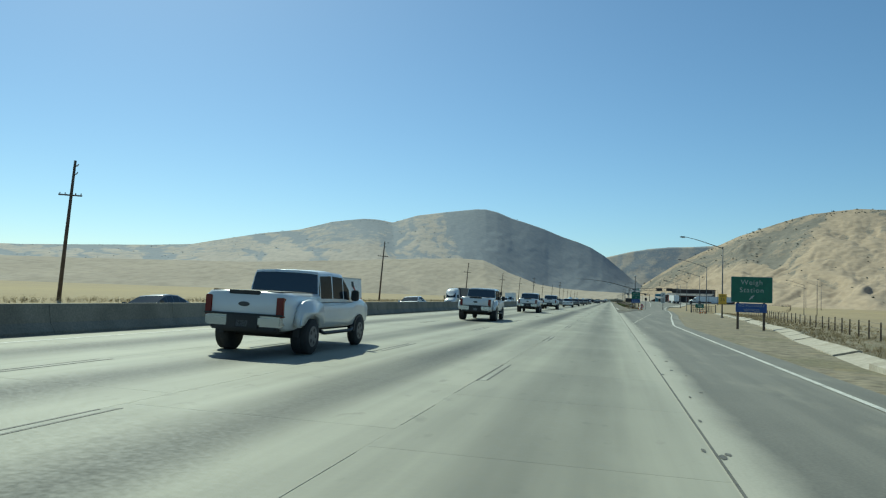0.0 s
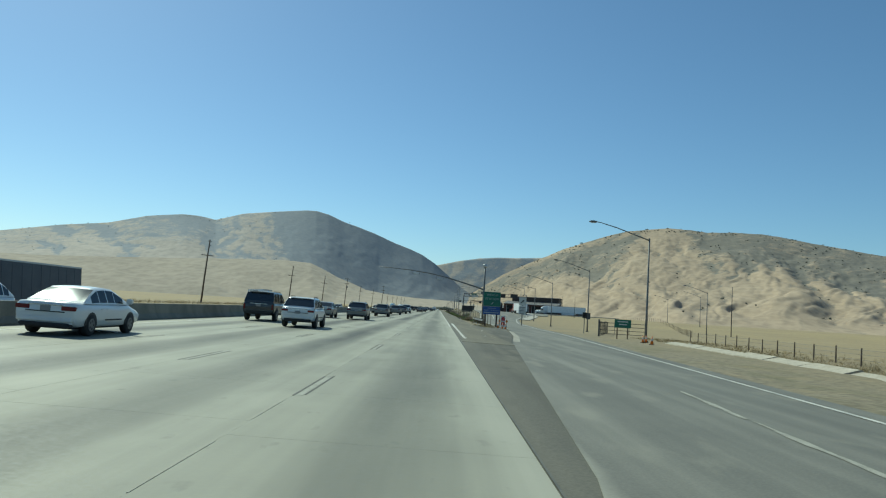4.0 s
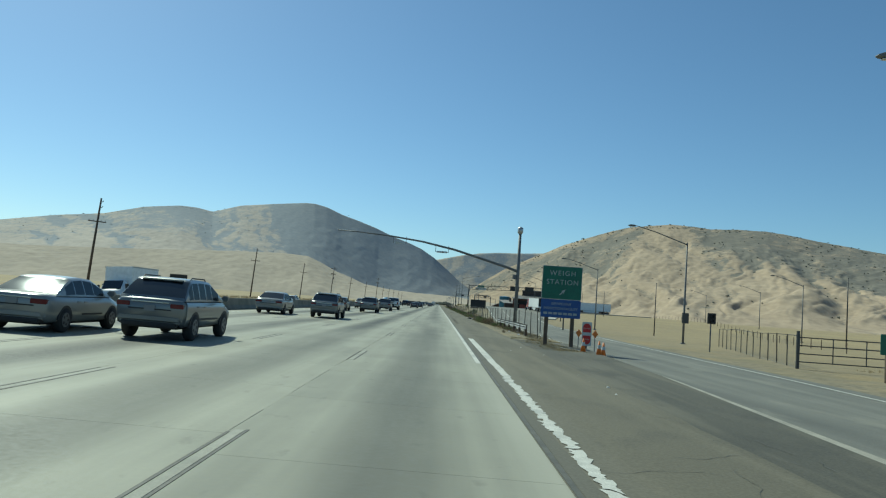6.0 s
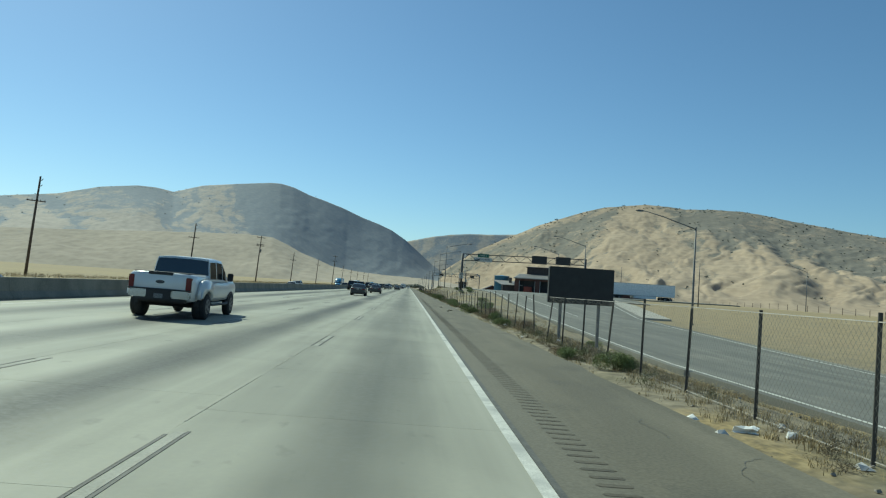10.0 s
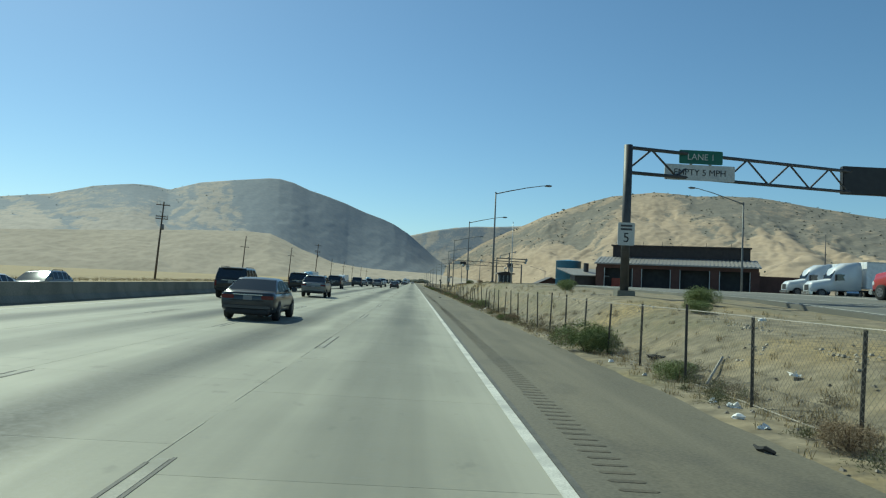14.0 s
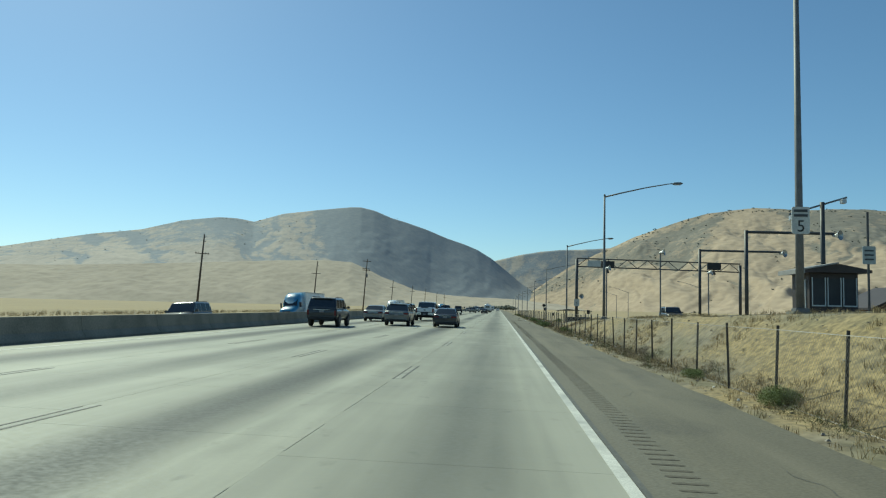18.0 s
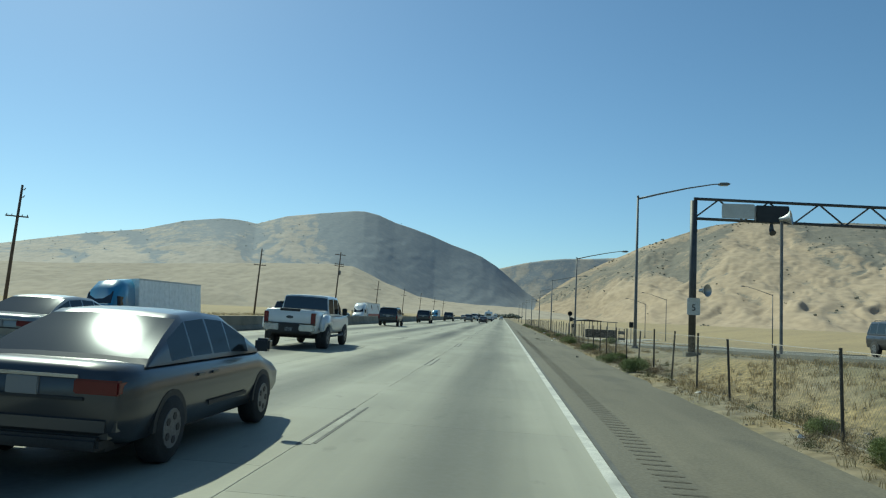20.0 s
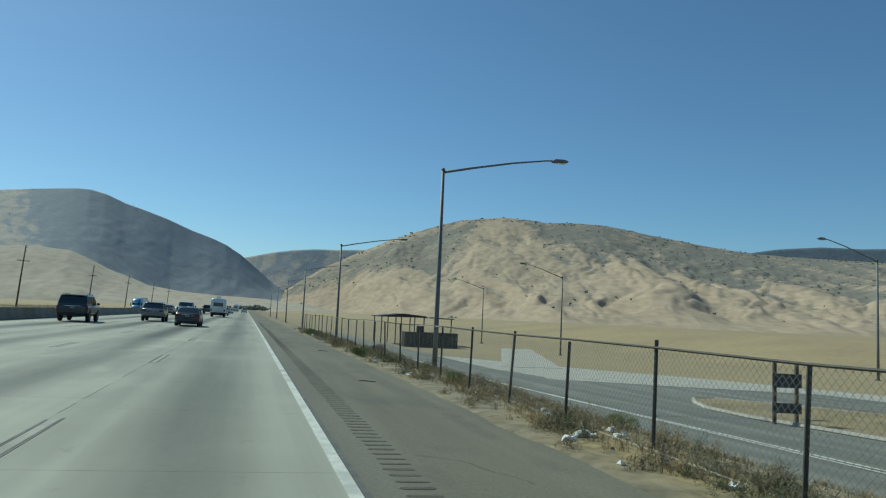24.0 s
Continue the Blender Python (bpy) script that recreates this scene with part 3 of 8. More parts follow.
# the exit ramp: runs beside the lane, swings away behind the gore and passes the scales
RAMP_L = [(-40, EDGE), (108, EDGE), (112, 1.9), (150, 4.7), (166, 6.3), (180, 7.3), (215, 8.6), (245, 9.4), (300, 11.0), (340, 13.0), (380, 15.0), (430, 15.5), (470, 12.5), (560, 11.6), (600, 10.6), (640, 10.5), (700, 9.5), (800, 8.0)]
RAMP_R = [(-40, 5.6), (60, 5.8), (90, 7.9), (115, 9.9), (160, 12.9), (185, 14.5), (221, 16.4), (260, 19.0), (300, 21.5), (337, 25.0), (377, 33.0), (430, 36.0), (500, 32.0), (560, 22.0), (615, 16.5), (640, 16.0), (700, 14.5), (800, 13.0)]


def ramp_z(x, y):
    lift = smooth_step(EDGE, 9.0, x)
    return max(shoulder_z(x, y) * (1 - lift) + (station_z(y) + 0.06) * lift, -2)


ramp_ob = side_sheet("ramp", lambda y: interp(y, RAMP_L), lambda y: interp(y, RAMP_R), -40, 800, 2.0, ramp_z, M_RAMP, "grey asphalt ramp leading to the scales", "ramp")

# gore between lane and ramp
side_sheet("gore", lambda y: EDGE, lambda y: max(EDGE + 0.05, interp(y, RAMP_L)), 108, 200, 2.0, lambda x, y: shoulder_z(x, y) - 0.012, M_GORE, "dusty asphalt gore with gravel", "gore")

M_SEAM = mottled("dusty_joint_filler", (0.26, 0.253, 0.205), (0.36, 0.35, 0.285), 4, 0.8)
M_DASH = mottled("nearly_worn_off_paint", (0.28, 0.272, 0.222), (0.38, 0.367, 0.305), 3, 0.75, 0, 40, 0.1, (0.22, 0.214, 0.175))
# right-hand edge line, lane lines and joints
lines = thing("lane_marking", None, "worn white painted lines on the concrete", "road marking", "", "structure")
for y in np.arange(178, 760, 12.0):
    strip("edge_line", EDGE - 0.13, EDGE + 0.01, y, y + 12.0, M_PAINT, lines, 0.004)
for y in np.arange(-30, 760, 14.63):
    for k in range(1, 4):
        x = EDGE - k * LANE
        o = (0, 4.9, 9.7)[k - 1]
        strip("dash", x + 0.05, x + 0.16, y + o + 0.6, y + o + 4.25, M_DASH, lines, 0.004)
        strip("dash_edge", x + 0.17, x + 0.205, y + o + 0.7, y + o + 4.3, M_JOINT, lines, 0.005)
        strip("dash_edge", x - 0.01, x + 0.03, y + o + 0.5, y + o + 4.1, M_JOINT, lines, 0.005)
for y in np.arange(-30, 760, 24.0):
    strip("left_edge_line", EDGE - 4 * LANE + 0.02, EDGE - 4 * LANE + 0.13, y, y + 24, M_PAINT, lines, 0.004)
for y in np.arange(-40, 720, 15.0):
    for u, w in ((0.0, 3.4), (4.1, 2.6), (7.4, 5.2), (13.1, 1.6)):
        s0 = 0.02 * noise.noise((y + u, 3, 1))
        strip("joint", EDGE - LANE - 0.012 + s0, EDGE - LANE + 0.006 + s0, y + u, y + u + w * (0.7 + 0.4 * abs(noise.noise((y, u, 2)))), M_SEAM, lines, 0.005)
    strip("joint", EDGE + 0.02, EDGE + (0.05 if y < 130 else 0.09), y, y + 15.0, M_JOINT, lines, 0.005)

strip("patched_edge", EDGE + 0.1, EDGE + 0.3, 148, 200, M_GORE, lines, 0.002)

# opposite carriageway
bm = bmesh.new()
prism(bm, [(-34.5, opp_z(-34.5)), (BARRIER_X - 0.7, opp_z(BARRIER_X - 0.7)), (BARRIER_X - 0.7, -1.6), (-34.5, -1.6)], "y", Y0 - 100, 3200)
tagged(part("road_opposite", bm, M_PAVE), "oncoming concrete carriageway beyond the barrier", "road", "", "structure")

# median barrier: cast lengths of sloped concrete
BZ = road_z(BARRIER_X) - 0.06
barrier = thing("median_barrier", None, "long stained grey concrete median barrier", "barrier", "", "structure")
bm = bmesh.new()
prism(bm, [(-0.36, 0), (0.36, 0), (0.36, 0.08), (0.2, 0.32), (0.12, 0.84), (-0.12, 0.84), (-0.2, 0.32), (-0.36, 0.08)], "y", 0, 5.98)
seg = part("barrier_segment", bm, M_BARRIER, barrier)
seg.location = (BARRIER_X - 0.36, -42, BZ)
for i in range(1, 150):
    o = seg.copy()
    o.location = (BARRIER_X - 0.36, -42 + i * 6.0, BZ)
    scene.collection.objects.link(o)
bm = bmesh.new()
prism(bm, [(-0.36, 0), (0.36, 0), (0.36, 0.08), (0.2, 0.32), (0.12, 0.84), (-0.12, 0.84), (-0.2, 0.32), (-0.36, 0.08)], "y", 0, 900)
part("barrier_far", bm, M_BARRIER, barrier).location = (BARRIER_X - 0.36, 858, BZ)


# ---- street lamps ----
M_LENS = principled("lamp_glass", (0.6, 0.6, 0.58), 0.3)


def street_lamp(rise):
    lamp_ob = thing("street_lamp", None, "tall galvanised street lamp with a long sloping arm", "street lamp", "street lamps along the ramp")
    H = 10.3
    bm = bmesh.new()
    tube(bm, [(0, 0, 0.1), (0, 0, 3), (0, 0, H)], [0.125, 0.11, 0.075], 10)
    tube(bm, [(0, 0, H - 0.02), (0, 0, H + 0.08)], [0.1, 0.06], 10)
    part("pole", bm, M_STEEL, lamp_ob, "", True)
    bm = bmesh.new()
    box(bm, -0.2, 0.2, -0.2, 0.2, 0.0, 0.12, 0.02)
    part("base_plate", bm, M_STEEL, lamp_ob)
    bm = bmesh.new()
    box(bm, -0.32, 0.32, -0.32, 0.32, -0.6, 0.02, 0.03)
    part("footing", bm, M_BARRIER, lamp_ob, "concrete footing")
    bm = bmesh.new()
    tube(bm, [(0, 0, H - 0.15), (1.5, 0, H + 0.22 * rise), (3.5, 0, H + 0.66 * rise), (5.2, 0, H + 0.95 * rise), (5.7, 0, H + rise)], [0.07, 0.06, 0.05, 0.042, 0.04], 8)
    part("arm", bm, M_STEEL, lamp_ob, "", True)
    bm = bmesh.new()
    prism(bm, [(5.55, H + rise - 0.05), (5.7, H + rise - 0.11), (6.35, H + rise - 0.07), (6.45, H + rise + 0.01), (6.2, H + rise + 0.1), (5.7, H + rise + 0.08)], "y", -0.15, 0.15)
    for v in bm.verts:
        v.co = Vector((v.co.x, v.co.y, v.co.z))
    bmesh.ops.bevel(bm, geom=list(bm.edges), offset=0.03, segments=1, affect="EDGES")
    head = part("lamp_head", bm, M_STEEL, lamp_ob)
    bm = bmesh.new()
    box(bm, 5.75, 6.25, -0.11, 0.11, H + rise - 0.135, H + rise - 0.1, 0.01)
    part("lens", bm, M_LENS, head)
    return lamp_ob


LAMPS_OUT = [(17.1, 123.0), (21.8, 182.4), (26.2, 235.7), (27.3, 286.0), (29.5, 336.0), (33.7, 403.1), (37.0, 446.0)]
LAMPS_IN = [(8.9, 447.5), (9.0, 489.1), (8.7, 529.0), (9.45, 571.8), (9.2, 613.4), (8.9, 655.6), (8.5, 692.0), (8.3, 733.0), (8.0, 775.0), (7.8, 817.0), (7.5, 860.0)]
FAR_LAMPS = [(42.7, 718.5), (55.3, 677.0), (62.0, 560.0), (66.0, 612.0), (46.0, 765.0), (70.0, 300.0), (108.0, 459.0), (96.0, 380.0)]
lamp0 = street_lamp(1.45)
lamp1 = street_lamp(1.05)


def stand(x, y):
    return ground_z(x, y)


TALL = [(123, 1.06), (182, 1.045), (236, 1.045), (286, 1.02), (336, 0.985), (446, 1.0)]
for i, (x, y) in enumerate(LAMPS_OUT):
    lo = lamp0 if i == 0 else copy_thing(lamp0, Matrix())
    lo.matrix_world = pose(x, y, stand(x, y), 0, 0, 180)
    lo.scale = (1, 1, interp(y, TALL))
TOPS = [(447.5, 12.35), (489, 12.3), (529, 11.4), (571.8, 10.75), (613.4, 9.6), (655.6, 8.8), (700, 8.0), (900, 7.2)]
for i, (x, y) in enumerate(LAMPS_IN):
    z = stand(x, y) + 0.05
    lo = lamp1 if i == 0 else copy_thing(lamp1, Matrix())
    lo.matrix_world = pose(x, y, z, 0, 0, 0)
    lo.scale = (1, 1, (interp(y, TOPS) - z) / 10.38)
for x, y in FAR_LAMPS:
    copy_thing(lamp0, pose(x, y, stand(x, y), 0, 0, 180))


# ---- utility poles beyond the opposite carriageway ----
def utility_pole(boxed):
    p0 = thing("utility_pole", None, "dark wooden utility pole with a crossarm" + (" and a transformer can" if boxed else ""), "utility pole", "utility poles across the field")
    bm = bmesh.new()
    tube(bm, [(0, 0, -0.3), (0, 0, 6), (0.05, 0, 13.6)], [0.21, 0.17, 0.12], 9)
    part("pole", bm, M_WOODPOLE, p0, "", True)
    for z, w in ((10.2, 1.25),) if not boxed else ((13.0, 1.25), (11.0, 1.1), (10.6, 1.1)):
        bm = bmesh.new()
        box(bm, -w, w, -0.16, -0.05, z - 0.07, z + 0.07, 0.01)
        arm = part("crossarm", bm, M_WOODPOLE, p0)
        for k in (-0.9, -0.45, 0.45, 0.9):
            bm = bmesh.new()
            tube(bm, [(w * k, -0.1, z + 0.06), (w * k, -0.1, z + 0.17), (w * k, -0.1, z + 0.24)], [0.03, 0.055, 0.03], 6)
            part("insulator", bm, M_STEEL, arm)
    if not boxed:
        for z in (12.2, 13.0):
            bm = bmesh.new()
            tube(bm, [(0, 0, z), (0.35, 0, z + 0.12), (0.45, 0, z + 0.3)], [0.05, 0.06, 0.04], 6)
            part("standoff", bm, M_STEEL, p0)
    if boxed:
        bm = bmesh.new()
        tube(bm, [(0.3, 0, 8.7), (0.3, 0, 8.75), (0.3, 0, 9.6), (0.3, 0, 9.68)], [0.2, 0.24, 0.24, 0.12], 10)
        part("transformer", bm, M_STEEL, p0, "grey transformer can", True)
    return p0


pole_a = utility_pole(False)
pole_b = utility_pole(True)
POLES = [(-51.5, 62.5), (-51.3, 164.4), (-50.2, 263), (-51.8, 363), (-52.4, 440), (-51.7, 514.8), (-52.3, 593), (-50.5, 668), (-48, 730), (-49, 806), (-49, 884), (-49, 960), (-48, 1040), (-48, 1120)]
for i, (x, y) in enumerate(POLES):
    src = pole_b if i in (5, 8) else pole_a
    m = pose(x, y, ground_z(x, y), 0, 3.2, 4)
    if i in (5, 8):
        m = m @ Matrix.Diagonal((1.1, 1.1, 1.16, 1))
    if i == 0:
        pole_a.matrix_world = m
    elif i == 5:
        pole_b.matrix_world = m
    else:
        copy_thing(src, m)


# ---- signs ----
M_GREEN = mottled("green_sign_sheeting", (0.012, 0.11, 0.07), (0.02, 0.15, 0.095), 2, 0.45, 0, 20, 0.03)
M_BLUE = mottled("blue_sign_sheeting", (0.015, 0.06, 0.24), (0.025, 0.09, 0.3), 2, 0.45, 0, 20, 0.03)
M_WHITE = mottled("white_sign_sheeting", (0.5, 0.51, 0.48), (0.62, 0.63, 0.6), 2, 0.5, 0, 20, 0.03)
# faded white, greyed further in its colour for dim backlit sign faces
M_LETTER = mottled("faded_dimmed_sign_white", (0.3, 0.33, 0.31), (0.48, 0.5, 0.48), 6, 0.6, 0, 40, 0.03)
M_YELLOW = mottled("yellow_sign_sheeting", (0.6, 0.36, 0.03), (0.7, 0.44, 0.05), 2, 0.5, 0, 20, 0.03)
M_RED = mottled("red_sign_sheeting", (0.5, 0.02, 0.02), (0.6, 0.04, 0.03), 2, 0.5, 0, 20, 0.03)
M_ORANGE = mottled("orange_plastic", (0.75, 0.17, 0.02), (0.85, 0.24, 0.04), 4, 0.5)
M_BLACK = mottled("black_housing", (0.012, 0.012, 0.013), (0.025, 0.025, 0.026), 3, 0.5)
M_POST = mottled("dark_timber_post", (0.09, 0.065, 0.045), (0.16, 0.12, 0.085), 3, 0.85, 0, 30, 0.3)
M_ALU = mottled("dull_aluminium", (0.42, 0.43, 0.43), (0.52, 0.53, 0.53), 3, 0.45, 0.7)


def text_part(words, size, x, y, z, material, parent, spacing=1.0, label=""):
    """Raised letters that face the oncoming traffic, centred on x, with their middle at z."""
    cu = bpy.data.curves.new("lettering", "FONT")
    cu.body = words
    cu.size = size
    cu.align_x, cu.align_y = "CENTER", "CENTER"
    cu.extrude = 0.003
    cu.offset = 0
    cu.space_character = spacing
    tmp = bpy.data.objects.new("tmp", cu)
    scene.collection.objects.link(tmp)
    me = bpy.data.meshes.new_from_object(tmp)
    bpy.data.objects.remove(tmp)
    me.materials.clear()
    me.materials.append(material)
    ob = new("lettering", me)
    ob.parent = parent
    ob.matrix_basis = pose(x, y, z, 90, 0, 0)
    return ob


def plate(name, x0, x1, z0, z1, y, material, parent, thick=0.03, label="", r=0.06):
    """A sign plate with rounded corners that faces -y at the depth y."""
    bm = bmesh.new()
    pts = []
    for cx, cz, a0 in ((x1 - r, z1 - r, 0), (x0 + r, z1 - r, 90), (x0 + r, z0 + r, 180), (x1 - r, z0 + r, 270)):
        for k in range(4):
            a = radians(a0 + 30 * k)
            pts.append((cx + r * math.cos(a), cz + r * math.sin(a)))
    prism(bm, pts, "y", y, y + thick)
    return part(name, bm, material, parent, label)


def arrow(x, y, z, s, material, parent):
    """A slanting arrow, up and to the right."""
    pts = [(-0.5, -0.36), (-0.36, -0.5), (0.12, -0.02), (0.12, -0.28), (0.5, 0.5), (-0.28, 0.12), (-0.02, 0.12)]
    bm = bmesh.new()
    prism(bm, [(x + a * s, z + b * s) for a, b in pts], "y", y - 0.004, y)
    return part("arrow", bm, material, parent)


def timber(parent, x, y, z0, z1, w=0.09):
    bm = bmesh.new()
    box(bm, x - w, x + w, y - w, y + w, z0, z1, 0.012)
    return part("post", bm, M_POST, parent)


s1 = thing("exit_sign", pose(11.3, 64.6, ground_z(11.3, 64.6), 0, 0, -3), "green Weigh Station sign over a blue panel on two posts", "road sign")
plate("sign_panel", -1.53, 1.53, 2.2, 4.22, -0.06, M_GREEN, s1)
rim = plate("border", -1.56, 1.56, 2.17, 4.25, -0.045, M_LETTER, s1, 0.02, "white border")
text_part("Weigh", 0.56, 0, -0.064, 3.78, M_LETTER, s1, 1.15)
text_part("Station", 0.56, 0, -0.064, 3.16, M_LETTER, s1, 1.15)
arrow(0, -0.062, 2.58, 0.42, M_LETTER, s1)
plate("blue_panel", -1.2, 1.15, 1.38, 2.1, -0.06, M_BLUE, s1, 0.03, "blue services panel")
text_part("NO MOTORIST", 0.27, 0, -0.064, 1.91, M_LETTER, s1, 1.1)
text_part("SERVICES", 0.27, 0, -0.064, 1.56, M_LETTER, s1, 1.1)
timber(s1, -1.02, 0.09, -0.3, 3.9)
timber(s1, 0.95, 0.09, -0.3, 3.9)

s2 = thing("weigh_station_sign", pose(6.5, 195.7, ground_z(6.5, 195.7) - 0.1, 0, 0, -3), "green and blue weigh station sign on two dark posts", "road sign")
plate("sign_panel", -1.03, 1.03, 2.62, 4.34, -0.06, M_GREEN, s2)
plate("border", -1.055, 1.055, 2.59, 4.365, -0.045, M_LETTER, s2, 0.02, "white border")
text_part("WEIGH", 0.37, 0.02, -0.064, 3.98, M_LETTER, s2, 1.25)
text_part("STATION", 0.37, 0.02, -0.064, 3.5, M_LETTER, s2, 1.15)
arrow(0.05, -0.062, 2.98, 0.34, M_LETTER, s2)
plate("blue_panel", -1.05, 1.05, 1.62, 2.58, -0.06, M_BLUE, s2, 0.03, "blue facility panel")
text_part("GRAPEVINE", 0.19, 0.02, -0.064, 2.35, M_LETTER, s2, 1.1)
text_part("INSPECTION FACILITY", 0.19, 0, -0.064, 2.1, M_LETTER, s2, 0.95)
for k in range(7):
    bm = bmesh.new()
    box(bm, -0.9 + k * 0.26, -0.9 + k * 0.26 + 0.2, -0.066, -0.06, 1.78, 1.9)
    part("bar", bm, M_LETTER, s2)
timber(s2, -0.72, 0.09, -0.35, 4.1, 0.1)
timber(s2, 0.66, 0.09, -0.35, 4.1, 0.1)

yel = thing("speed_sign", pose(17.1, 122.8, ground_z(17.1, 122.8)), "yellow ramp speed sign strapped to a lamp pole", "road sign")
plate("sign_panel", -0.6, 0.6, 2.1, 3.68, -0.09, M_YELLOW, yel)
text_part("EXIT", 0.34, 0, -0.094, 3.36, M_BLACK, yel, 1.1)
text_part("25", 0.74, 0, -0.094, 2.8, M_BLACK, yel, 1.0)
text_part("M.P.H.", 0.22, 0, -0.094, 2.28, M_BLACK, yel, 1.1)
bm = bmesh.new()
box(bm, -0.1, 0.1, -0.06, -0.02, 2.2, 3.6)
part("bracket", bm, M_STEEL, yel)

gs = thing("guide_sign", pose(21.2, 190, ground_z(21.2, 190)), "small green guide sign on two posts", "road sign")
plate("sign_panel", -0.95, 0.95, 1.3, 2.25, -0.05, M_GREEN, gs)
for k, w in ((0, 0.6), (1, 0.45)):
    bm = bmesh.new()
    box(bm, -w, w, -0.056, -0.05, 1.95 - 0.32 * k, 2.07 - 0.32 * k)
    part("bar", bm, M_WHITE, gs)
timber(gs, -0.6, 0.06, -0.3, 2.2, 0.06)
timber(gs, 0.6, 0.06, -0.3, 2.2, 0.06)

dne = thing("do_not_enter_sign", pose(8.0, 195.9, ground_z(8.0, 195.9)), "white panel with a tall red do-not-enter disc on a post", "road sign")
plate("sign_panel", -0.26, 0.26, 0.35, 1.62, -0.05, M_WHITE, dne)
for k, z in enumerate((1.07, 0.9)):
    sg = 1 if k == 0 else -1
    bm = bmesh.new()
    arc = [(0.21 * math.cos(math.pi * i / 12), z + sg * (0.24 + 0.23 * math.sin(math.pi * i / 12))) for i in range(13)]
    prism(bm, [(0.21, z)] + arc + [(-0.21, z)], "y", -0.056, -0.05)
    disc = part("disc", bm, M_RED, dne, "red half of the disc beside its white bar")
    text_part("DO NOT" if k == 0 else "ENTER", 0.088, 0, -0.06, z + sg * 0.2, M_WHITE, dne)
timber(dne, 0.0, 0.03, -0.3, 1.6, 0.05)
for dx in (-0.42, 0.46):
    bm = bmesh.new()
    prism(bm, [(dx - 0.16, 1.0), (dx, 0.78), (dx + 0.16, 1.0), (dx, 1.22)], "y", -0.02, 0.0)
    part("marker", bm, M_ORANGE, dne, "orange diamond marker")
    bm = bmesh.new()
    tube(bm, [(dx, 0.02, -0.3), (dx, 0.02, 1.2)], 0.025, 6)
    part("stake", bm, M_STEEL, dne)


def cone():
    c = thing("traffic_cone", None, "orange traffic cone with a white collar", "traffic cone", "cones at the gore")
    bm = bmesh.new()
    box(bm, -0.18, 0.18, -0.18, 0.18, 0, 0.04, 0.01)
    part("base", bm, M_BLACK, c)
    bm = bmesh.new()
    tube(bm, [(0, 0, 0.03), (0, 0, 0.7)], [0.14, 0.03], 12)
    part("body", bm, M_ORANGE, c, "", True)
    bm = bmesh.new()
    tube(bm, [(0, 0, 0.36), (0, 0, 0.52)], [0.097, 0.069], 12, False)
    part("collar", bm, M_WHITE, c, "", True)
    return c


c0 = cone()
c0.matrix_world = pose(7.5, 190.3, ground_z(7.5, 190.3))
for x, y in ((7.9, 191.2), (7.1, 192.0), (19.9, 176.5), (20.4, 177.2), (20.9, 176.9), (19.2, 171.0)):
    copy_thing(c0, pose(x, y, ground_z(x, y) + 0.01, 0, 0, 20 * x))

tw = thing("facility_sign", pose(17.2, 258.4, ground_z(17.2, 258.4)), "tall double white sign with a black arrow on a green post", "road sign")
plate("arrow_panel", -0.75, 0.75, 4.3, 6.0, -0.05, M_WHITE, tw)
plate("text_panel", -0.75, 0.75, 2.5, 4.2, -0.05, M_WHITE, tw)
arrow(0, -0.052, 5.15, 0.8, M_BLACK, tw)
for k in range(5):
    bm = bmesh.new()
    box(bm, -0.55, 0.55 - 0.12 * (k % 3), -0.056, -0.05, 3.85 - 0.3 * k, 3.95 - 0.3 * k)
    part("bar", bm, M_DARKSTEEL, tw)
bm = bmesh.new()
tube(bm, [(0, 0.05, -0.3), (0, 0.05, 5.9)], 0.1, 8)
part("post", bm, M_DARKSTEEL, tw)

vms = thing("message_board", pose(7.1, 290.0, ground_z(7.1, 290)), "large black message board on two steel posts", "message board")
bm = bmesh.new()
box(bm, -1.35, 1.35, -0.2, 0.15, 1.7, 3.2, 0.03)
part("cabinet", bm, M_BLACK, vms)
for x in (-0.8, 0.8):
    bm = bmesh.new()
    tube(bm, [(x, 0, -0.3), (x, 0, 1.72)], 0.07, 8)
    part("post", bm, M_STEEL, vms)

rs = thing("board_sign", pose(20.0, 645.5, ground_z(20.0, 645.5), 0, 0, -12) @ Matrix.Scale(1.25, 4), "small grey board on two wooden posts beside the ramp", "road sign")
for z0, z1 in ((1.2, 1.62), (0.45, 0.75)):
    bm = bmesh.new()
    box(bm, -0.45, 0.45, -0.06, -0.02, z0, z1, 0.01)
    part("board", bm, M_DARKSTEEL, rs)
timber(rs, -0.34, 0.05, -0.3, 1.95, 0.05)
timber(rs, 0.34, 0.05, -0.3, 1.95, 0.05)


# ---- the vehicle reader mast over the lanes ----
mast = thing("reader_mast", pose(7.2, 225.6, ground_z(7.2, 225.6)), "steel pole with a long curved arm carrying two tag readers", "mast arm")
bm = bmesh.new()
tube(bm, [(0, 0, 0.1), (0, 0, 5), (0, 0, 9.0)], [0.175, 0.16, 0.13], 14)
part("pole", bm, M_STEEL, mast, "", True)
bm = bmesh.new()
box(bm, -0.35, 0.35, -0.35, 0.35, -0.5, 0.12, 0.03)
part("footing", bm, M_BARRIER, mast)
ARM = [(0, 0, 5.45), (-1.2, 0, 5.83), (-3.5, 0, 6.43), (-6, 0, 7.08), (-9, 0, 7.63), (-12, 0, 7.96), (-15, 0, 8.15), (-17.1, 0, 8.2)]
bm = bmesh.new()
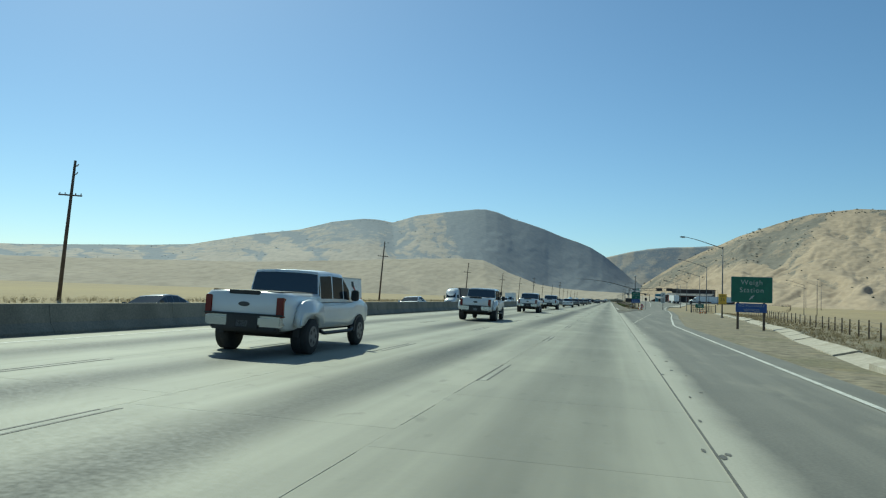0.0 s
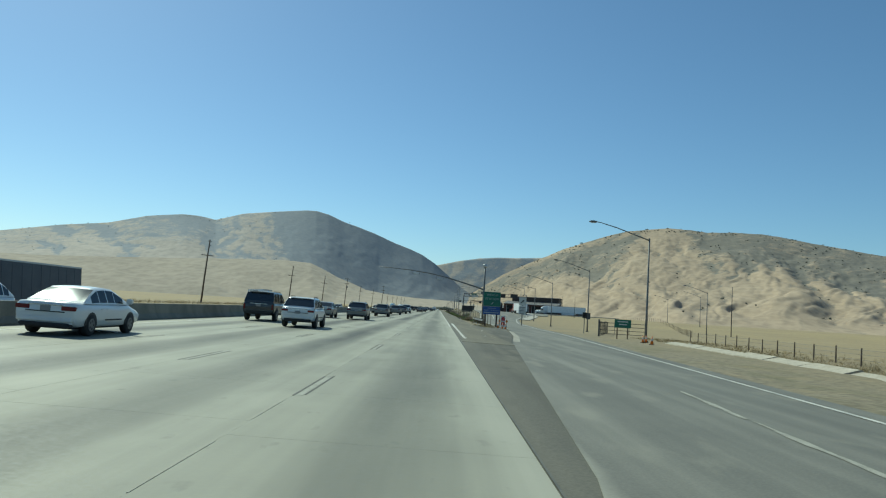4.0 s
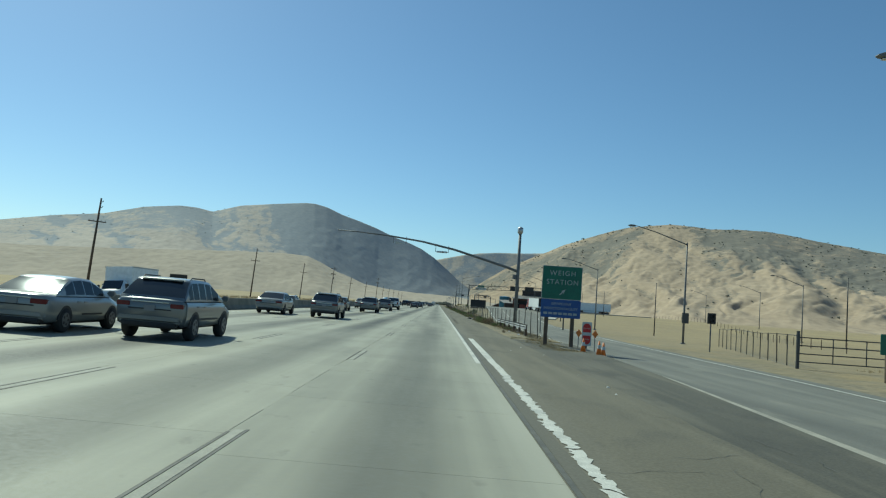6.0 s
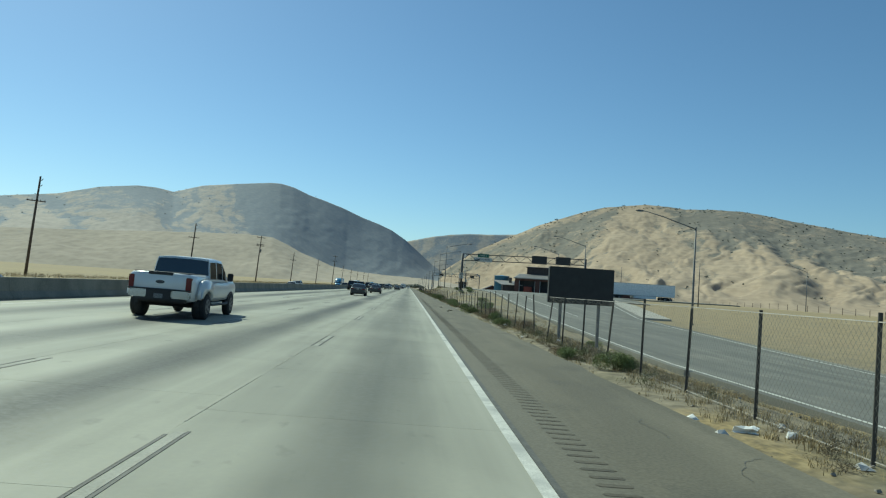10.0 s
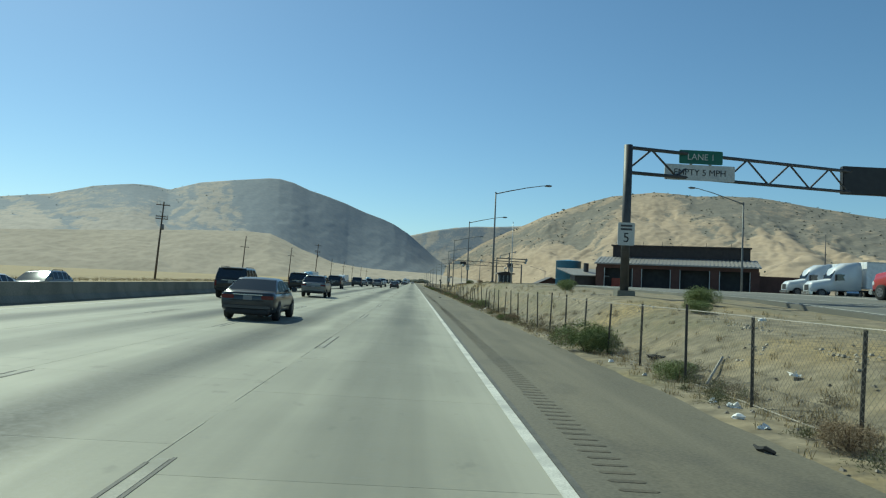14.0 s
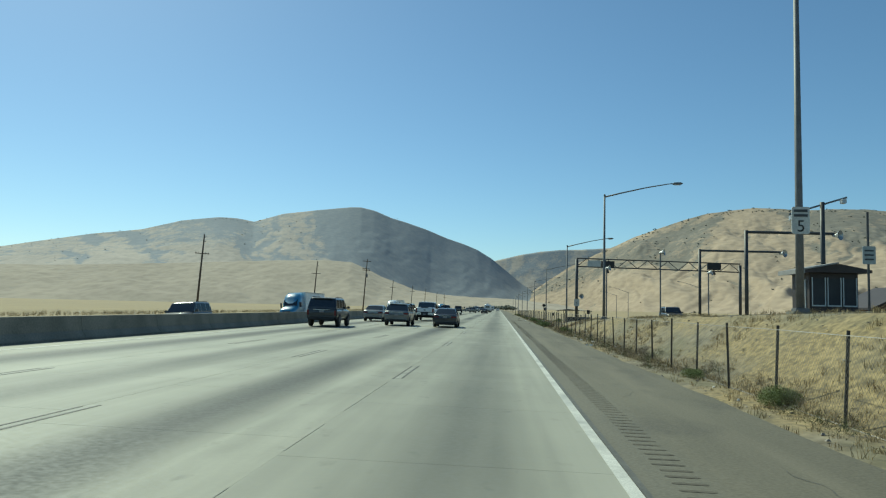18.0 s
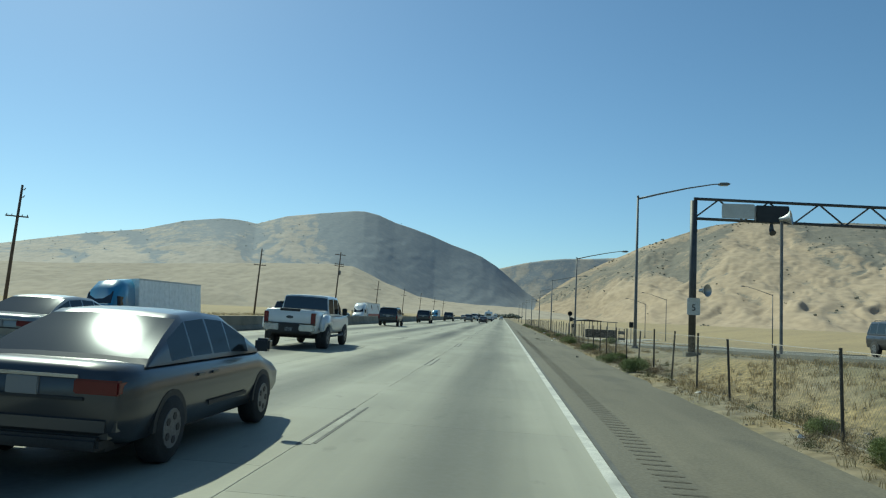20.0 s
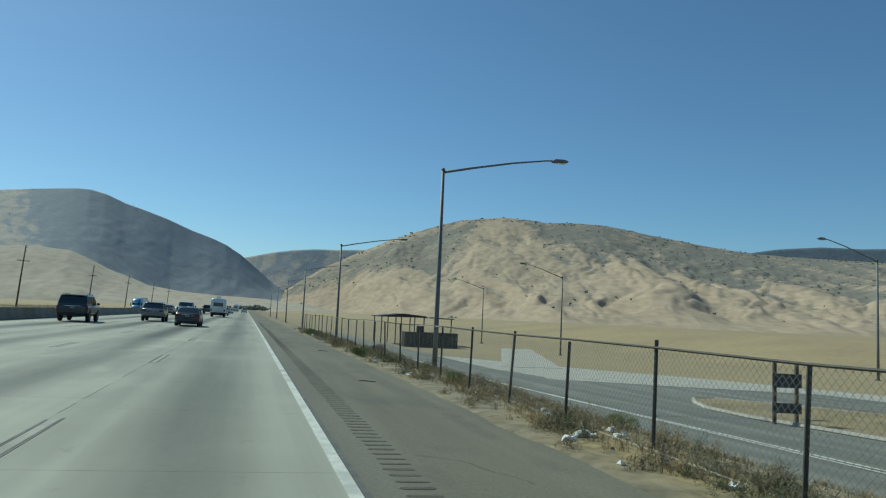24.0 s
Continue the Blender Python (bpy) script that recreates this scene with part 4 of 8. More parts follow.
tube(bm, ARM, [0.13, 0.125, 0.115, 0.105, 0.09, 0.075, 0.06, 0.045], 10)
part("arm", bm, M_STEEL, mast, "", True)
bm = bmesh.new()
tube(bm, [(0, 0, 9.0), (0, 0, 9.1), (0, 0, 9.55), (0, 0, 9.65)], [0.16, 0.26, 0.26, 0.12], 10)
part("antenna_cage", bm, M_ALU, mast, "pale antenna drum", True)
bm = bmesh.new()
tube(bm, [(-0.28, 0, 4.75), (-0.28, 0, 5.15)], 0.2, 10)
part("flange", bm, M_STEEL, mast)
for x, z in ((-7.2, 7.25), (-11.2, 7.85)):
    bm = bmesh.new()
    box(bm, x - 0.5, x + 0.5, -0.45, -0.1, z - 0.55, z - 0.4, 0.03)
    reader = part("tag_reader", bm, M_ALU, mast)
    for dx in (-0.6, 0.6):
        bm = bmesh.new()
        tube(bm, [(x + dx, 0, z + 0.15), (x + dx, -0.2, z - 0.15), (x + dx, -0.25, z - 0.48)], 0.025, 6)
        part("bracket", bm, M_STEEL, reader)
    bm = bmesh.new()
    tube(bm, [(x - 0.62, -0.25, z - 0.48), (x + 0.62, -0.25, z - 0.48)], 0.02, 6)
    part("crossbar", bm, M_STEEL, reader)

# guard rail in front of the mast
gr = thing("guard_rail", None, "short steel guard rail on stubby posts", "guard rail")
prof = [(0, 0.45), (0.03, 0.5), (0.07, 0.53), (0.03, 0.58), (0.0, 0.61), (0.03, 0.64), (0.07, 0.69), (0.03, 0.74), (0, 0.78), (0.02, 0.78), (0.05, 0.74), (0.09, 0.69), (0.05, 0.64), (0.02, 0.61), (0.05, 0.58), (0.09, 0.53), (0.05, 0.5), (0.02, 0.45)]
for i in range(6):
    bm = bmesh.new()
    prism(bm, prof, "y", 0, 3.9)
    o = part("rail", bm, M_STEEL, gr)
    o.location = (6.15 - 0.04 * i, 208 + 3.81 * i, -0.1)
    bm = bmesh.new()
    box(bm, 0.1, 0.25, -0.08, 0.08, -0.5, 0.75, 0.01)
    part("post", bm, M_POST, gr).location = (6.15 - 0.04 * i, 209.2 + 3.81 * i, -0.1)


# ---- truss gantries ----
def truss(parent, p0, p1, depth, panels, r=0.07, split=False):
    """A flat truss between two upper corners: chords and zigzag braces."""
    a, b = Vector(p0), Vector(p1)
    d = Vector((0, 0, -depth))
    for o in (Vector((0, 0, 0)), d):
        bm = bmesh.new()
        tube(bm, [a + o, b + o], r * 1.25, 6)
        part("chord", bm, M_DARKSTEEL, parent)
    for i in range(panels):
        u, v = a.lerp(b, i / panels), a.lerp(b, (i + 0.5) / panels)
        w = a.lerp(b, (i + 1) / panels)
        bm = bmesh.new()
        tube(bm, [u + d, v], r * 0.7, 6)
        part("brace", bm, M_DARKSTEEL, parent)
        bm = bmesh.new()
        tube(bm, [v, w + d], r * 0.7, 6)
        part("brace", bm, M_DARKSTEEL, parent)


def column(parent, x, y, z0, z1, r=0.17):
    bm = bmesh.new()
    tube(bm, [(x, y, z0), (x, y, z1)], r, 12)
    part("column", bm, M_DARKSTEEL, parent, "", True)
    bm = bmesh.new()
    box(bm, x - r * 2, x + r * 2, y - r * 2, y + r * 2, z0 - 0.4, z0 + 0.22, 0.03)
    part("footing", bm, M_BARRIER, parent, "concrete footing")


g1 = thing("sign_gantry", None, "dark steel truss gantry with lane signs over the ramp", "sign gantry")
column(g1, 9.45, 396.1, ground_z(9.45, 396.1), 8.35, 0.2)
column(g1, 35.0, 408.0, ground_z(35, 408), 9.35, 0.2)
truss(g1, (9.3, 396.1, 8.25), (35.0, 408.0, 9.25), 1.15, 9)


def on_beam(u):
    return (9.45 + 25.55 * u, 396.1 + 11.9 * u, 8.25 + u)


x, y, z = on_beam(0.155)
plate("lane_sign", x - 1.05, x + 1.05, z - 0.5, z + 0.15, y - 0.3, M_GREEN, g1, 0.05)
text_part("LANE 1", 0.42, x, y - 0.31, z - 0.18, M_WHITE, g1)
plate("weight_sign", x - 1.75, x + 1.65, z - 1.3, z - 0.55, y - 0.32, M_WHITE, g1, 0.05)
text_part("EMPTY 5 MPH", 0.42, x - 0.05, y - 0.33, z - 0.93, M_BLACK, g1)
for u in (0.6, 0.8):
    x, y, z = on_beam(u)
    bm = bmesh.new()
    box(bm, x - 1.45, x + 1.45, y - 0.5, y - 0.15, z - 1.3, z + 0.25, 0.04)
    part("message_box", bm, M_BLACK, g1, "black message box")
plate("small_sign", 9.02, 9.78, 3.75, 4.78, 395.85, M_WHITE, g1, 0.03, "small white sign strapped to the column")
for k in range(2):
    bm = bmesh.new()
    box(bm, 9.14, 9.66, 395.835, 395.85, 4.43 + 0.16 * k, 4.52 + 0.16 * k)
    part("bar", bm, M_DARKSTEEL, g1)
text_part("5", 0.6, 9.4, 395.84, 4.08, M_BLACK, g1)

g2 = thing("scale_gantry", None, "dark truss gantry with hanging signal boxes at the scales", "sign gantry")
column(g2, 9.0, 554.0, ground_z(9.0, 554), 7.6)
column(g2, 27.5, 554.0, ground_z(27.5, 554), 7.2)
truss(g2, (9.0, 554, 7.7), (27.5, 554, 7.35), 0.95, 8, 0.06)
for x in (12.5, 24.5):
    bm = bmesh.new()
    box(bm, x - 0.75, x + 0.75, 553.5, 553.85, 6.6, 7.4, 0.03)
    part("signal_box", bm, M_BLACK, g2)
    bm = bmesh.new()
    tube(bm, [(x, 553.7, 6.65), (x, 553.7, 6.3), (x, 553.5, 6.1)], [0.05, 0.12, 0.16], 8)
    part("camera", bm, M_DARKSTEEL, g2)

plate("small_sign", 8.7, 9.3, 2.15, 2.95, 553.75, M_WHITE, g2, 0.03, "white speed sign on the column")
text_part("5", 0.42, 9.0, 553.73, 2.48, M_BLACK, g2)
plate("weight_sign", 10.2, 11.7, 6.75, 7.45, 553.6, M_WHITE, g2, 0.04, "white lane sign")


def horn(parent, x, y, z, s=0.35, turn=(0.6, -0.8, 0), material=None):
    """A loudspeaker horn that flares towards turn."""
    d = Vector(turn).normalized()
    o = Vector((x, y, z))
    bm = bmesh.new()
    tube(bm, [o, o + d * s * 0.5, o + d * s * 1.1, o + d * s * 1.5], [s * 0.25, s * 0.3, s * 0.6, s], 12, False)
    tube(bm, [o + d * s * 0.5, o + d * s * 0.55], [s * 0.3, s * 0.02], 12)
    return part("speaker", bm, material or M_ALU, parent, "grey loudspeaker horn", True)


horn(g2, 9.25, 553.7, 3.3, 0.3)


def l_frame(x, y, z1, reach):
    f0 = thing("bent_arm_pole", None, "grey steel pole with a level arm and loudspeaker", "pole", "poles at the scales")
    z0 = ground_z(x, y)
    column(f0, x, y, z0, z1, 0.13)
    bm = bmesh.new()
    tube(bm, [(x, y, z1 - 0.12), (x + reach, y, z1 - 0.16)], 0.1, 8)
    part("arm", bm, M_DARKSTEEL, f0)
    horn(f0, x + reach - 0.1, y, z1 - 0.3, 0.36)


l_frame(17.3, 519.9, 7.55, 6.0)
l_frame(18.3, 536.0, 7.5, 7.2)


def speaker_pole(x, y, top, sig=False):
    f0 = thing("loudspeaker_pole", None, "slim pole with a loudspeaker horn" + (" and a black signal" if sig else ""), "loudspeaker pole", "poles at the scales")
    z0 = ground_z(x, y)
    bm = bmesh.new()
    tube(bm, [(x, y, z0 - 0.2), (x, y, top)], 0.07, 8)
    part("pole", bm, M_STEEL, f0)
    horn(f0, x - 0.1, y, top, 0.33, (0.15, -1.0, 0.0) if sig else (0.9, -0.5, 0.15), M_BLACK if sig else None)
    if sig:
        bm = bmesh.new()
        box(bm, x - 0.02, x + 0.4, y - 0.25, y + 0.1, top - 1.05, top - 0.5, 0.02)
        box(bm, x + 0.36, x + 0.6, y - 0.22, y + 0.02, top - 0.85, top - 0.62, 0.01)
        part("signal_head", bm, M_BLACK, f0)
    return f0


speaker_pole(15.6, 540.0, 7.4)
speaker_pole(12.0, 551.0, 6.4)
speaker_pole(22.6, 549.0, 6.0)
speaker_pole(9.3, 622.0, 2.5, True)

# tall camera pole and a slim sign pole by the booth
cp = thing("camera_pole", None, "steel pole with a slanting camera bar on top", "pole", "poles at the scales")
column(cp, 18.8, 511.0, ground_z(18.8, 511), 8.3, 0.13)
bm = bmesh.new()
tube(bm, [(16.9, 511.0, 7.55), (20.2, 511.0, 8.6)], 0.06, 6)
part("camera_bar", bm, M_STEEL, cp)
for x, z in ((17.0, 7.4), (19.9, 8.4)):
    bm = bmesh.new()
    box(bm, x - 0.12, x + 0.12, 510.6, 511.0, z - 0.2, z + 0.06, 0.02)
    part("camera", bm, M_ALU, cp)
slim = thing("sign_pole", None, "slim pole with a small white sign", "road sign")
bm = bmesh.new()
tube(bm, [(18.5, 505.0, ground_z(18.5, 505) - 0.2), (18.5, 505.0, 6.95)], 0.06, 8)
part("post", bm, M_DARKSTEEL, slim)
# grey instead of white puts the panel's shaded side into its colour
plate("sign_panel", 18.18, 18.82, 4.3, 5.2, 504.9, M_LETTER, slim, 0.02)
for k in range(3):
    bm = bmesh.new()
    box(bm, 18.28, 18.72, 504.885, 504.9, 4.5 + 0.22 * k, 4.58 + 0.22 * k)
    part("bar", bm, M_DARKSTEEL, slim)
sp5 = thing("ramp_speed_sign", pose(9.0, 489.1, 0), "white five-mile speed sign strapped to a lamp pole", "road sign")
plate("sign_panel", -0.26, 0.26, 4.1, 4.92, -0.13, M_WHITE, sp5, 0.03)
text_part("5", 0.5, 0, -0.134, 4.32, M_BLACK, sp5)
for k in range(2):
    bm = bmesh.new()
    box(bm, -0.2, 0.2, -0.138, -0.13, 4.62 + 0.14 * k, 4.7 + 0.14 * k)
    part("bar", bm, M_DARKSTEEL, sp5)
bm = bmesh.new()
box(bm, -0.06, 0.06, -0.1, -0.05, 4.1, 4.9)
part("bracket", bm, M_STEEL, sp5)
bx = thing("control_box", pose(26.2, 235.5, ground_z(26.2, 235.5)), "grey control box strapped to a lamp pole", "box")
bm = bmesh.new()
box(bm, -0.35, 0.35, -0.35, -0.13, 2.2, 3.3, 0.03)
part("cabinet", bm, M_DARKSTEEL, bx)
bm = bmesh.new()
box(bm, -0.06, 0.06, -0.14, -0.05, 2.3, 3.2)
part("bracket", bm, M_STEEL, bx)


def ramp_signal(x, y, h):
    f0 = thing("ramp_signal", None, "black traffic signal head on a grey post", "traffic signal", "ramp signals")
    z0 = ground_z(x, y)
    bm = bmesh.new()
    tube(bm, [(x, y, z0 - 0.2), (x, y, z0 + h)], 0.06, 8)
    part("post", bm, M_STEEL, f0)
    bm = bmesh.new()
    box(bm, x - 0.32, x + 0.32, y - 0.25, y - 0.05, z0 + h - 0.75, z0 + h + 0.1, 0.03)
    head = part("signal_head", bm, M_BLACK, f0)
    for k in range(2):
        bm = bmesh.new()
        tube(bm, [(x, y - 0.25, z0 + h - 0.15 - 0.36 * k), (x, y - 0.4, z0 + h - 0.15 - 0.36 * k)], [0.13, 0.14], 10, False)
        part("visor", bm, M_BLACK, head)


for x, y, h in ((21.7, 215.4, 3.0), (10.6, 233.0, 3.6), (20.1, 637.0, 3.3), (16.0, 690.0, 3.2)):
    ramp_signal(x, y, h)

# flagpole and plain posts
for x, y, z1, r in ((17.1, 494.0, 12.9, 0.09), (52.0, 392.0, 9.0, 0.1), (33.0, 270.0, 7.0, 0.09), (71.0, 286.0, 11.0, 0.13), (60.0, 470.0, 11.0, 0.1)):
    fp = thing("flagpole" if r == 0.09 and z1 > 12 else "post", None, "tall bare pale metal pole", "pole")
    bm = bmesh.new()
    z0 = ground_z(x, y)
    tube(bm, [(x, y, z0 - 0.2), (x, y, z1 * 0.6), (x, y, z1)], [r, r * 0.8, r * 0.5], 8)
    part("shaft", bm, M_ALU if z1 > 12 else M_DARKSTEEL, fp, "", True)
    bm = bmesh.new()
    bmesh.ops.create_uvsphere(bm, u_segments=8, v_segments=6, radius=r * 0.9, matrix=Matrix.Translation((x, y, z1 + 0.04)))
    part("cap", bm, M_STEEL, fp, "", True)


# ---- weigh station building ----
M_BRICK = mottled("brown_red_brick", (0.085, 0.043, 0.034), (0.125, 0.062, 0.048), 1.2, 0.85, 0, 14, 0.3)
M_ROOFMETAL = mottled("ribbed_brown_metal", (0.045, 0.035, 0.032), (0.07, 0.055, 0.05), 1.5, 0.55, 0.3)
M_ROOFGREY = mottled("pale_metal_roofing", (0.27, 0.255, 0.235), (0.36, 0.34, 0.315), 1.5, 0.55, 0.3)
M_BAY = mottled("dark_interior_shade", (0.02, 0.022, 0.025), (0.04, 0.042, 0.045), 1.5, 0.6)
M_REDPANEL = mottled("faded_red_door", (0.28, 0.05, 0.03), (0.36, 0.08, 0.05), 1.5, 0.6)
M_TANKBLUE = mottled("blue_tank_paint", (0.06, 0.2, 0.33), (0.09, 0.27, 0.42), 0.8, 0.5, 0, 20, 0.05)
BX0, BX1, BY = -2.2, 26.2, -8.0
bz = ground_z(50, 505)
hall = thing("inspection_hall", pose(39.3, 510.0, 0, 0, 0, -20), "brown brick inspection hall with dark open bays", "building")
bm = bmesh.new()
box(bm, BX0, BX1, BY + 7.6, BY + 18, bz - 0.8, 6.6, 0.02)
box(bm, BX0, BX0 + 0.5, BY, BY + 7.6, bz - 0.8, 6.4, 0.02)
box(bm, BX1 - 0.5, BX1, BY, BY + 7.6, bz - 0.8, 6.4, 0.02)
part("wall", bm, M_BRICK, hall)
# near-black sheet across the open bays stands in for the shade inside
bm = bmesh.new()
box(bm, BX0 + 0.5, BX1 - 0.5, BY + 2.4, BY + 2.6, bz - 0.5, 6.4)
part("bay_shade_sheet", bm, M_BAY, hall)
bm = bmesh.new()
box(bm, BX0, BX1, BY - 0.15, BY + 0.35, 5.9, 6.6, 0.03)
part("lintel", bm, M_BRICK, hall)
for i in range(5):
    x = BX0 + 0.6 + i * (BX1 - BX0 - 1.2) / 4
    bm = bmesh.new()
    box(bm, x - 0.75, x + 0.75, BY - 0.2, BY + 0.5, bz - 0.8, 6.0, 0.03)
    part("pillar", bm, M_BRICK, hall)
    if i < 4:
        for dx in (0.85, (BX1 - BX0 - 1.2) / 4 - 0.85):
            bm = bmesh.new()
            box(bm, x + dx - 0.06, x + dx + 0.06, BY - 0.1, BY + 0.1, bz - 0.6, 5.9, 0.01)
            part("door_frame", bm, M_ALU, hall)
bm = bmesh.new()
box(bm, BX0 + 2.6, BX0 + 5.4, BY + 1.2, BY + 2.3, bz, bz + 1.25, 0.04)
part("crate", bm, M_REDPANEL, hall, "faded red crate in the open bay")
bm = bmesh.new()
box(bm, BX0 + 2.7, BX0 + 5.2, BY + 1.25, BY + 2.25, bz + 1.25, bz + 2.6, 0.04)
part("crate", bm, M_REDPANEL, hall, "faded red crate in the open bay")
bm = bmesh.new()
prism(bm, [(BY - 0.9, 6.55), (BY - 0.9, 6.78), (BY + 8.1, 8.3), (BY + 8.1, 8.0)], "x", BX0 - 0.4, BX1 + 0.4)
lean = part("lower_roof", bm, M_ROOFGREY, hall, "pale lean-to metal roof")
for i in range(42):
    x = BX0 + i * (BX1 - BX0) / 41
    bm = bmesh.new()
    prism(bm, [(BY - 0.9, 6.78), (BY - 0.9, 6.88), (BY + 8.1, 8.4), (BY + 8.1, 8.3)], "x", x - 0.12, x + 0.12)
    part("rib", bm, M_ROOFGREY, lean)
bm = bmesh.new()
box(bm, BX0 + 2.2, BX1 - 0.9, BY + 8.0, BY + 17, 6.6, 10.5, 0.03)
part("clerestory", bm, M_ROOFMETAL, hall, "dark ribbed upper wall")
for i in range(26):
    x = BX0 + 2.7 + i * (BX1 - BX0 - 3.6) / 25
    bm = bmesh.new()
    box(bm, x - 0.06, x + 0.06, BY + 7.94, BY + 8.0, 8.3, 10.4)
    part("batten", bm, M_ROOFMETAL, hall)
bm = bmesh.new()
prism(bm, [(BY + 7.6, 10.5), (BY + 7.6, 10.75), (BY + 12, 11.0), (BY + 17.4, 10.75), (BY + 17.4, 10.5)], "x", BX0 + 1.9, BX1 - 0.6)
part("upper_roof", bm, M_ROOFMETAL, hall)
for x in (0.5, 2.2, 3.6, 5.8, 9.4, 13.0, 17.5, 22.0):
    bm = bmesh.new()
    tube(bm, [(x, BY + 8.6, 10.7), (x, BY + 8.6, 11.5)], 0.04, 6)
    part("vent_pipe", bm, M_DARKSTEEL, hall)
bm = bmesh.new()
box(bm, 61.8, 76, 497.0, 497.3, bz - 0.6, 5.4, 0.02)
tagged(part("wall_yard", bm, M_BRICK), "low brick yard wall beside the hall", "wall", "", "structure")

annex = thing("annex", None, "small annex with a pale sloping metal roof", "building")
bm = bmesh.new()
box(bm, 30.8, 36.6, 505.2, 509.6, ground_z(33, 507) - 0.5, 4.3, 0.02)
part("wall", bm, M_ROOFMETAL, annex)
bm = bmesh.new()
prism(bm, [(504.2, 4.2), (504.2, 4.36), (511.4, 5.75), (511.4, 5.55)], "x", 30.2, 37.2)
for v in bm.verts:
    v.co.x += 0.25 * (504.2 - v.co.y) if v.co.x < 33 else 0.0
part("roof", bm, M_ROOFGREY, annex, "pale metal roof")
gab = thing("gabled_shed", None, "small brown shed with a gabled roof behind the tank", "building")
bm = bmesh.new()
prism(bm, [(26.0, 1.0), (26.0, 2.3), (29.0, 3.7), (32.0, 2.3), (32.0, 1.0)], "y", 520, 526)
part("wall", bm, M_BRICK, gab)
bm = bmesh.new()
prism(bm, [(25.6, 2.15), (25.6, 2.3), (29.0, 3.9), (32.4, 2.3), (32.4, 2.15), (29.0, 3.72)], "y", 519.6, 526.4)
part("roof", bm, M_ROOFMETAL, gab)

tank = thing("water_tank", pose(31.6, 515.4, 2.0), "blue steel water tank with a low conical lid", "tank")
bm = bmesh.new()
tube(bm, [(0, 0, -1.2), (0, 0, 5.2), (0, 0, 5.22)], [2.55, 2.55, 2.6], 32)
part("shell", bm, M_TANKBLUE, tank, "", True)
bm = bmesh.new()
tube(bm, [(0, 0, 5.2), (0, 0, 5.28), (0, 0, 5.5), (0, 0, 5.55)], [2.66, 2.66, 0.5, 0.3], 32)
part("lid", bm, M_TANKBLUE, tank)
for z in (1.6, 3.3):
    bm = bmesh.new()
    tube(bm, [(0, 0, z), (0, 0, z + 0.06)], 2.575, 32, False)
    part("band", bm, M_TANKBLUE, tank)
small = thing("roof_unit", pose(33.6, 508.2, 5.05), "small grey cylindrical roof unit", "vent")
bm = bmesh.new()
tube(bm, [(0, 0, -0.3), (0, 0, 1.6), (0, 0, 1.66), (0, 0, 1.75)], [0.5, 0.5, 0.56, 0.2], 16)
part("drum", bm, M_DARKSTEEL, small)

booth = thing("scale_booth", None, "small dark scale booth with a flat roof", "booth")
bz2 = ground_z(18, 508)
bm = bmesh.new()
box(bm, 16.5, 19.0, 507.2, 509.6, bz2 - 0.4, 4.0, 0.03)
part("wall", bm, M_ROOFMETAL, booth)
bm = bmesh.new()
prism(bm, [(16.05, 3.95), (16.05, 4.1), (17.8, 4.42), (19.5, 4.1), (19.5, 3.95)], "y", 506.7, 510.2)
part("roof", bm, M_ROOFMETAL, booth)
bm = bmesh.new()
prism(bm, [(15.98, 3.9), (15.98, 4.14), (17.78, 4.5), (17.8, 4.43), (16.05, 4.08), (16.05, 3.9)], "y", 506.62, 510.28)
part("fascia", bm, M_ROOFGREY, booth, "pale metal fascia")
for x in (16.62, 17.42, 18.22):
    bm = bmesh.new()
    box(bm, x, x + 0.64, 507.16, 507.2, bz2 + 0.9, 3.65, 0.01)
    win = part("window", bm, M_BAY, booth)
    bm = bmesh.new()
    for q in (x - 0.03, x + 0.64):
        box(bm, q, q + 0.05, 507.12, 507.17, bz2 + 0.85, 3.7)
    box(bm, x, x + 0.64, 507.12, 507.17, bz2 + 0.85, bz2 + 0.92)
    part("window_frame", bm, M_ALU, win)
bm = bmesh.new()
box(bm, 16.44, 16.5, 507.6, 508.5, bz2, 3.6, 0.01)
part("door", bm, M_ALU, booth, "pale side door")

# open canopy further along the ramp
can = thing("canopy", None, "low open canopy with a dark roof on thin posts", "canopy")
cz = -3.1
bm = bmesh.new()
prism(bm, [(21.5, 1.35), (21.5, 1.5), (25.5, 2.0), (29.5, 1.7), (29.5, 1.45)], "y", 744, 752)
part("roof", bm, M_ROOFMETAL, can)
for x in (22.0, 24.4, 26.8, 29.2):
    for y in (744.4, 751.6):
        bm = bmesh.new()
        tube(bm, [(x, y, cz - 0.4), (x, y, 1.5)], 0.1, 6)
        part("post", bm, M_DARKSTEEL, can)
bm = bmesh.new()
prism(bm, [(29.6, 1.4), (29.6, 1.6), (33.8, 1.5), (33.8, 1.3)], "y", 742, 750)
part("side_roof", bm, M_ROOFGREY, can, "pale side roof")
for x in (31.0, 33.4):
    bm = bmesh.new()
    tube(bm, [(x, 742.4, cz - 0.4), (x, 742.4, 1.4)], 0.1, 6)
    part("post", bm, M_DARKSTEEL, can)
bin_ob = thing("container", pose(28.0, 735.0, ground_z(28, 735)), "long dark steel container beside the canopy", "container")
bm = bmesh.new()
box(bm, -4.2, 4.2, -1.2, 1.2, 0.15, 2.3, 0.04)
part("body", bm, M_BLACK, bin_ob)
for i in range(13):
    bm = bmesh.new()
    box(bm, -4.0 + i * 0.66, -3.9 + i * 0.66, -1.25, -1.2, 0.2, 2.25)
    part("rib", bm, M_DARKSTEEL, bin_ob)
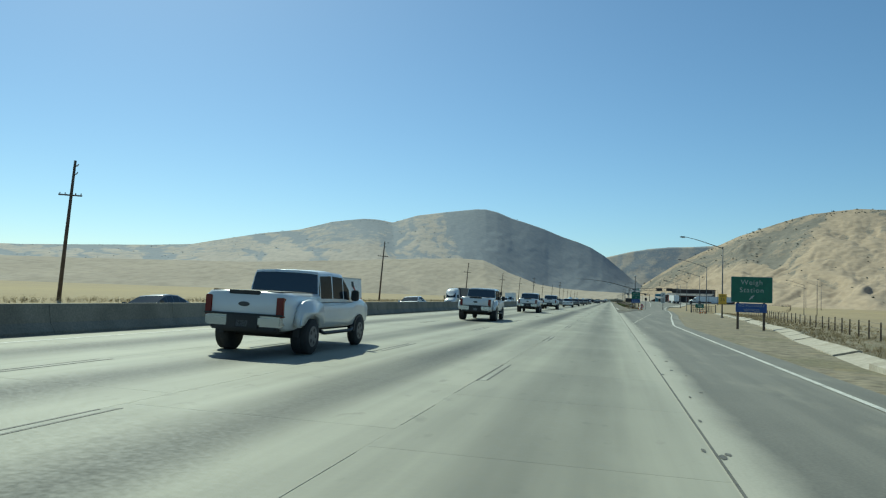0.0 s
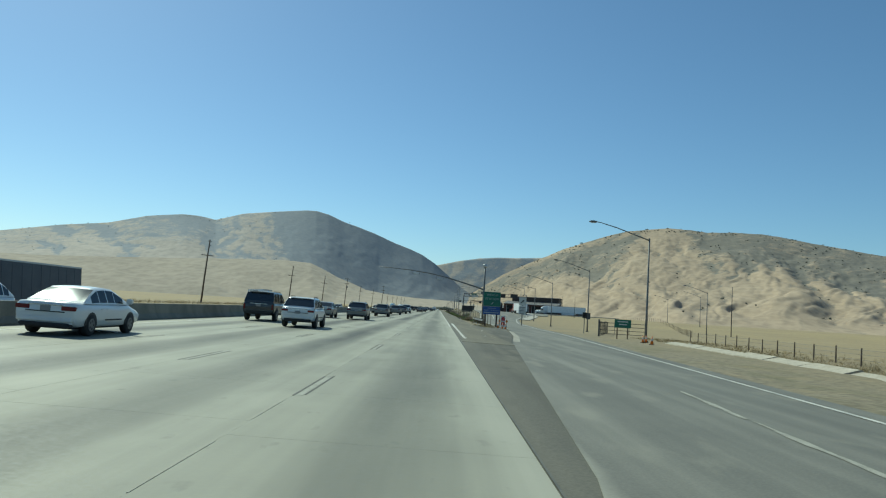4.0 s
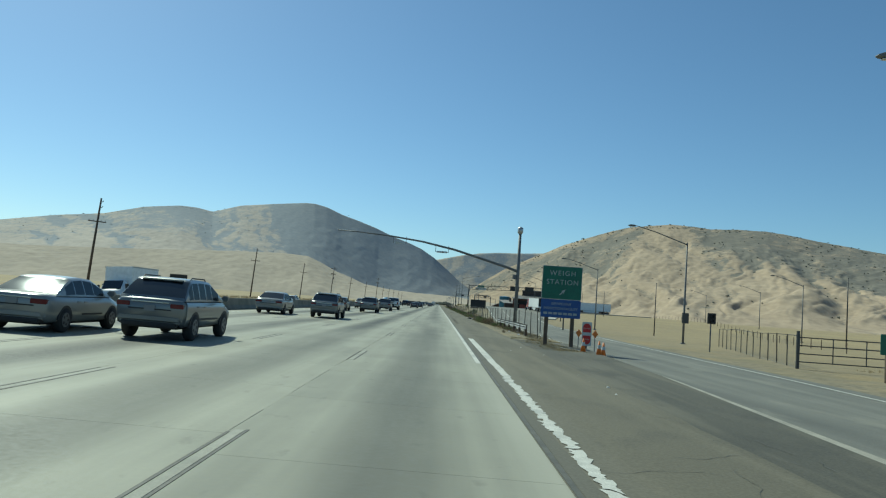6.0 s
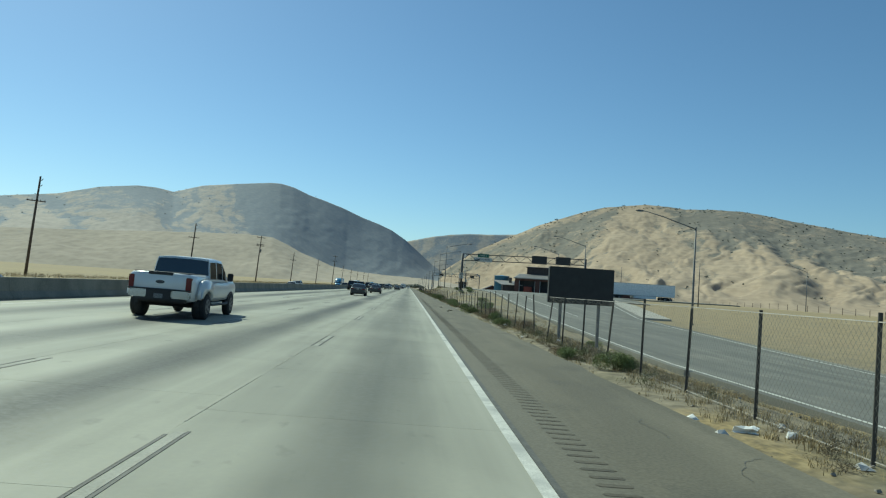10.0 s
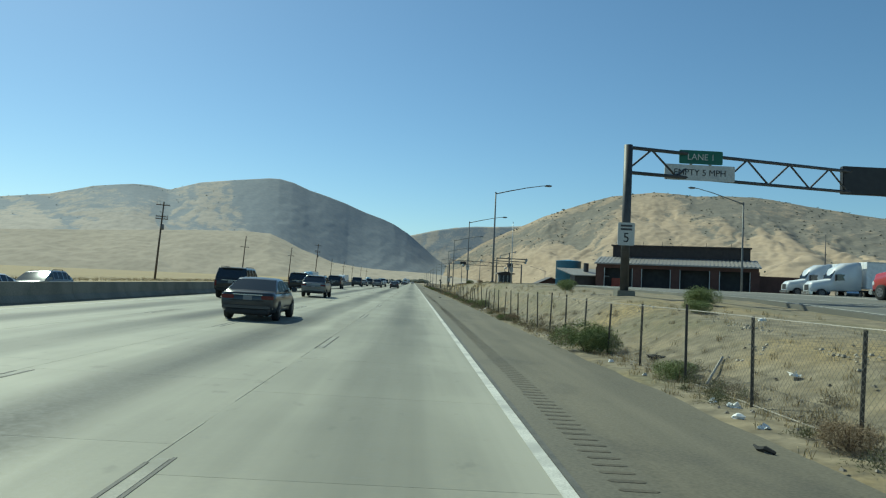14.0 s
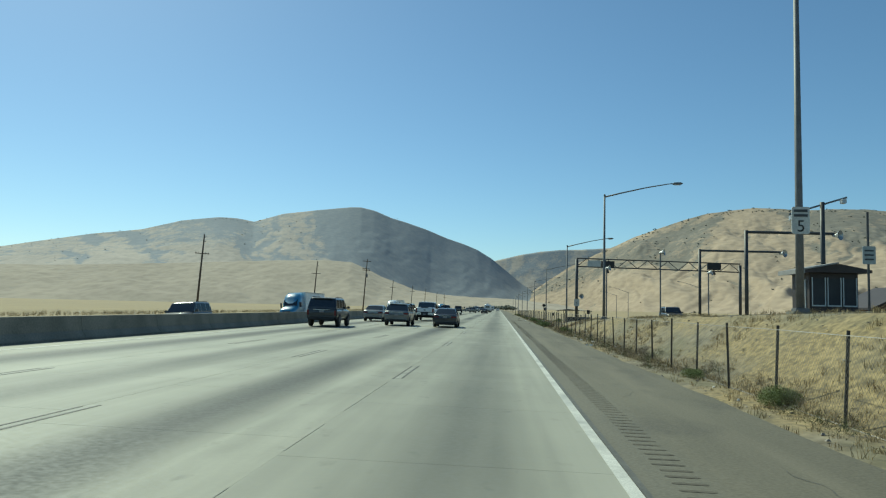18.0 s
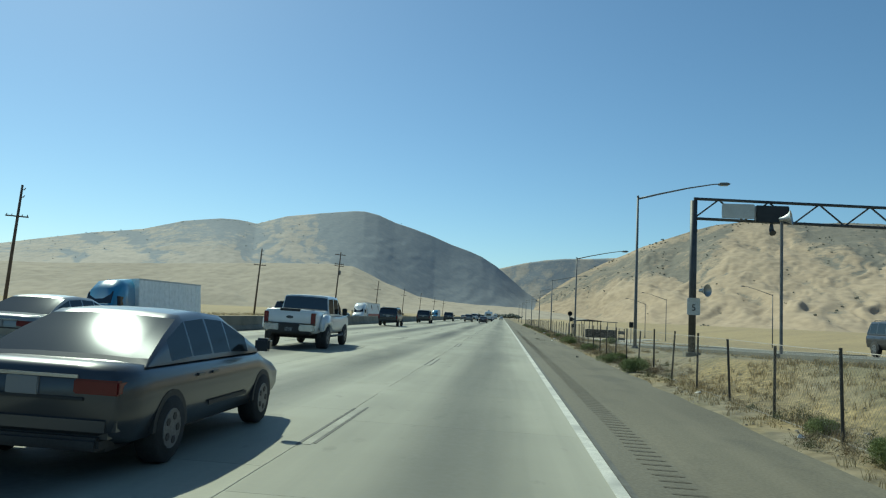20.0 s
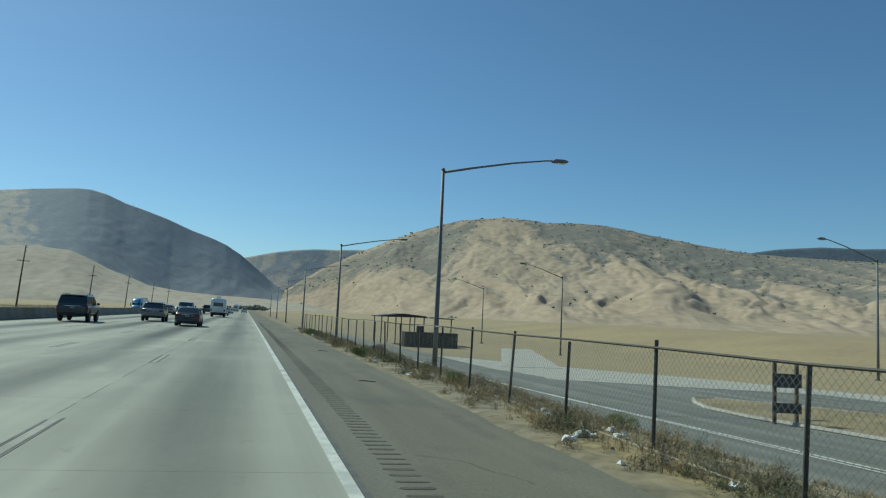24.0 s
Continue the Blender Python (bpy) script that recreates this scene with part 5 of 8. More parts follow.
bm = bmesh.new()
box(bm, -4.2, 4.2, -1.15, 1.15, -0.2, 0.15)
part("skid", bm, M_DARKSTEEL, bin_ob)
gate = thing("metal_gate", pose(20.2, 197.5, ground_z(20.2, 197.5), 0, 0, -4), "dark metal bar gate between two posts", "gate")
for x in (-0.1, 5.6):
    bm = bmesh.new()
    tube(bm, [(x, 0, -0.3), (x, 0, 2.1)], 0.1, 8)
    part("post", bm, M_DARKSTEEL, gate)
for z in (0.4, 0.85, 1.3, 1.75):
    bm = bmesh.new()
    tube(bm, [(0, 0, z), (5.5, 0, z)], 0.035, 6)
    part("bar", bm, M_DARKSTEEL, gate)
for x in (1.8, 3.6):
    bm = bmesh.new()
    tube(bm, [(x, 0, 0.4), (x, 0, 1.75)], 0.03, 6)
    part("upright", bm, M_DARKSTEEL, gate)


# ---- vehicles ----
M_TYRE = mottled("tyre_rubber", (0.015, 0.015, 0.015), (0.03, 0.03, 0.03), 6, 0.85)
M_RIM = mottled("alloy_rim", (0.12, 0.12, 0.125), (0.2, 0.2, 0.205), 6, 0.5, 0.5)


def tinted_glass():
    """Dark tinted vehicle glass: a near-black body under a thin even gloss."""
    m = bpy.data.materials.new("dark_vehicle_glass")
    m.use_nodes = True
    nt = m.node_tree
    nt.nodes.remove(nt.nodes["Principled BSDF"])
    d = nt.nodes.new("ShaderNodeBsdfDiffuse")
    d.inputs["Color"].default_value = (0.016, 0.02, 0.023, 1)
    g = nt.nodes.new("ShaderNodeBsdfAnisotropic")
    g.inputs["Color"].default_value = (0.9, 0.95, 1.0, 1)
    g.inputs["Roughness"].default_value = 0.1
    x = nt.nodes.new("ShaderNodeMixShader")
    x.inputs[0].default_value = 0.085
    nt.links.new(d.outputs[0], x.inputs[1])
    nt.links.new(g.outputs[0], x.inputs[2])
    nt.links.new(x.outputs[0], nt.nodes["Material Output"].inputs[0])
    return m


M_GLASS = tinted_glass()
M_TRIM = mottled("black_plastic_trim", (0.02, 0.02, 0.021), (0.035, 0.035, 0.036), 5, 0.6)
M_TAIL = principled("red_tail_lamp", (0.13, 0.008, 0.01), 0.2)
M_HEAD = principled("headlamp_lens", (0.7, 0.72, 0.74), 0.15)
M_CHROME = principled("chrome", (0.55, 0.56, 0.57), 0.22, 1.0)
M_PLATE = principled("number_plate", (0.24, 0.24, 0.24), 0.5)


def paint(name, col, metal=0.0):
    m = principled(name, col, 0.32, metal)
    m.node_tree.nodes["Principled BSDF"].inputs["Coat Weight"].default_value = 0.5
    m.node_tree.nodes["Principled BSDF"].inputs["Coat Roughness"].default_value = 0.12
    n = noise_node(m, 1.3, 4)
    base(m, mix(m, ramp(m, n, [(0.4, (0, 0, 0)), (0.75, (0.35, 0.35, 0.35))]), col, tuple(v * 0.72 + 0.03 for v in col)))
    return m


P_WHITE = paint("white_car_paint", (0.72, 0.73, 0.73))
P_SILVER = paint("silver_car_paint", (0.27, 0.275, 0.27), 0.35)
P_GREYBLUE = paint("grey_blue_car_paint", (0.2, 0.207, 0.205), 0.35)
P_DARK = paint("charcoal_car_paint", (0.05, 0.053, 0.057), 0.2)
P_BLACK = paint("black_car_paint", (0.012, 0.012, 0.013))
P_NAVY = paint("dark_grey_blue_car_paint", (0.045, 0.05, 0.058), 0.25)
P_RED = paint("red_truck_paint", (0.4, 0.02, 0.02))
P_BLUE = paint("blue_truck_paint", (0.05, 0.22, 0.38))
M_TRAILER = mottled("white_trailer_panels", (0.83, 0.84, 0.84), (0.88, 0.88, 0.87), 0.5, 0.45, 0, 3, 0.004)
M_TRAILDARK = mottled("dark_trailer_panels", (0.03, 0.04, 0.06), (0.05, 0.06, 0.08), 0.7, 0.45, 0, 12, 0.03)


def wheel(parent, x, y, r, w):
    bm = bmesh.new()
    tube(bm, [(x - w / 2, y, r), (x - w / 2 + 0.03, y, r), (x + w / 2 - 0.03, y, r), (x + w / 2, y, r)], [r * 0.9, r, r, r * 0.9], 22)
    tyre = part("tyre", bm, M_TYRE, parent, "", True)
    s = 1 if x > 0 else -1
    bm = bmesh.new()
    tube(bm, [(x + s * (w / 2 - 0.02), y, r), (x + s * (w / 2 + 0.006), y, r)], [r * 0.62, r * 0.58], 16)
    part("rim", bm, M_RIM, tyre)
    bm = bmesh.new()
    for k in range(5):
        a = 2 * math.pi * k / 5
        tube(bm, [(x + s * (w / 2 + 0.004), y + r * 0.36 * math.cos(a), r + r * 0.36 * math.sin(a)), (x + s * (w / 2 + 0.012), y + r * 0.36 * math.cos(a), r + r * 0.36 * math.sin(a))], r * 0.12, 6)
    part("rim_openings", bm, M_TRIM, tyre)


def loft(bm, stations):
    """A skin over cross-sections (y, list of (x, z) on the right half from bottom middle to top middle), mirrored."""
    rings = []
    for y, half in stations:
        right = [bm.verts.new((x, y, z)) for x, z in half]
        left = [bm.verts.new((-x, y, z)) for x, z in reversed(half)]
        rings.append(right + left)
    n = len(rings[0])
    for a, b in zip(rings, rings[1:]):
        for k in range(n):
            bm.faces.new((a[k], a[(k + 1) % n], b[(k + 1) % n], b[k]))
    bm.faces.new(rings[0])
    bm.faces.new(list(reversed(rings[-1])))
    return bm


def vehicle(name, label, category, body, L, W, belt, H, wheels, wr, cab, clear=0.24, bed=None, hood=None, plate_z=0.75, tail=(0.14, 0.3), rails=False, lean=0.74):
    """A road vehicle that heads to +y with its rear at y = 0. cab: rear foot, rear top, front top and front foot of the glasshouse along y."""
    v = thing(name, None, label, category, "traffic on the highway")
    hw = W / 2
    hood_z = hood if hood else belt - 0.02

    def ring(y, k, top, bot=clear):
        w = hw * k
        mid = bot + (top - bot) * 0.55
        return (y, [(w * 0.8, bot), (w * 0.95, bot + 0.05), (w, mid - 0.1), (w, mid + 0.08), (w * 0.975, top - 0.09), (w * 0.9, top - 0.012), (w * 0.5, top + 0.01)])

    rear_top = belt if bed is None else bed
    bm = bmesh.new()
    loft(bm, [ring(0.0, 0.9, rear_top - 0.07, clear + 0.18), ring(0.07, 0.965, rear_top - 0.01, clear + 0.1), ring(0.4, 0.995, rear_top), ring(cab[0] + 0.05, 1.0, rear_top if bed else belt), ring(cab[0] + 0.12, 1.0, belt),
              ring(cab[3] - 0.1, 1.0, belt), ring(cab[3] + 0.15, 0.995, hood_z), ring(L - 0.75, 0.98, hood_z - 0.05), ring(L - 0.18, 0.93, hood_z - 0.16, clear + 0.06), ring(L, 0.82, hood_z - 0.32, clear + 0.14)])
    part("body", bm, body, v, "", True)
    # glasshouse: one rounded skin, whose window faces are panes of their own
    wb, wt = hw * 0.95, hw * lean
    y0, y1, y2, y3 = cab
    zb, zt = belt - 0.03, H
    span = y2 - y1
    long_cab = (y2 - y0) > 2.2
    cuts = [0.0, 0.03, 0.30, 0.34, 0.65, 0.69, 0.97, 1.0] if long_cab else [0.0, 0.03, 0.49, 0.53, 0.97, 1.0]
    ys = [y0, y0 + 0.1 * (y1 - y0), y0 + 0.5 * (y1 - y0), y0 + 0.9 * (y1 - y0)] + [y1 + span * c for c in cuts] + [y2 + 0.1 * (y3 - y2), y2 + 0.55 * (y3 - y2), y2 + 0.93 * (y3 - y2), y3]
    grid = []
    for y in ys:
        if y < y1:
            q = (y - y0) / (y1 - y0)
            top = zb + (zt - zb) * (q ** 0.82)
        elif y > y2:
            q = (y3 - y) / (y3 - y2)
            top = zb + (zt - zb) * (q ** 0.86)
        else:
            top = zt + 0.035 * math.sin(math.pi * (y - y1) / span)
        row = []
        for u in (0.0, 0.1, 0.5, 0.84, 0.97):
            z = zb + (top - zb) * u
            k = (z - zb) / (zt - zb)
            row.append((wb + (wt - wb) * k ** 1.15 - (0.03 if u > 0.9 else 0), z))
        w = row[-1][0]
        row += [(w * 0.8, top - 0.004), (w * 0.35, top + 0.01)]
        grid.append([(x, y, z) for x, z in row] + [(-x, y, z) for x, z in reversed(row)])
    n, cols = len(ys), len(grid[0])
    flat = [c for r in grid for c in r]
    last = cols - 1
    first_side, end_side = 2, n - 3
    panes, shell_faces = {}, []
    solid = {3 + 1 + c for c in range(0, len(cuts) - 1, 2)}
    for r in range(n - 1):
        for c in range(last):
            f = (r * cols + c, r * cols + c + 1, (r + 1) * cols + c + 1, (r + 1) * cols + c)
            side = c in (1, 2) or last - 1 - c in (1, 2)
            roof = 4 < c < last - 5 + 0 or c in (5, 6, 7)
            key = None
            if side and first_side <= r < end_side and r not in solid:
                key = ("side_window", 0 if c < last / 2 else 1, r if 4 <= r < n - 5 else (4 if r < 4 else n - 6))
            elif 4 <= c <= last - 5 and r in (1, 2):
                key = ("rear_window", 0, 0)
            elif 4 <= c <= last - 5 and n - 5 < r < n - 2:
                key = ("windscreen", 0, 0)
            if key:
                panes.setdefault(key, []).append(f)
            else:
                shell_faces.append(f)

    def pick(faces):
        ids = sorted({i for f in faces for i in f})
        at = {i: k for k, i in enumerate(ids)}
        return [flat[i] for i in ids], [tuple(at[i] for i in f) for f in faces]

    shell = mesh_part("cabin", *pick(shell_faces), body, v, "", True)
    for key, faces in panes.items():
        mesh_part(key[0], *pick(faces), M_GLASS, shell, "", True)
    # lamps, bumper, plate, mirrors
    tz = rear_top - 0.12
    for s in (-1, 1):
        bm = bmesh.new()
        tx = hw * 0.955 - tail[0] / 2
        box(bm, s * tx - tail[0] / 2, s * tx + tail[0] / 2, -0.02, 0.14, tz - tail[1], tz, 0.015)
        part("tail_lamp", bm, M_TAIL, v)
        bm = bmesh.new()
        box(bm, s * hw * 0.7 - 0.18, s * hw * 0.7 + 0.18, L - 0.2, L - 0.02, hood_z - 0.42, hood_z - 0.26, 0.03)
        part("headlamp", bm, M_HEAD, v)
        bm = bmesh.new()
        my = y3 - 0.35
        box(bm, s * (hw + 0.1) - 0.1, s * (hw + 0.1) + 0.1, my - 0.06, my + 0.1, belt + 0.0, belt + (0.3 if bed else 0.17), 0.03)
        part("mirror", bm, M_TRIM if bed else body, v)
    bm = bmesh.new()
    box(bm, -hw * 0.93, hw * 0.93, -0.06 if bed else -0.025, 0.2, clear + 0.1, clear + 0.34, 0.04 if bed else 0.07)
    part("bumper", bm, M_CHROME if bed else body, v)
    bm = bmesh.new()
    box(bm, -hw * 0.8, hw * 0.8, -0.03, 0.3, clear, clear + 0.12, 0.03)
    part("valance", bm, M_TRIM, v)
    bm = bmesh.new()
    box(bm, -0.15, 0.15, -0.075 if plate_z < clear + 0.4 else -0.03, 0.02, plate_z - 0.08, plate_z + 0.08, 0.008)
    part("number_plate", bm, M_PLATE, v)
    bm = bmesh.new()
    box(bm, -hw * 0.7, hw * 0.7, 0.3, L - 0.4, clear - 0.06, clear + 0.15)
    part("underbody", bm, M_TRIM, v)
    for s in (-1, 1):
        for y in wheels:
            bm = bmesh.new()
            pts = [(y + wr * 1.14 * math.cos(a), wr + wr * 1.14 * math.sin(a)) for a in [math.pi * k / 10 for k in range(11)]]
            prism(bm, pts, "x", s * (hw - 0.12), s * (hw + 0.006))
            part("wheel_arch", bm, M_TRIM, v)
            wheel(v, s * (hw - 0.1), y, wr, 0.24)
    if bed is None:
        bm = bmesh.new()
        box(bm, -hw * 0.6, hw * 0.6, y1 - 0.16 if y1 - y0 < 0.9 else y0 - 0.06, y1 + 0.12 if y1 - y0 < 0.9 else y0 + 0.02, (zt - 0.055) if y1 - y0 < 0.9 else zb - 0.01, (zt - 0.015) if y1 - y0 < 0.9 else zb + 0.03, 0.012)
        part("spoiler", bm, body, v)
        bm = bmesh.new()
        box(bm, -hw * 0.62, hw * 0.62, -0.025, 0.04, rear_top - 0.31, rear_top - 0.28, 0.006)
        part("boot_seam", bm, M_TRIM, v)
        bm = bmesh.new()
        box(bm, -hw * 0.55, hw * 0.55, -0.03, 0.02, rear_top - 0.115, rear_top - 0.085, 0.006)
        part("tailgate_strip", bm, M_CHROME, v, "bright strip across the tailgate")
        for s in (-1, 1):
            bm = bmesh.new()
            box(bm, s * (hw + 0.004) - 0.006, s * (hw + 0.004) + 0.006, y1 + 0.4, y2 + 0.5, clear + 0.2, clear + 0.25, 0.004)
            part("sill_trim", bm, M_TRIM, v)
            for yy in (y1 + span * 0.32, y1 + span * 0.67):
                bm = bmesh.new()
                box(bm, s * hw - 0.012, s * hw + 0.016, yy - 0.32, yy - 0.14, belt - 0.19, belt - 0.16, 0.006)
                part("door_handle", bm, body, v)
    if rails:
        for s in (-1, 1):
            bm = bmesh.new()
            tube(bm, [(s * wt * 0.9, y1 + 0.2, zt), (s * wt * 0.9, y1 + 0.3, zt + 0.06), (s * wt * 0.9, y2 - 0.3, zt + 0.06), (s * wt * 0.9, y2 - 0.2, zt)], 0.02, 6)
            part("roof_rail", bm, M_TRIM, v)
    return v


def pickup():
    v = vehicle("pickup_truck", "white crew-cab pickup truck with wide rear wings", "pickup truck", P_WHITE, 6.3, 2.03, 1.28, 2.02, (1.25, 5.2), 0.42, (2.1, 2.22, 3.95, 4.75), 0.56, 1.46, 1.4, 0.72, (0.17, 0.46), False, 0.85)
    for s in (-1, 1):
        bm = bmesh.new()
        pts = [(0.5, 0.66), (0.56, 1.05), (0.8, 1.26), (1.3, 1.32), (1.8, 1.26), (2.02, 1.05), (2.08, 0.66), (1.86, 0.66), (1.68, 0.9), (1.3, 1.0), (0.92, 0.9), (0.74, 0.66)]
        prism(bm, pts, "x", s * 0.98, s * 1.2)
        bmesh.ops.bevel(bm, geom=list(bm.edges), offset=0.05, segments=2, affect="EDGES")
        part("rear_wing", bm, P_WHITE, v, "", True)
        wheel(v, s * 1.06, 1.3, 0.43, 0.26)
        bm = bmesh.new()
        tube(bm, [(s * 1.0, 2.2, 0.52), (s * 1.04, 2.4, 0.46), (s * 1.04, 4.4, 0.46), (s * 1.0, 4.6, 0.52)], 0.05, 6)
        part("step_bar", bm, M_TRIM, v)
    bm = bmesh.new()
    box(bm, -0.4, 0.4, -0.075, 0.1, 0.6, 0.915, 0.02)
    part("bumper_step", bm, M_TRIM, v, "black step in the chrome bumper")
    bm = bmesh.new()
    box(bm, -0.97, 0.97, -0.055, 0.1, 0.905, 0.95, 0.015)
    part("bumper_pad", bm, M_TRIM, v)
    # black slab on the solid bed imitates the shade inside an open one
    bm = bmesh.new()
    box(bm, -0.86, 0.86, 0.12, 2.1, 1.42, 1.474, 0.01)
    part("bed_shade_slab", bm, M_TRIM, v)
    bm = bmesh.new()
    box(bm, -0.38, 0.38, -0.012, 0.05, 1.38, 1.47, 0.01)
    part("tailgate_handle", bm, M_TRIM, v)
    bm = bmesh.new()
    pts = [(0.14 * math.cos(2 * math.pi * k / 16), 1.16 + 0.055 * math.sin(2 * math.pi * k / 16)) for k in range(16)]
    prism(bm, pts, "y", -0.014, 0.0)
    part("badge", bm, P_NAVY, v)
    bm = bmesh.new()
    tube(bm, [(-0.9, 1.3, 0.43), (0.9, 1.3, 0.43)], 0.08, 8)
    part("axle", bm, M_TRIM, v)
    return v


def sedan(body, label):
    return vehicle("sedan_car", label, "car", body, 4.88, 1.86, 1.0, 1.46, (1.0, 3.85), 0.34, (0.5, 1.55, 2.7, 3.8), 0.26, None, 0.93, 0.8, (0.42, 0.13))


def crossover(body, label):
    return vehicle("crossover_car", label, "car", body, 4.75, 1.9, 1.13, 1.69, (0.95, 3.78), 0.385, (0.13, 0.85, 2.6, 3.75), 0.37, None, 1.06, 0.86, (0.36, 0.12), True, 0.78)


def big_suv(body, label):
    return vehicle("suv_car", label, "car", body, 4.95, 2.0, 1.2, 1.87, (1.0, 3.9), 0.42, (0.06, 0.34, 2.85, 3.55), 0.47, None, 1.16, 1.0, (0.12, 0.34), True, 0.84)


def van(body, label):
    return vehicle("minivan_car", label, "car", body, 5.1, 1.98, 1.05, 1.78, (1.0, 4.0), 0.34, (0.08, 0.36, 3.3, 4.35), 0.29, None, 1.0, 0.85, (0.12, 0.34), False, 0.82)


def truck_wheels(v, ys, r=0.5, wide=0.5, hw=1.0):
    for y in ys:
        for s in (-1, 1):
            wheel(v, s * hw, y, r, wide)
        bm = bmesh.new()
        tube(bm, [(-hw, y, r), (hw, y, r)], 0.1, 8)
        part("axle", bm, M_TRIM, v)


def camper():
    v = thing("camper_truck", None, "white camper truck with a rounded rear and roof unit", "truck", "traffic on the highway")
    bm = bmesh.new()
    loft(bm, [(0, [(0.9, 0.7), (1.1, 0.85), (1.15, 1.8), (1.05, 2.6), (0.7, 2.8), (0.3, 2.82)]), (0.15, [(1.0, 0.6), (1.16, 0.75), (1.2, 1.8), (1.14, 2.75), (0.8, 2.95), (0.3, 2.97)]), (4.6, [(1.0, 0.6), (1.16, 0.75), (1.2, 1.8), (1.14, 2.75), (0.8, 2.95), (0.3, 2.97)]), (5.0, [(0.9, 1.6), (1.1, 1.7), (1.15, 1.9), (1.05, 2.7), (0.75, 2.85), (0.3, 2.87)])])
    part("box_body", bm, P_WHITE, v, "", True)
    bm = bmesh.new()
    loft(bm, [(4.4, [(0.8, 0.55), (0.98, 0.7), (1.0, 1.1), (0.95, 1.5), (0.8, 1.95), (0.3, 2.0)]), (5.6, [(0.8, 0.55), (0.98, 0.7), (1.0, 1.1), (0.95, 1.4), (0.75, 1.85), (0.3, 1.9)]), (6.3, [(0.8, 0.55), (0.98, 0.7), (0.98, 1.0), (0.9, 1.15), (0.6, 1.2), (0.3, 1.22)]), (7.1, [(0.8, 0.6), (0.9, 0.7), (0.9, 0.9), (0.85, 1.0), (0.6, 1.05), (0.3, 1.06)])])
    part("cab", bm, P_WHITE, v, "", True)
    bm = bmesh.new()
    box(bm, -0.75, 0.75, -0.02, 0.04, 1.7, 2.3, 0.04)
    part("rear_window", bm, M_GLASS, v)
    bm = bmesh.new()
    box(bm, -0.35, 0.35, 1.2, 2.1, 2.94, 3.3, 0.06)
    part("roof_unit", bm, M_TRAILER, v)
    bm = bmesh.new()
    box(bm, -1.1, 1.1, -0.1, 0.1, 0.55, 0.75, 0.03)
    part("bumper", bm, M_TRIM, v)
    for s in (-1, 1):
        bm = bmesh.new()
        box(bm, s * 1.0 - 0.1, s * 1.0 + 0.1, -0.03, 0.05, 0.95, 1.25, 0.02)
        part("tail_lamp", bm, M_TAIL, v)
    truck_wheels(v, (1.5, 5.9), 0.4, 0.26, 0.95)
    return v


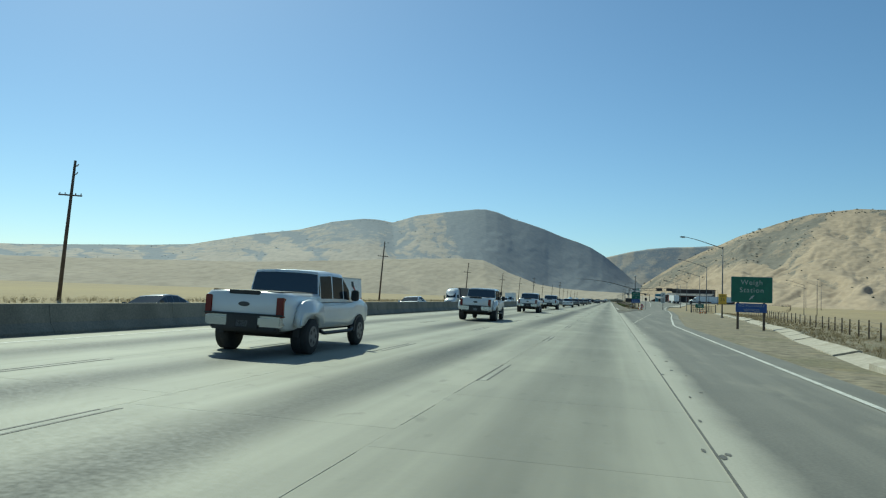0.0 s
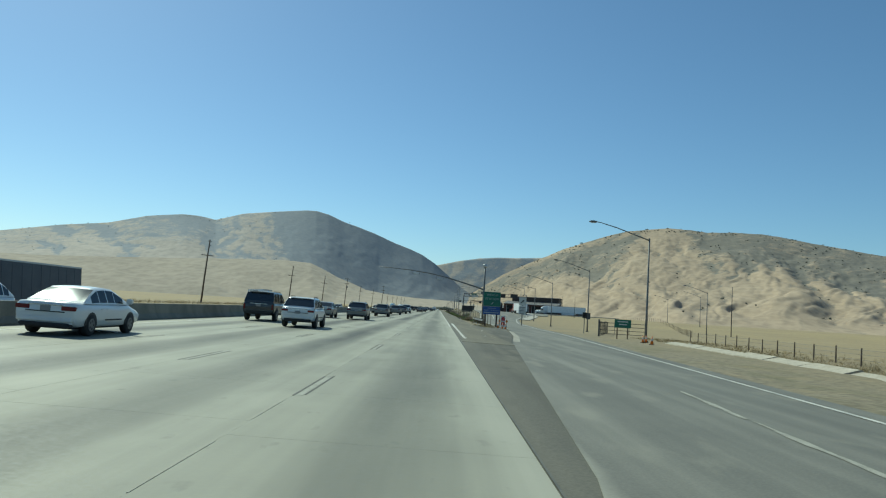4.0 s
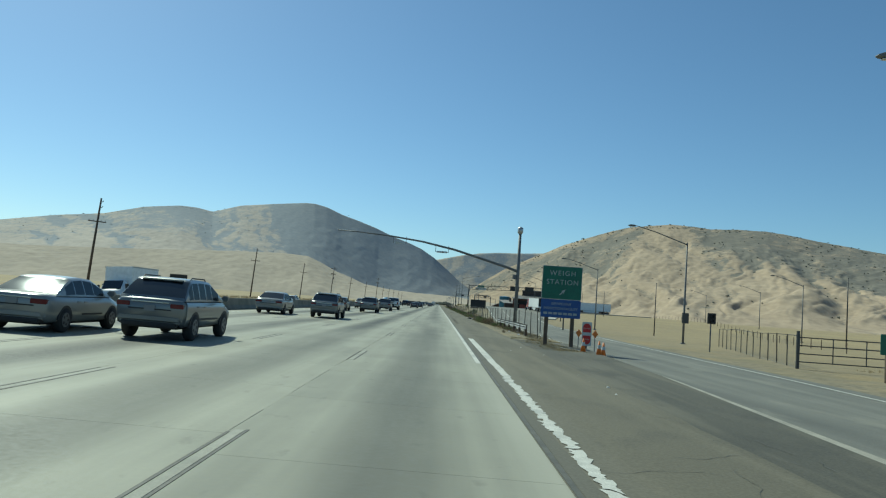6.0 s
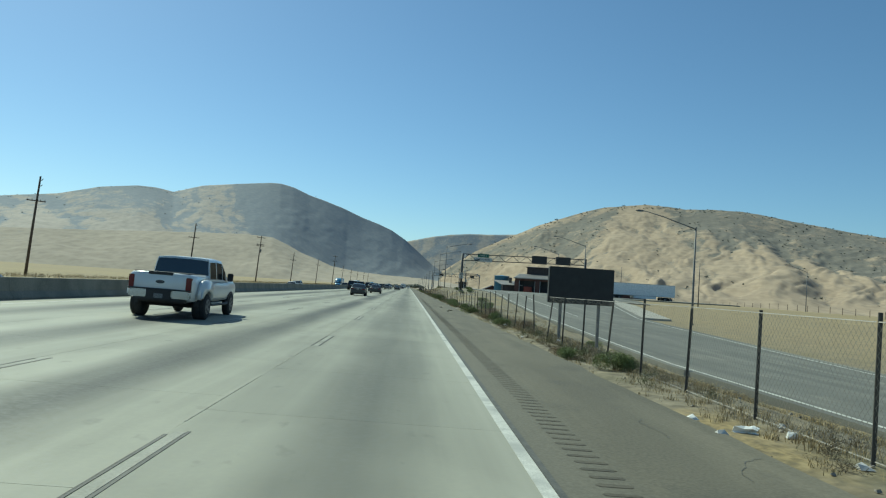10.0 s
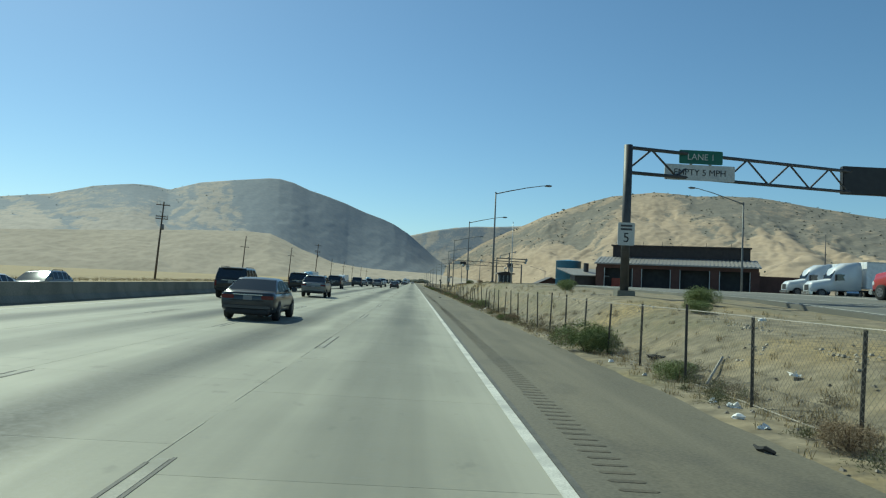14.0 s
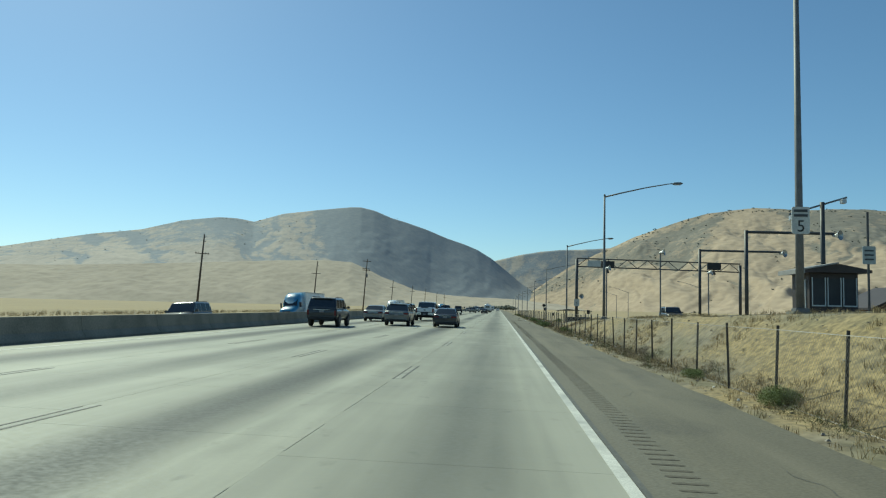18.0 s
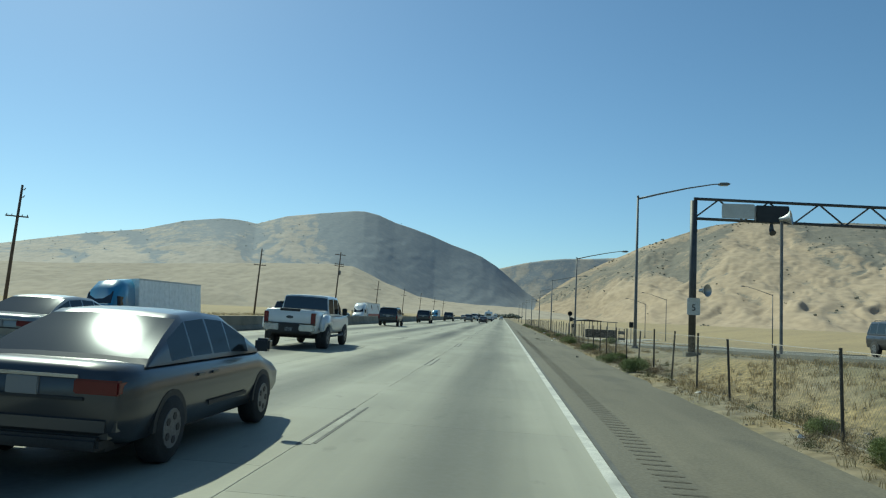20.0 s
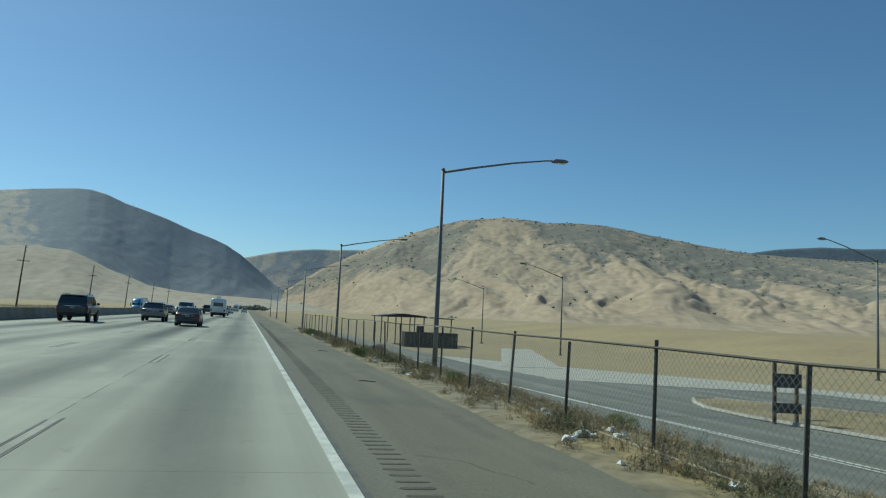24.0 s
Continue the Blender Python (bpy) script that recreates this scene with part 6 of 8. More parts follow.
def semi(body, label, trailer_mat, length=16.0):
    """A tractor with sleeper and box trailer, heading to +y, its trailer's rear at y = 0."""
    v = thing("semi_truck", None, label, "truck", "heavy trucks")
    bm = bmesh.new()
    box(bm, -1.28, 1.28, 0, length, 1.15, 4.1, 0.03)
    box_ob = part("trailer_box", bm, trailer_mat, v)
    for s in (-1, 1):
        for z in (1.17, 4.05):
            bm = bmesh.new()
            box(bm, s * 1.285 - 0.02, s * 1.285 + 0.02, 0.02, length - 0.02, z - 0.06, z + 0.06)
            part("rail", bm, M_ALU, box_ob)
        for k in range(12):
            bm = bmesh.new()
            y = 1.2 + k * (length - 2) / 11
            box(bm, s * 1.284 - 0.006, s * 1.284 + 0.006, y - 0.02, y + 0.02, 1.25, 4.0)
            part("rivet_seam", bm, trailer_mat, box_ob)
        bm = bmesh.new()
        box(bm, s * 0.64 - 0.61, s * 0.64 + 0.61, -0.03, 0.0, 1.25, 4.0, 0.02)
        part("rear_door", bm, trailer_mat, box_ob)
        bm = bmesh.new()
        box(bm, s * 1.2 - 0.02, s * 1.2 + 0.02, 0.28 * length, 0.62 * length, 0.45, 1.15)
        part("side_skirt", bm, trailer_mat, v)
        bm = bmesh.new()
        box(bm, s * 1.05 - 0.12, s * 1.05 + 0.12, -0.05, 0.02, 0.85, 1.0, 0.01)
        part("tail_lamp", bm, M_TAIL, v)
    bm = bmesh.new()
    box(bm, -1.15, 1.15, -0.02, 0.1, 0.5, 0.62, 0.02)
    part("underride_bar", bm, M_STEEL, v)
    f = length + 0.5
    bm = bmesh.new()
    loft(bm, [(f, [(0.9, 0.9), (1.15, 1.0), (1.22, 2.4), (1.15, 3.6), (0.9, 4.0), (0.3, 4.05)]), (f + 1.6, [(0.9, 0.8), (1.15, 0.9), (1.22, 2.4), (1.15, 3.5), (0.85, 3.85), (0.3, 3.9)]), (f + 2.7, [(0.9, 0.8), (1.12, 0.9), (1.15, 2.2), (1.05, 2.9), (0.8, 3.2), (0.3, 3.25)]), (f + 3.2, [(0.9, 0.7), (1.08, 0.85), (1.1, 1.6), (1.0, 1.95), (0.75, 2.05), (0.3, 2.1)]), (f + 5.0, [(0.85, 0.55), (1.0, 0.7), (1.02, 1.3), (0.95, 1.65), (0.7, 1.75), (0.3, 1.78)]), (f + 5.35, [(0.8, 0.6), (0.9, 0.7), (0.9, 1.1), (0.8, 1.35), (0.6, 1.42), (0.3, 1.44)])])
    part("cab", bm, body, v, "", True)
    for s in (-1, 1):
        bm = bmesh.new()
        box(bm, s * 1.15 - 0.05, s * 1.15 + 0.05, f + 1.75, f + 2.6, 1.95, 2.65, 0.03)
        part("side_window", bm, M_GLASS, v)
        bm = bmesh.new()
        box(bm, s * 1.42 - 0.1, s * 1.42 + 0.1, f + 2.75, f + 2.9, 1.9, 2.6, 0.03)
        part("mirror", bm, M_TRIM, v)
        bm = bmesh.new()
        tube(bm, [(s * 1.0, f + 0.3, 0.62), (s * 1.0, f + 1.6, 0.62)], 0.3, 12)
        part("fuel_tank", bm, M_CHROME, v)
        bm = bmesh.new()
        box(bm, s * 0.85 - 0.15, s * 0.85 + 0.15, f + 5.05, f + 5.3, 0.95, 1.2, 0.03)
        part("headlamp", bm, M_HEAD, v)
    bm = bmesh.new()
    prism(bm, [(f + 2.72, 2.98), (f + 3.16, 2.12), (f + 3.2, 2.16), (f + 2.76, 3.02)], "x", -0.95, 0.95)
    part("windscreen", bm, M_GLASS, v)
    bm = bmesh.new()
    box(bm, -0.55, 0.55, f + 5.28, f + 5.38, 0.75, 1.4, 0.02)
    part("grille", bm, M_TRIM, v)
    bm = bmesh.new()
    box(bm, -1.1, 1.1, f + 5.1, f + 5.5, 0.35, 0.68, 0.05)
    part("bumper", bm, M_CHROME, v)
    bm = bmesh.new()
    box(bm, -0.45, 0.45, length - 3.5, f + 5.0, 0.75, 1.0, 0.02)
    part("chassis", bm, M_TRIM, v)
    truck_wheels(v, (1.0, 2.3, length - 2.6, length - 1.3, f + 4.2))
    return v


def box_truck():
    """A cargo box behind a low conventional cab, heading to +y."""
    v = thing("box_truck", None, "white box truck with a conventional cab, oncoming", "truck", "heavy trucks")
    bm = bmesh.new()
    box(bm, -1.25, 1.25, 0, 6.4, 1.0, 3.85, 0.04)
    cargo = part("cargo_box", bm, M_TRAILER, v)
    for s in (-1, 1):
        for z in (1.05, 3.8):
            bm = bmesh.new()
            box(bm, s * 1.255 - 0.02, s * 1.255 + 0.02, 0.02, 6.38, z - 0.06, z + 0.06)
            part("rail", bm, M_ALU, cargo)
    bm = bmesh.new()
    box(bm, -0.5, 0.5, 0.1, 8.9, 0.55, 0.98, 0.02)
    part("chassis", bm, M_TRIM, v)
    bm = bmesh.new()
    loft(bm, [(6.5, [(0.8, 0.7), (1.05, 0.8), (1.08, 1.6), (1.0, 2.3), (0.8, 2.55), (0.3, 2.6)]), (7.3, [(0.8, 0.7), (1.05, 0.8), (1.08, 1.6), (1.0, 2.3), (0.8, 2.55), (0.3, 2.6)]), (8.0, [(0.8, 0.7), (1.02, 0.8), (1.05, 1.35), (0.98, 1.6), (0.75, 1.68), (0.3, 1.72)]), (9.2, [(0.8, 0.6), (0.98, 0.7), (1.0, 1.2), (0.92, 1.42), (0.7, 1.5), (0.3, 1.52)])])
    part("cab", bm, P_WHITE, v, "", True)
    bm = bmesh.new()
    prism(bm, [(7.36, 2.5), (7.96, 1.74), (8.0, 1.78), (7.4, 2.54)], "x", -0.85, 0.85)
    part("windscreen", bm, M_GLASS, v)
    for s in (-1, 1):
        bm = bmesh.new()
        box(bm, s * 1.03 - 0.05, s * 1.03 + 0.05, 6.7, 7.4, 1.65, 2.25, 0.03)
        part("side_window", bm, M_GLASS, v)
        bm = bmesh.new()
        box(bm, s * 1.3 - 0.1, s * 1.3 + 0.1, 7.5, 7.65, 1.6, 2.15, 0.03)
        part("mirror", bm, M_TRIM, v)
        bm = bmesh.new()
        box(bm, s * 0.75 - 0.14, s * 0.75 + 0.14, 9.1, 9.24, 1.0, 1.2, 0.03)
        part("headlamp", bm, M_HEAD, v)
    bm = bmesh.new()
    box(bm, -0.5, 0.5, 9.15, 9.24, 0.8, 1.35, 0.02)
    part("grille", bm, M_TRIM, v)
    truck_wheels(v, (1.5, 8.2), 0.45, 0.4, 0.95)
    return v


LANE_X = [EDGE - LANE * (k + 0.5) for k in range(4)]   # 0 is the outer lane


def put(v, x, y, yaw=0.0, first=[]):
    z = road_z(x) if x > BARRIER_X else opp_z(x)
    m = pose(x, y, z + 0.004, 0, 1.03 if x > BARRIER_X else 3.9, yaw)
    if v.name in first:
        return copy_thing(v, m)
    first.append(v.name)
    v.matrix_world = m
    return v


v_pick = pickup()
v_wsedan = sedan(P_WHITE, "white sedan car on the highway")
v_ssedan = sedan(P_SILVER, "silver-grey sedan car on the highway")
v_dsedan = sedan(P_NAVY, "dark grey sedan car on the highway")
v_wcross = crossover(P_WHITE, "white crossover car on the highway")
v_scross = crossover(P_GREYBLUE, "silver-grey crossover car with roof rails")
v_dsuv = big_suv(P_DARK, "charcoal boxy suv on the highway")
v_bsuv = big_suv(P_BLACK, "black boxy suv with roof rails")
v_van = van(P_DARK, "dark minivan on the highway")
v_camp = camper()
L4, L3, L2, L1 = LANE_X
for v, x, y in ((v_pick, L2 - 0.2, 15.8), (v_pick, L2 - 0.2, 46.0), (v_pick, L2 - 0.6, 109.5), (v_pick, L2, 283.0), (v_pick, L2, 545.0), (v_pick, L2, 727.0),
                (v_wsedan, L1, 126.0), (v_wsedan, L1, 297.0), (v_pick, L2 - 0.5, 79.0), (v_wcross, L2, 146.0), (v_ssedan, L1, 267.0), (v_scross, L2, 264.0),
                (v_dsuv, L1, 152.0), (v_camp, L3, 745.0),
                (v_ssedan, L1, 206.5), (v_ssedan, L1 + 0.5, 175.0), (v_scross, L2, 176.0), (v_scross, L2, 207.0), (v_ssedan, L1 + 0.5, 237.5), (v_scross, L2, 239.5), (v_bsuv, L1 + 0.3, 408.5), (v_dsedan, -6.3, 352.5),
                (v_dsedan, L3 - 1.6, 388.5), (v_scross, L2, 421.0), (v_bsuv, L1 - 0.2, 438.5), (v_bsuv, L1, 471.0), (v_dsuv, L1, 514.0), (v_ssedan, L1, 534.0), (v_dsedan, L3, 524.0), (v_scross, L2, 523.0),
                (v_van, L1, 557.5), (v_dsuv, L1, 593.0), (v_dsuv, L1, 627.0), (v_scross, L2, 692.0), (v_dsedan, L3, 682.0), (v_dsuv, L1, 678.0),
                (v_wcross, L3, 775.0), (v_ssedan, L1, 742.0), (v_dsuv, L2, 790.0), (v_wsedan, L3, 830.0), (v_dsuv, L1, 870.0), (v_wcross, L4, 905.0), (v_camp, L3, 960.0)):
    put(v, x, y)
# oncoming traffic, seen above the barrier
OPP = (-18.2, -21.9, -25.6, -29.2)
v_osemi = semi(P_WHITE, "white semi truck with a white box trailer, oncoming", M_TRAILER)
M_REDBAND = mottled("faded_red_band", (0.3, 0.06, 0.045), (0.4, 0.09, 0.07), 1.5, 0.5)
for sd in (-1, 1):
    bm = bmesh.new()
    box(bm, sd * 1.296 - 0.004, sd * 1.296 + 0.004, 0.1, 15.9, 1.26, 1.78)
    part("red_band", bm, M_REDBAND, v_osemi, "faded red band along the trailer")
    for yc in (3.2, 11.5):
        for dy, dz, w, h, mt in ((0, 0.25, 0.5, 0.34, M_TRIM), (-0.35, -0.12, 0.42, 0.16, M_REDBAND), (-0.75, -0.4, 0.3, 0.14, M_REDBAND)):
            bm = bmesh.new()
            prism(bm, [(yc + dy - w, 3.1 + dz - h), (yc + dy + w * 0.6, 3.1 + dz - h), (yc + dy + w, 3.1 + dz + h), (yc + dy - w * 0.5, 3.1 + dz + h)], "x", sd * 1.286, sd * 1.297)
            part("emblem", bm, mt, v_osemi)
v_odark = semi(P_WHITE, "white tractor with a dark blue box trailer, oncoming", M_TRAILDARK)
v_obox = box_truck()
v_oblue = semi(P_BLUE, "blue tractor with a white box trailer, oncoming", M_TRAILER, 12.0)
for v, x, y in ((v_osemi, -30.6, 87.5), (v_odark, -30.6, 166.0), (v_obox, OPP[3], 231.0), (v_oblue, OPP[3], 586.0), (v_osemi, OPP[3], 690.0), (v_oblue, OPP[3], 860.0),
                (v_wsedan, OPP[0], 72.0), (v_dsedan, OPP[1], 36.0), (v_wsedan, OPP[1], 128.0), (v_wcross, OPP[0], 135.0), (v_ssedan, OPP[1], 300.0),
                (v_wcross, OPP[1], 270.0), (v_wsedan, OPP[1], 404.0), (v_scross, OPP[1], 410.0), (v_dsuv, OPP[1], 520.0), (v_wcross, OPP[2], 640.0), (v_wsedan, OPP[1], 330.0), (v_dsuv, OPP[0], 281.0), (v_wsedan, OPP[1], 605.0)):
    put(v, x, y, 180.0)

# trucks in the station's yard
v_red = semi(P_RED, "red tractor with a white box trailer on the ramp", M_TRAILER)
v_red.matrix_world = pose(32.2, 388.5, ramp_z(32, 392), 0.9, 0, 4)
v_yard = semi(P_WHITE, "white semi truck with box trailer in the yard", M_TRAILER)
v_yard.matrix_world = pose(65.3, 442.0, ground_z(50, 442) + 0.03, 0, 0, 84)
copy_thing(v_yard, pose(67.8, 452.0, ground_z(52, 452) + 0.03, 0, 0, 84))
copy_thing(v_bsuv, pose(20.6, 560.0, ramp_z(20.6, 560) + 0.03, 0, 0, 180))

# dark board across the median
ob_board = thing("roadside_board", pose(-39, 268, -0.2), "dark roadside board on two posts", "road sign")
bm = bmesh.new()
box(bm, -1.3, 1.3, -0.05, 0.05, 2.4, 3.6, 0.02)
part("panel", bm, M_BLACK, ob_board)
timber(ob_board, -0.8, 0.12, -1.4, 3.4, 0.07)
timber(ob_board, 0.8, 0.12, -1.4, 3.4, 0.07)


# ---- chain-link fence along the shoulder ----
M_WIRE = mottled("rusted_fence_wire", (0.16, 0.15, 0.13), (0.24, 0.22, 0.19), 3, 0.6, 0.4)
M_FENCEPOST = mottled("weathered_fence_post", (0.055, 0.05, 0.042), (0.1, 0.09, 0.074), 3, 0.75, 0.2)
fence = thing("chain_link_fence", None, "sagging chain-link fence on thin steel posts", "fence", "", "structure")
FH = 1.5
PAN = 3.05


def fence_tall(y):
    """The fence stands taller where it begins."""
    return interp(y, [(200, 1.16), (300, 1.16), (360, 1.0), (800, 1.0)])


def fence_x(y):
    return interp(y, [(200, 7.4), (206, 6.9), (232, 6.1), (250, 5.75), (420, 5.55), (560, 5.6), (630, 5.95), (800, 6.0)]) + 0.05 * noise.noise((y * 0.2, 0, 0))


wv, wf = [], []
S = 0.11
c = -FH
while c < PAN:
    for sgn in (1, -1):
        u0, u1 = max(0.0, c), min(PAN, c + FH)
        if u1 - u0 > 0.05:
            a = (u0, u0 - c)
            b = (u1, u1 - c)
            if sgn < 0:
                a, b = (a[0], FH - a[1]), (b[0], FH - b[1])
            k = len(wv)
            w = 0.0019
            q = w if sgn > 0 else -w
            wv += [(0, a[0] - q, a[1] + w), (0, a[0] + q, a[1] - w), (0, b[0] + q, b[1] - w), (0, b[0] - q, b[1] + w)]
            wf.append((k, k + 1, k + 2, k + 3))
    c += S
for z in (0.04, FH - 0.01):
    k = len(wv)
    wv += [(-0.005, 0, z - 0.006), (0.005, 0, z + 0.006), (0.005, PAN, z + 0.006), (-0.005, PAN, z - 0.006)]
    wf.append((k, k + 1, k + 2, k + 3))
mesh0 = mesh_part("wire_panel", wv, wf, M_WIRE, fence)
bm = bmesh.new()
tube(bm, [(0, 0, -0.4), (0, 0, FH + 0.06)], 0.029, 7)
post0 = part("fence_post", bm, M_FENCEPOST, fence)
rnd = random.Random(4)
n_posts = 164
first_panel = True
for i in range(n_posts):
    y = 204 + i * PAN
    x0, x1 = fence_x(y), fence_x(y + PAN)
    z0, z1 = ground_z(x0, y), ground_z(x1, y + PAN)
    o = post0 if i == 0 else post0.copy()
    if i:
        scene.collection.objects.link(o)
    o.matrix_basis = pose(x0, y, z0, rnd.gauss(0, 1.6), rnd.gauss(0, 1.6), 0) @ Matrix.Diagonal((1, 1, rnd.uniform(0.93, 1.04) * fence_tall(y), 1))
    o = mesh0 if i == 0 else mesh0.copy()
    if i:
        scene.collection.objects.link(o)
    pitch = math.degrees(math.atan2(z1 - z0, PAN))
    yawp = -math.degrees(math.atan2(x1 - x0, PAN))
    o.matrix_basis = pose(x0, y, z0, pitch, rnd.gauss(0, 1.5), yawp) @ Matrix.Diagonal((1, 1, fence_tall(y), 1))

bm = bmesh.new()
tube(bm, [(0, 0, FH), (0, PAN, FH)], 0.021, 6)
rail0 = part("top_rail", bm, M_FENCEPOST, fence)
first_rail = True
for i in range(133, n_posts):
    y = 204 + i * PAN
    x0, x1 = fence_x(y), fence_x(y + PAN)
    z0, z1 = ground_z(x0, y), ground_z(x1, y + PAN)
    o = rail0 if first_rail else rail0.copy()
    if not first_rail:
        scene.collection.objects.link(o)
    first_rail = False
    o.matrix_basis = pose(x0, y, z0, math.degrees(math.atan2(z1 - z0, PAN)), 0, -math.degrees(math.atan2(x1 - x0, PAN)))

# chain-link fence that leads off from the gate along the far side of the ramp
yfence = thing("yard_fence", None, "weathered chain-link fence leading off from the gate", "fence", "", "structure")
YP = [(20.2, 197.6), (29.4, 234.0)]
yn = 12
for i in range(yn + 1):
    u = i / yn
    x, y = YP[0][0] + (YP[1][0] - YP[0][0]) * u, YP[0][1] + (YP[1][1] - YP[0][1]) * u
    o = post0.copy()
    scene.collection.objects.link(o)
    o.parent = yfence
    o.matrix_basis = pose(x, y, ground_z(x, y), rnd.gauss(0, 1), rnd.gauss(0, 1), 0) @ Matrix.Diagonal((1.2, 1.2, 1.2, 1))
    if i < yn:
        o = mesh0.copy()
        scene.collection.objects.link(o)
        o.parent = yfence
        o.matrix_basis = pose(x, y, ground_z(x, y), 0, 0, -math.degrees(math.atan2(YP[1][0] - YP[0][0], YP[1][1] - YP[0][1]))) @ Matrix.Diagonal((1, 37.55 / yn / PAN, 1.22, 1))
        bm = bmesh.new()
        nx, ny = x + (YP[1][0] - YP[0][0]) / yn, y + (YP[1][1] - YP[0][1]) / yn
        tube(bm, [(x, y, ground_z(x, y) + 1.84), (nx, ny, ground_z(nx, ny) + 1.84)], 0.02, 6)
        part("top_rail", bm, M_FENCEPOST, yfence)

# post and wire fence beyond the ramp's ditch
wfence = thing("wire_fence", None, "low weathered wooden post and wire fence", "fence", "", "structure")
WPTS = [(13.5, 20), (15.5, 45), (19.5, 75), (23, 110), (27.5, 150), (32, 200)]
for i in range(48):
    y = 20 + i * 3.8
    x = float(np.interp(y, [q[1] for q in WPTS], [q[0] for q in WPTS]))
    bm = bmesh.new()
    h = 1.15 + 0.1 * rnd.random()
    tube(bm, [(0, 0, -0.3), (0.02, 0, h)], [0.06, 0.05], 6)
    o = part("post", bm, M_POST, wfence)
    o.location = (x, y, ground_z(x, y))
for z in (0.45, 0.8, 1.1):
    bm = bmesh.new()
    tube(bm, [(x, y, ground_z(x, y) + z) for x, y in WPTS], 0.012, 4)
    part("wire", bm, M_WIRE, wfence)

# long far boundary line of fence posts over the field on the right
ffence = thing("field_fence", None, "distant line of dark field fence posts", "fence", "", "structure")
for i in range(70):
    x, y = 46 + 0.9 * i, 240 + 6.5 * i
    bm = bmesh.new()
    tube(bm, [(0, 0, -0.2), (0, 0, 1.3)], 0.06, 5)
    part("post", bm, M_POST, ffence).location = (x + 20 * math.sin(i * 0.05), y, ground_z(x, y))

# pale concrete ditch edge beside the exit ramp
M_PALE = mottled("pale_dusty_concrete", (0.33, 0.308, 0.262), (0.45, 0.42, 0.36), 1.0, 0.85, 0, 14, 0.3)
M_DITCH = mottled("dusty_ditch_concrete", (0.36, 0.32, 0.25), (0.5, 0.45, 0.36), 1.3, 0.9, 0, 10, 0.4, (0.3, 0.25, 0.18))
ditch = thing("concrete_ditch", None, "pale broken concrete ditch lining beside the ramp", "ditch", "", "structure")
DP = [(7.2, 12), (8.6, 26), (10.6, 45), (13.6, 66), (15.4, 85), (17.6, 107), (20.6, 141), (23.6, 180)]
for a, b in zip(DP, DP[1:]):
    n = max(1, int((b[1] - a[1]) / 5))
    for k in range(n):
        u, v = k / n, (k + 0.97) / n
        p0 = Vector((a[0] + (b[0] - a[0]) * u, a[1] + (b[1] - a[1]) * u, 0))
        p1 = Vector((a[0] + (b[0] - a[0]) * v, a[1] + (b[1] - a[1]) * v, 0))
        ln = (p1 - p0).length
        bm = bmesh.new()
        prism(bm, [(-0.5, -0.2), (0.55, -0.2), (0.55, 0.22), (0.4, 0.25), (-0.1, 0.12), (-0.5, 0.03)], "y", 0, ln)
        o = part("ditch_slab", bm, M_DITCH, ditch)
        o.matrix_basis = pose(p0.x, p0.y, ground_z(p0.x, p0.y) + 0.02 * rnd.random(), 0, rnd.gauss(0, 1.5), -math.degrees(math.atan2(p1.x - p0.x, p1.y - p0.y)))


# ramp markings
def ribbon(name, pts, width, material, parent, dz=0.012):
    verts, faces = [], []
    for i, (x, y) in enumerate(pts):
        for s in (-0.5, 0.5):
            xx = x + s * width
            verts.append((xx, y, ramp_z(xx, y) + dz))
    for i in range(len(pts) - 1):
        faces.append((2 * i, 2 * i + 1, 2 * i + 3, 2 * i + 2))
    return mesh_part(name, verts, faces, material, parent)


M_DUST = mottled("pale_dusty_edge", (0.26, 0.245, 0.205), (0.4, 0.375, 0.31), 1.5, 0.9)
M_STREAK = mottled("pale_worn_streak", (0.25, 0.243, 0.203), (0.4, 0.388, 0.325), 2, 0.85)
marks = thing("ramp_marking", None, "worn white edge lines of the ramp", "road marking", "", "structure")
ys = [y for y in range(-30, 790, 4)]
ribbon("right_line", [(interp(y, RAMP_R) - 0.85, y) for y in ys], 0.15, M_PAINT, marks)
ribbon("left_line", [(interp(y, RAMP_L) + 0.35, y) for y in ys if y > 150], 0.15, M_PAINT, marks)
rd = random.Random(91)
dv, df = [], []
y = 40.0
while y < 124.0:
    ln = rd.uniform(0.8, 2.6)
    cx = 1.9 + max(0, y - 60) * 0.075 + rd.gauss(0, 0.04)
    hw = rd.uniform(0.035, 0.1)
    k = len(dv)
    for q in range(9):
        a = 2 * math.pi * q / 9
        px, py = cx + hw * math.cos(a) * rd.uniform(0.6, 1.2) + 0.075 * ln * 0.5 * math.sin(a), y + 0.6 * ln * math.sin(a) * rd.uniform(0.8, 1.1)
        dv.append((px, py, ramp_z(px, py) + 0.008 + 0.0005 * (len(df) % 5)))
    df.append(tuple(range(k, k + 9)))
    y += ln * rd.uniform(0.3, 0.9)
mesh_part("divider", dv, df, M_STREAK, marks)
